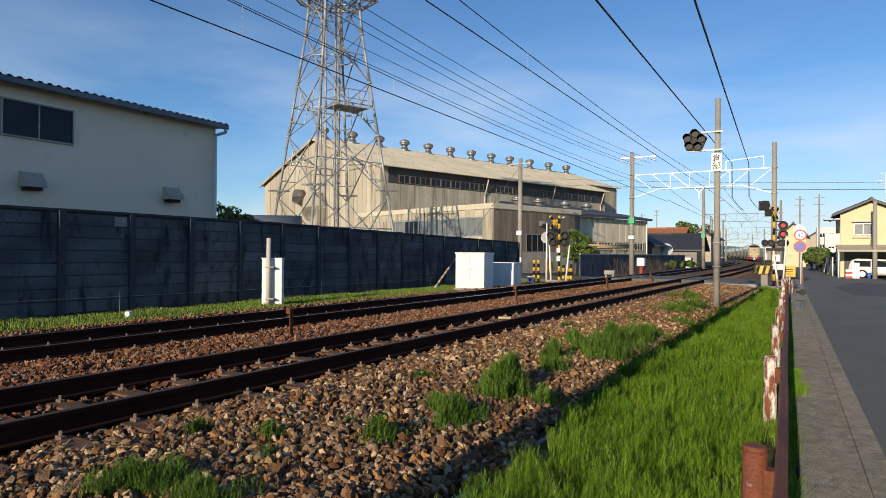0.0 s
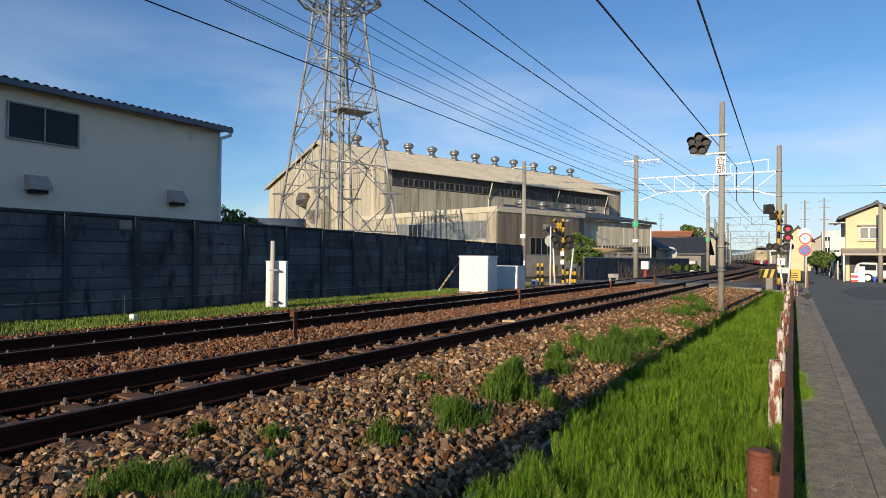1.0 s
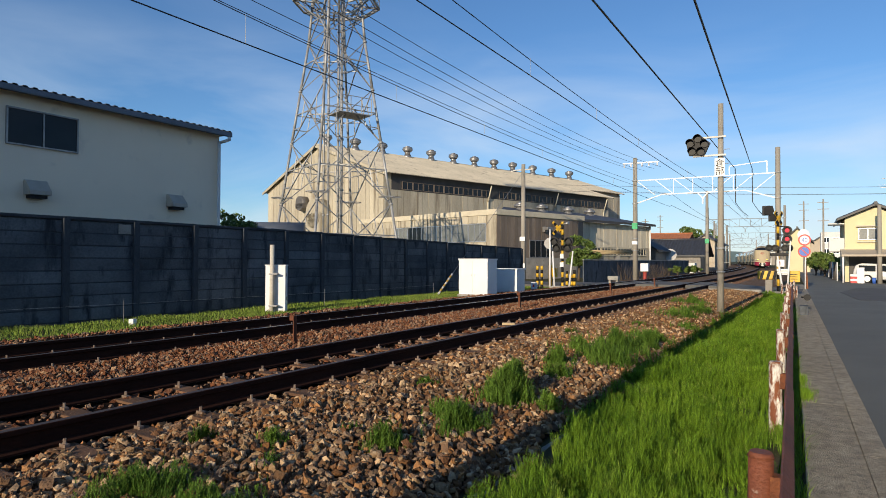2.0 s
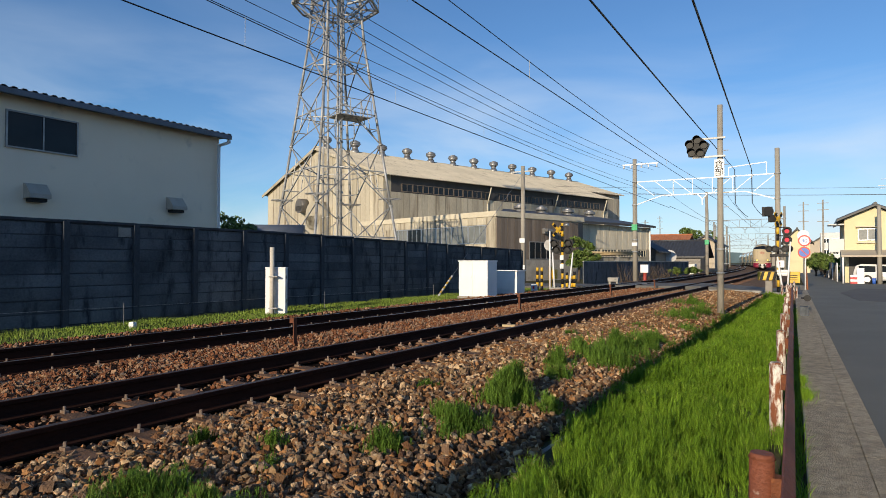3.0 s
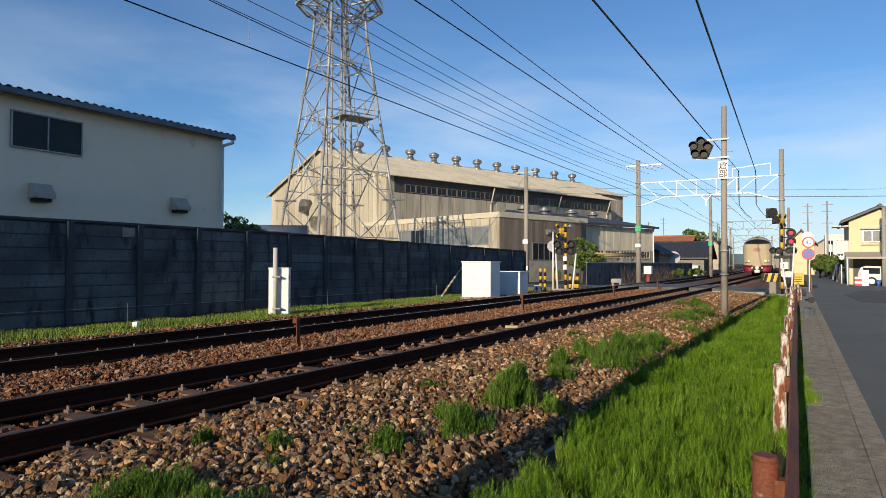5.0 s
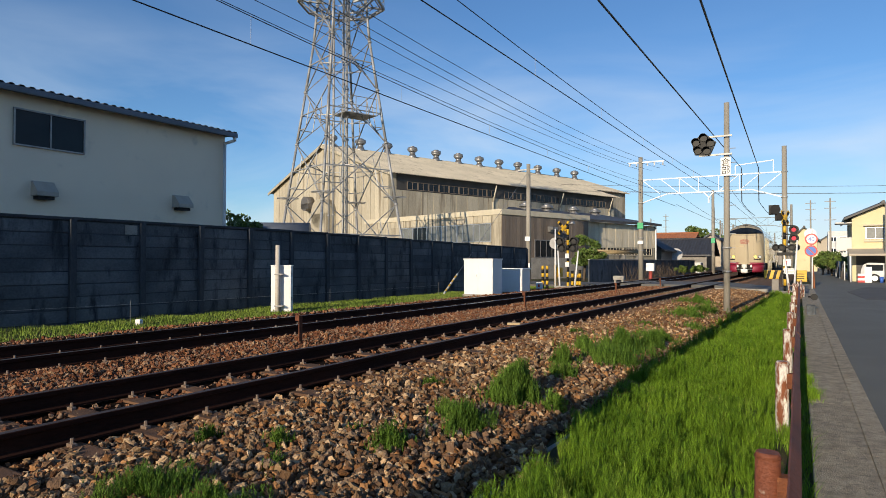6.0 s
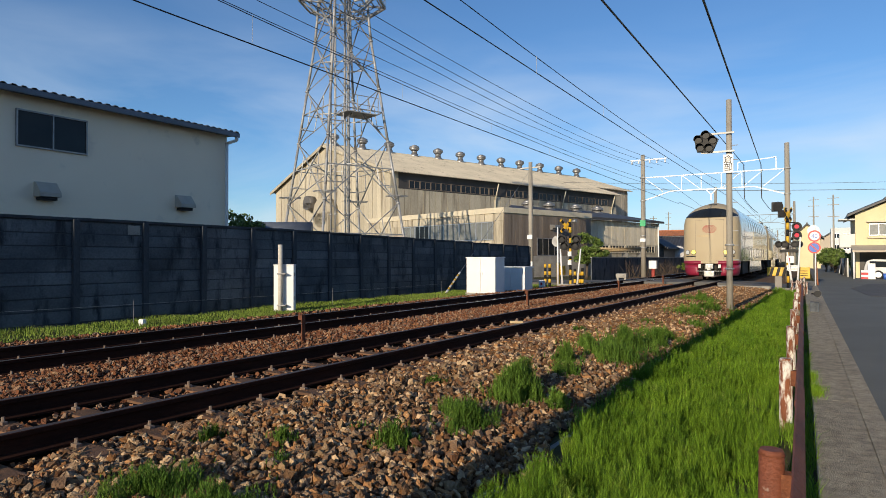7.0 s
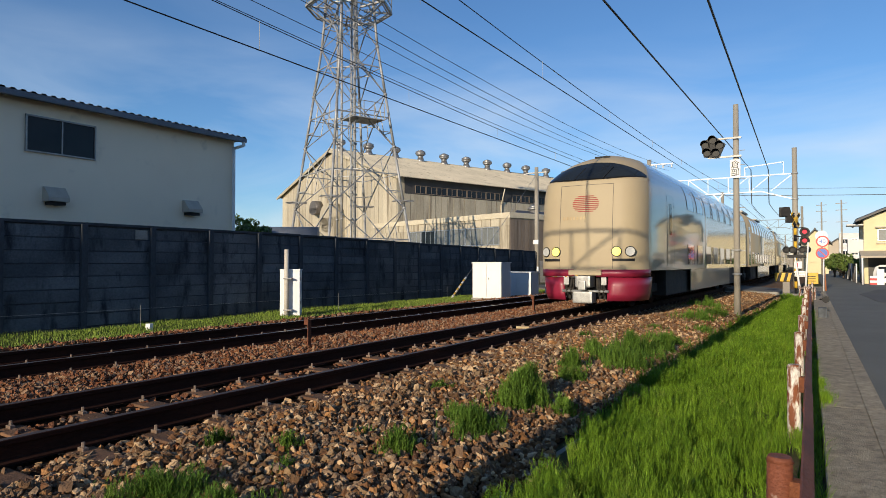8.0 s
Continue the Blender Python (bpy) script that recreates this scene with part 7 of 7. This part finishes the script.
def build_bits():
    rng = np.random.default_rng(77)
    for i, (x, y, r, n) in enumerate(((0.10, 8.3, 0.16, 700), (0.06, 9.2, 0.14, 500), (-0.1, 4.3, 0.12, 500), (-0.1, 6.2, 0.15, 600), (-0.05, 12.5, 0.15, 500))):
        a, q = rng.uniform(0, 2 * np.pi, n), np.abs(rng.normal(0, 0.5, n)) * r
        px, py = x + q * np.cos(a) * 0.7 - 0.0227 * y, y + q * np.sin(a) * 2.2
        scatter_blades("weed_clump", px, py, np.full(n, 0.0), rng.uniform(0.05, 0.16, n), rng.uniform(0.003, 0.006, n), M["grass"], "green weed tuft growing in the gutter joint", 90 + i, "weed", 0.8)
    wire(-14.2, 0.55, -14.2, 0.45, 2.0, 23.5, 0.003, M["galv"], "rope", 0.05, "thin white rope strung along the wall")
    for y in (2.0, 9.2, 16.4, 23.5):
        k = thing("rope_stake", pose(-14.2, y, 0), "thin dark stake holding a rope", "stake", "rope stakes")
        bm = B()
        rod(bm, (0, 0, -0.1), (0, 0, 0.56), 0.007, n=6)
        part("stake", bm, M["zinc"], k)
    s = thing("boundary_stone", pose(-13.7, 9.1, 0, 0, 0, 20), "small white painted boundary stone", "stone")
    bm = B()
    box(bm, -0.065, 0.065, -0.065, 0.065, -0.1, 0.15, 0.03)
    part("stone", bm, M["white"], s)
    for x, y in ((track_x(10.8, 1.25), 10.8), (track_x(13.2, -0.25), 12.6)):
        c = thing("track_marker", pose(x, y, 0.14, 0, 0, 20), "yellow painted plate beside the rail", "marker", "track markers")
        bm = B()
        box(bm, -0.14, 0.14, -0.05, 0.05, 0.0, 0.05, 0.01)
        part("plate", bm, M["bamboo"], c)


# ---- far town ----
def build_town():
    f = thing("dark_fence", pose(-13.3, 41.5, 0, 0, 0, -1.5), "dark blue-grey sheet fence beyond the crossing", "fence")
    for i in range(18):
        bm = B()
        box(bm, -0.04, 0.04, 2.0 * i, 2.0 * i + 1.96, -0.1, 1.55, 0.01)
        part("panel", bm, M["wall"], f)
    bm = B()
    box(bm, -0.06, 0.06, 0, 36, 1.555, 1.62, 0.01)
    part("top_rail", bm, M["zinc"], f)
    s = thing("pole_stack", pose(-14.9, 56.0, 1.55, 0, 0, 72), "stack of pale bamboo poles on a rack", "stack")
    for i in range(20):
        bm = B()
        z = 0.5 + 0.09 * (i // 5)
        rod(bm, (-4.0 + random.uniform(-0.7, 0.7), 0.09 * (i % 5) - 0.2, z + random.uniform(0, 0.1)), (3.5 + random.uniform(-0.8, 0.8), 0.09 * (i % 5) - 0.2, z + random.uniform(0, 0.25)), 0.045, 0.035, 8)
        part("pole", bm, M["bamboo"], s)
    for x in (-2.5, 0, 2.5):
        bm = B()
        box(bm, x - 0.05, x + 0.05, -0.3, 0.3, -1.6, 0.44, 0.01)
        part("rack_leg", bm, M["zinc"], s)
    gable_house(-15.6, 95, 6, 7, 4.3, 5.35, M["render_beige"], M["tile_orange"], "house with an orange tiled roof", 90)
    gable_house(-12.4, 87, 8, 10, 2.3, 4.25, M["vent"], M["tile_dark"], "low house with a grey tiled roof", 90)
    gable_house(-16.6, 106, 4.2, 8, 4.2, 5.5, M["render_beige"], M["tile_dark"], "beige-walled house with a dark roof")
    gable_house(-18.3, 73, 3.2, 6, 2.8, 3.8, M["vent"], M["tile_dark"], "dark timber shed beside the railway")
    d = thing("satellite_dish", pose(-14.8, 79.5, 0), "white dish and machinery in a yard", "dish")
    bm = B()
    rod(bm, (0, 0, 2.2), (0.1, -0.35, 2.25), 0.25, 0.75, 24)
    part("bowl", bm, M["zinc"], d)
    bm = B()
    rod(bm, (0, 0.1, -0.2), (0, 0.1, 2.3), 0.09, n=10)
    part("mast", bm, M["zinc"], d)
    for x, y, w, h in ((-17.6, 79, 2.2, 1.8), (-13.4, 81, 1.2, 1.3)):
        b = thing("yard_box", pose(x, y, 0), "pale grey container in a yard", "container")
        bm = B()
        box(bm, 0, w, 0, 1.6, -0.1, h, 0.04)
        part("case", bm, M["render_white"], b)
    # far block of flats and yellow house along the lane
    b = thing("apartment_block", pose(1.4, 132, 0), "distant white block of flats", "building")
    bm = B()
    box(bm, 0, 4.6, 0, 9, -0.2, 6.8)
    part("wall", bm, M["render_white"], b)
    for i in range(3):
        for k in range(3):
            window_unit(b, 1.0, 0.9, 2, at=pose(0.35 + 1.45 * i, -0.01, 0.9 + 2.0 * k), d=0.05, fw=0.08)
    gable_house(-3.4, 104, 3.2, 9, 4.6, 6.2, M["house"], M["tile_dark"], "pale yellow house beyond the crossing")
    gable_house(-0.6, 150, 6, 9, 5.0, 7.0, M["render_beige"], M["tile_dark"], "distant beige rendered house")
    gable_house(4.6, 112, 6, 9, 5.0, 7.0, M["render_white"], M["tile_dark"], "distant white rendered house")
    # rows on the far side of the lane, which the train's flank mirrors
    for i, (x, y, w, d, e, r, m, t) in enumerate(((9, 4, 8, 9, 5.2, 7.2, "render_beige", "tile_dark"), (10, 16, 7, 9, 3.0, 4.8, "house", "tile_orange"),
                                               (9.5, -12, 8, 10, 5.4, 7.4, "render_white", "tile_dark"))):
        gable_house(x, y, w, d, e, r, M[m], M[t], "rendered house across the lane with tiled roof")
    for x, y, z in ((-27, 135, 11), (-0.9, 96, 9.5), (1.2, 88, 9), (-24, 108, 8.5)):
        p = pole("utility_pole", x, y, 0, z, 0.12, 0.08, "distant grey concrete utility pole")
        for zz in (z - 0.4, z - 1.2, z - 2.6):
            bm = B()
            strut(bm, (-0.6, 0, zz), (0.6, 0, zz), 0.07, 0.02)
            part("cross_arm", bm, M["vent"], p)
    for i in range(10):
        x, y = track_x(110 + i * 22, -6.8 - (i % 2) * 1.2), 110 + i * 22
        q = pole("lineside_mast", x, y, 0, 8 + (i % 3) * 0.8, 0.16, 0.11, "distant slim grey lineside mast")
    for i in range(22):
        y = 170 + (i % 11) * 14
        x = track_x(y, 0) + (-1) ** i * (12 + 5 * random.random()) - (6 if i % 2 else 0)
        gable_house(x, y, 6 + 3 * random.random(), 8, 3.2 + 2.5 * random.random(), 5.5 + 2 * random.random(), M[("render_beige", "render_white", "vent")[i % 3]], M["tile_dark"], "distant suburban house with dark tiled roof")
    # cylinder tank behind the wall
    k = thing("storage_tank", pose(-29.4, 29.1, 0, 0, 0, 38), "blue-grey horizontal storage tank behind the wall", "tank")
    bm = B()
    rod(bm, (-1.7, 0, 3.0), (1.9, 0, 3.0), 0.9, 0.9, 28)
    rod(bm, (-1.7, 0, 3.0), (-2.0, 0, 3.0), 0.9, 0.55, 28)
    part("shell", bm, M["roof_blue"], k)
    for x in (-1.1, 1.2):
        bm = B()
        box(bm, x - 0.15, x + 0.15, -0.7, 0.7, -0.2, 2.4)
        part("saddle", bm, M["concrete"], k)
    # far wooded ridge
    bm = B()
    n = 120
    lo, hi = [], []
    for i in range(n + 1):
        a = radians(-100 + 200 * i / n)
        x, y = 1400 * math.sin(a), 1400 * math.cos(a)
        hh = 8 + 16 * (0.5 + 0.5 * noise.noise(Vector((i * 0.13, 0.5, 0)))) + 6 * noise.noise(Vector((i * 0.6, 2.5, 0)))
        lo.append(bm.verts.new((x, y, -5)))
        hi.append(bm.verts.new((x * 1.02, y * 1.02, hh)))
    for i in range(n):
        bm.faces.new((lo[i], lo[i + 1], hi[i + 1], hi[i]))
    tagged(part("backdrop", bm, M["hill"]), "low hazy wooded skyline", "skyline", kind="structure")



M["glass_pale"] = mat("dusty_pale_glass", (0.20, 0.21, 0.20), (0.13, 0.14, 0.14), 0.8, 0.25, 0, 0, 12)
M["guard"] = mat("rusting_white_steel", (0.20, 0.065, 0.025), (0.13, 0.04, 0.018), 7, 0.8, 0, 0.5, 60, (1, 1, 0.35), c=(0.72, 0.68, 0.60), spots=0.52, varied=0.1)
M["guard_beam"] = mat("rusty_beam", (0.23, 0.068, 0.030), (0.14, 0.042, 0.02), 5, 0.75, 0, 0.4, 60, (1, 0.4, 1), c=(0.38, 0.30, 0.24), spots=0.73)

build_ground()
build_road()
TRACKS = [build_track(0.0, "near railway track with rusty rails on brown sleepers"), build_track(FAR_TRACK, "far railway track with rusty rails on brown sleepers")]
build_crossing()
build_wall()
build_warehouse()
build_tower()
build_factory()
build_annex()
build_masts()
build_wires()
build_guard_rail()
build_cabinets()
CARS = [build_lead()]
second = build_trailer()
CARS.append(second)
CARS += [copy_thing(second, Matrix()) for i in range(5)]
build_stuff()
build_crossing_right()
build_crossing_left()
build_trees()
build_right()
build_town()
build_bits()
motions()
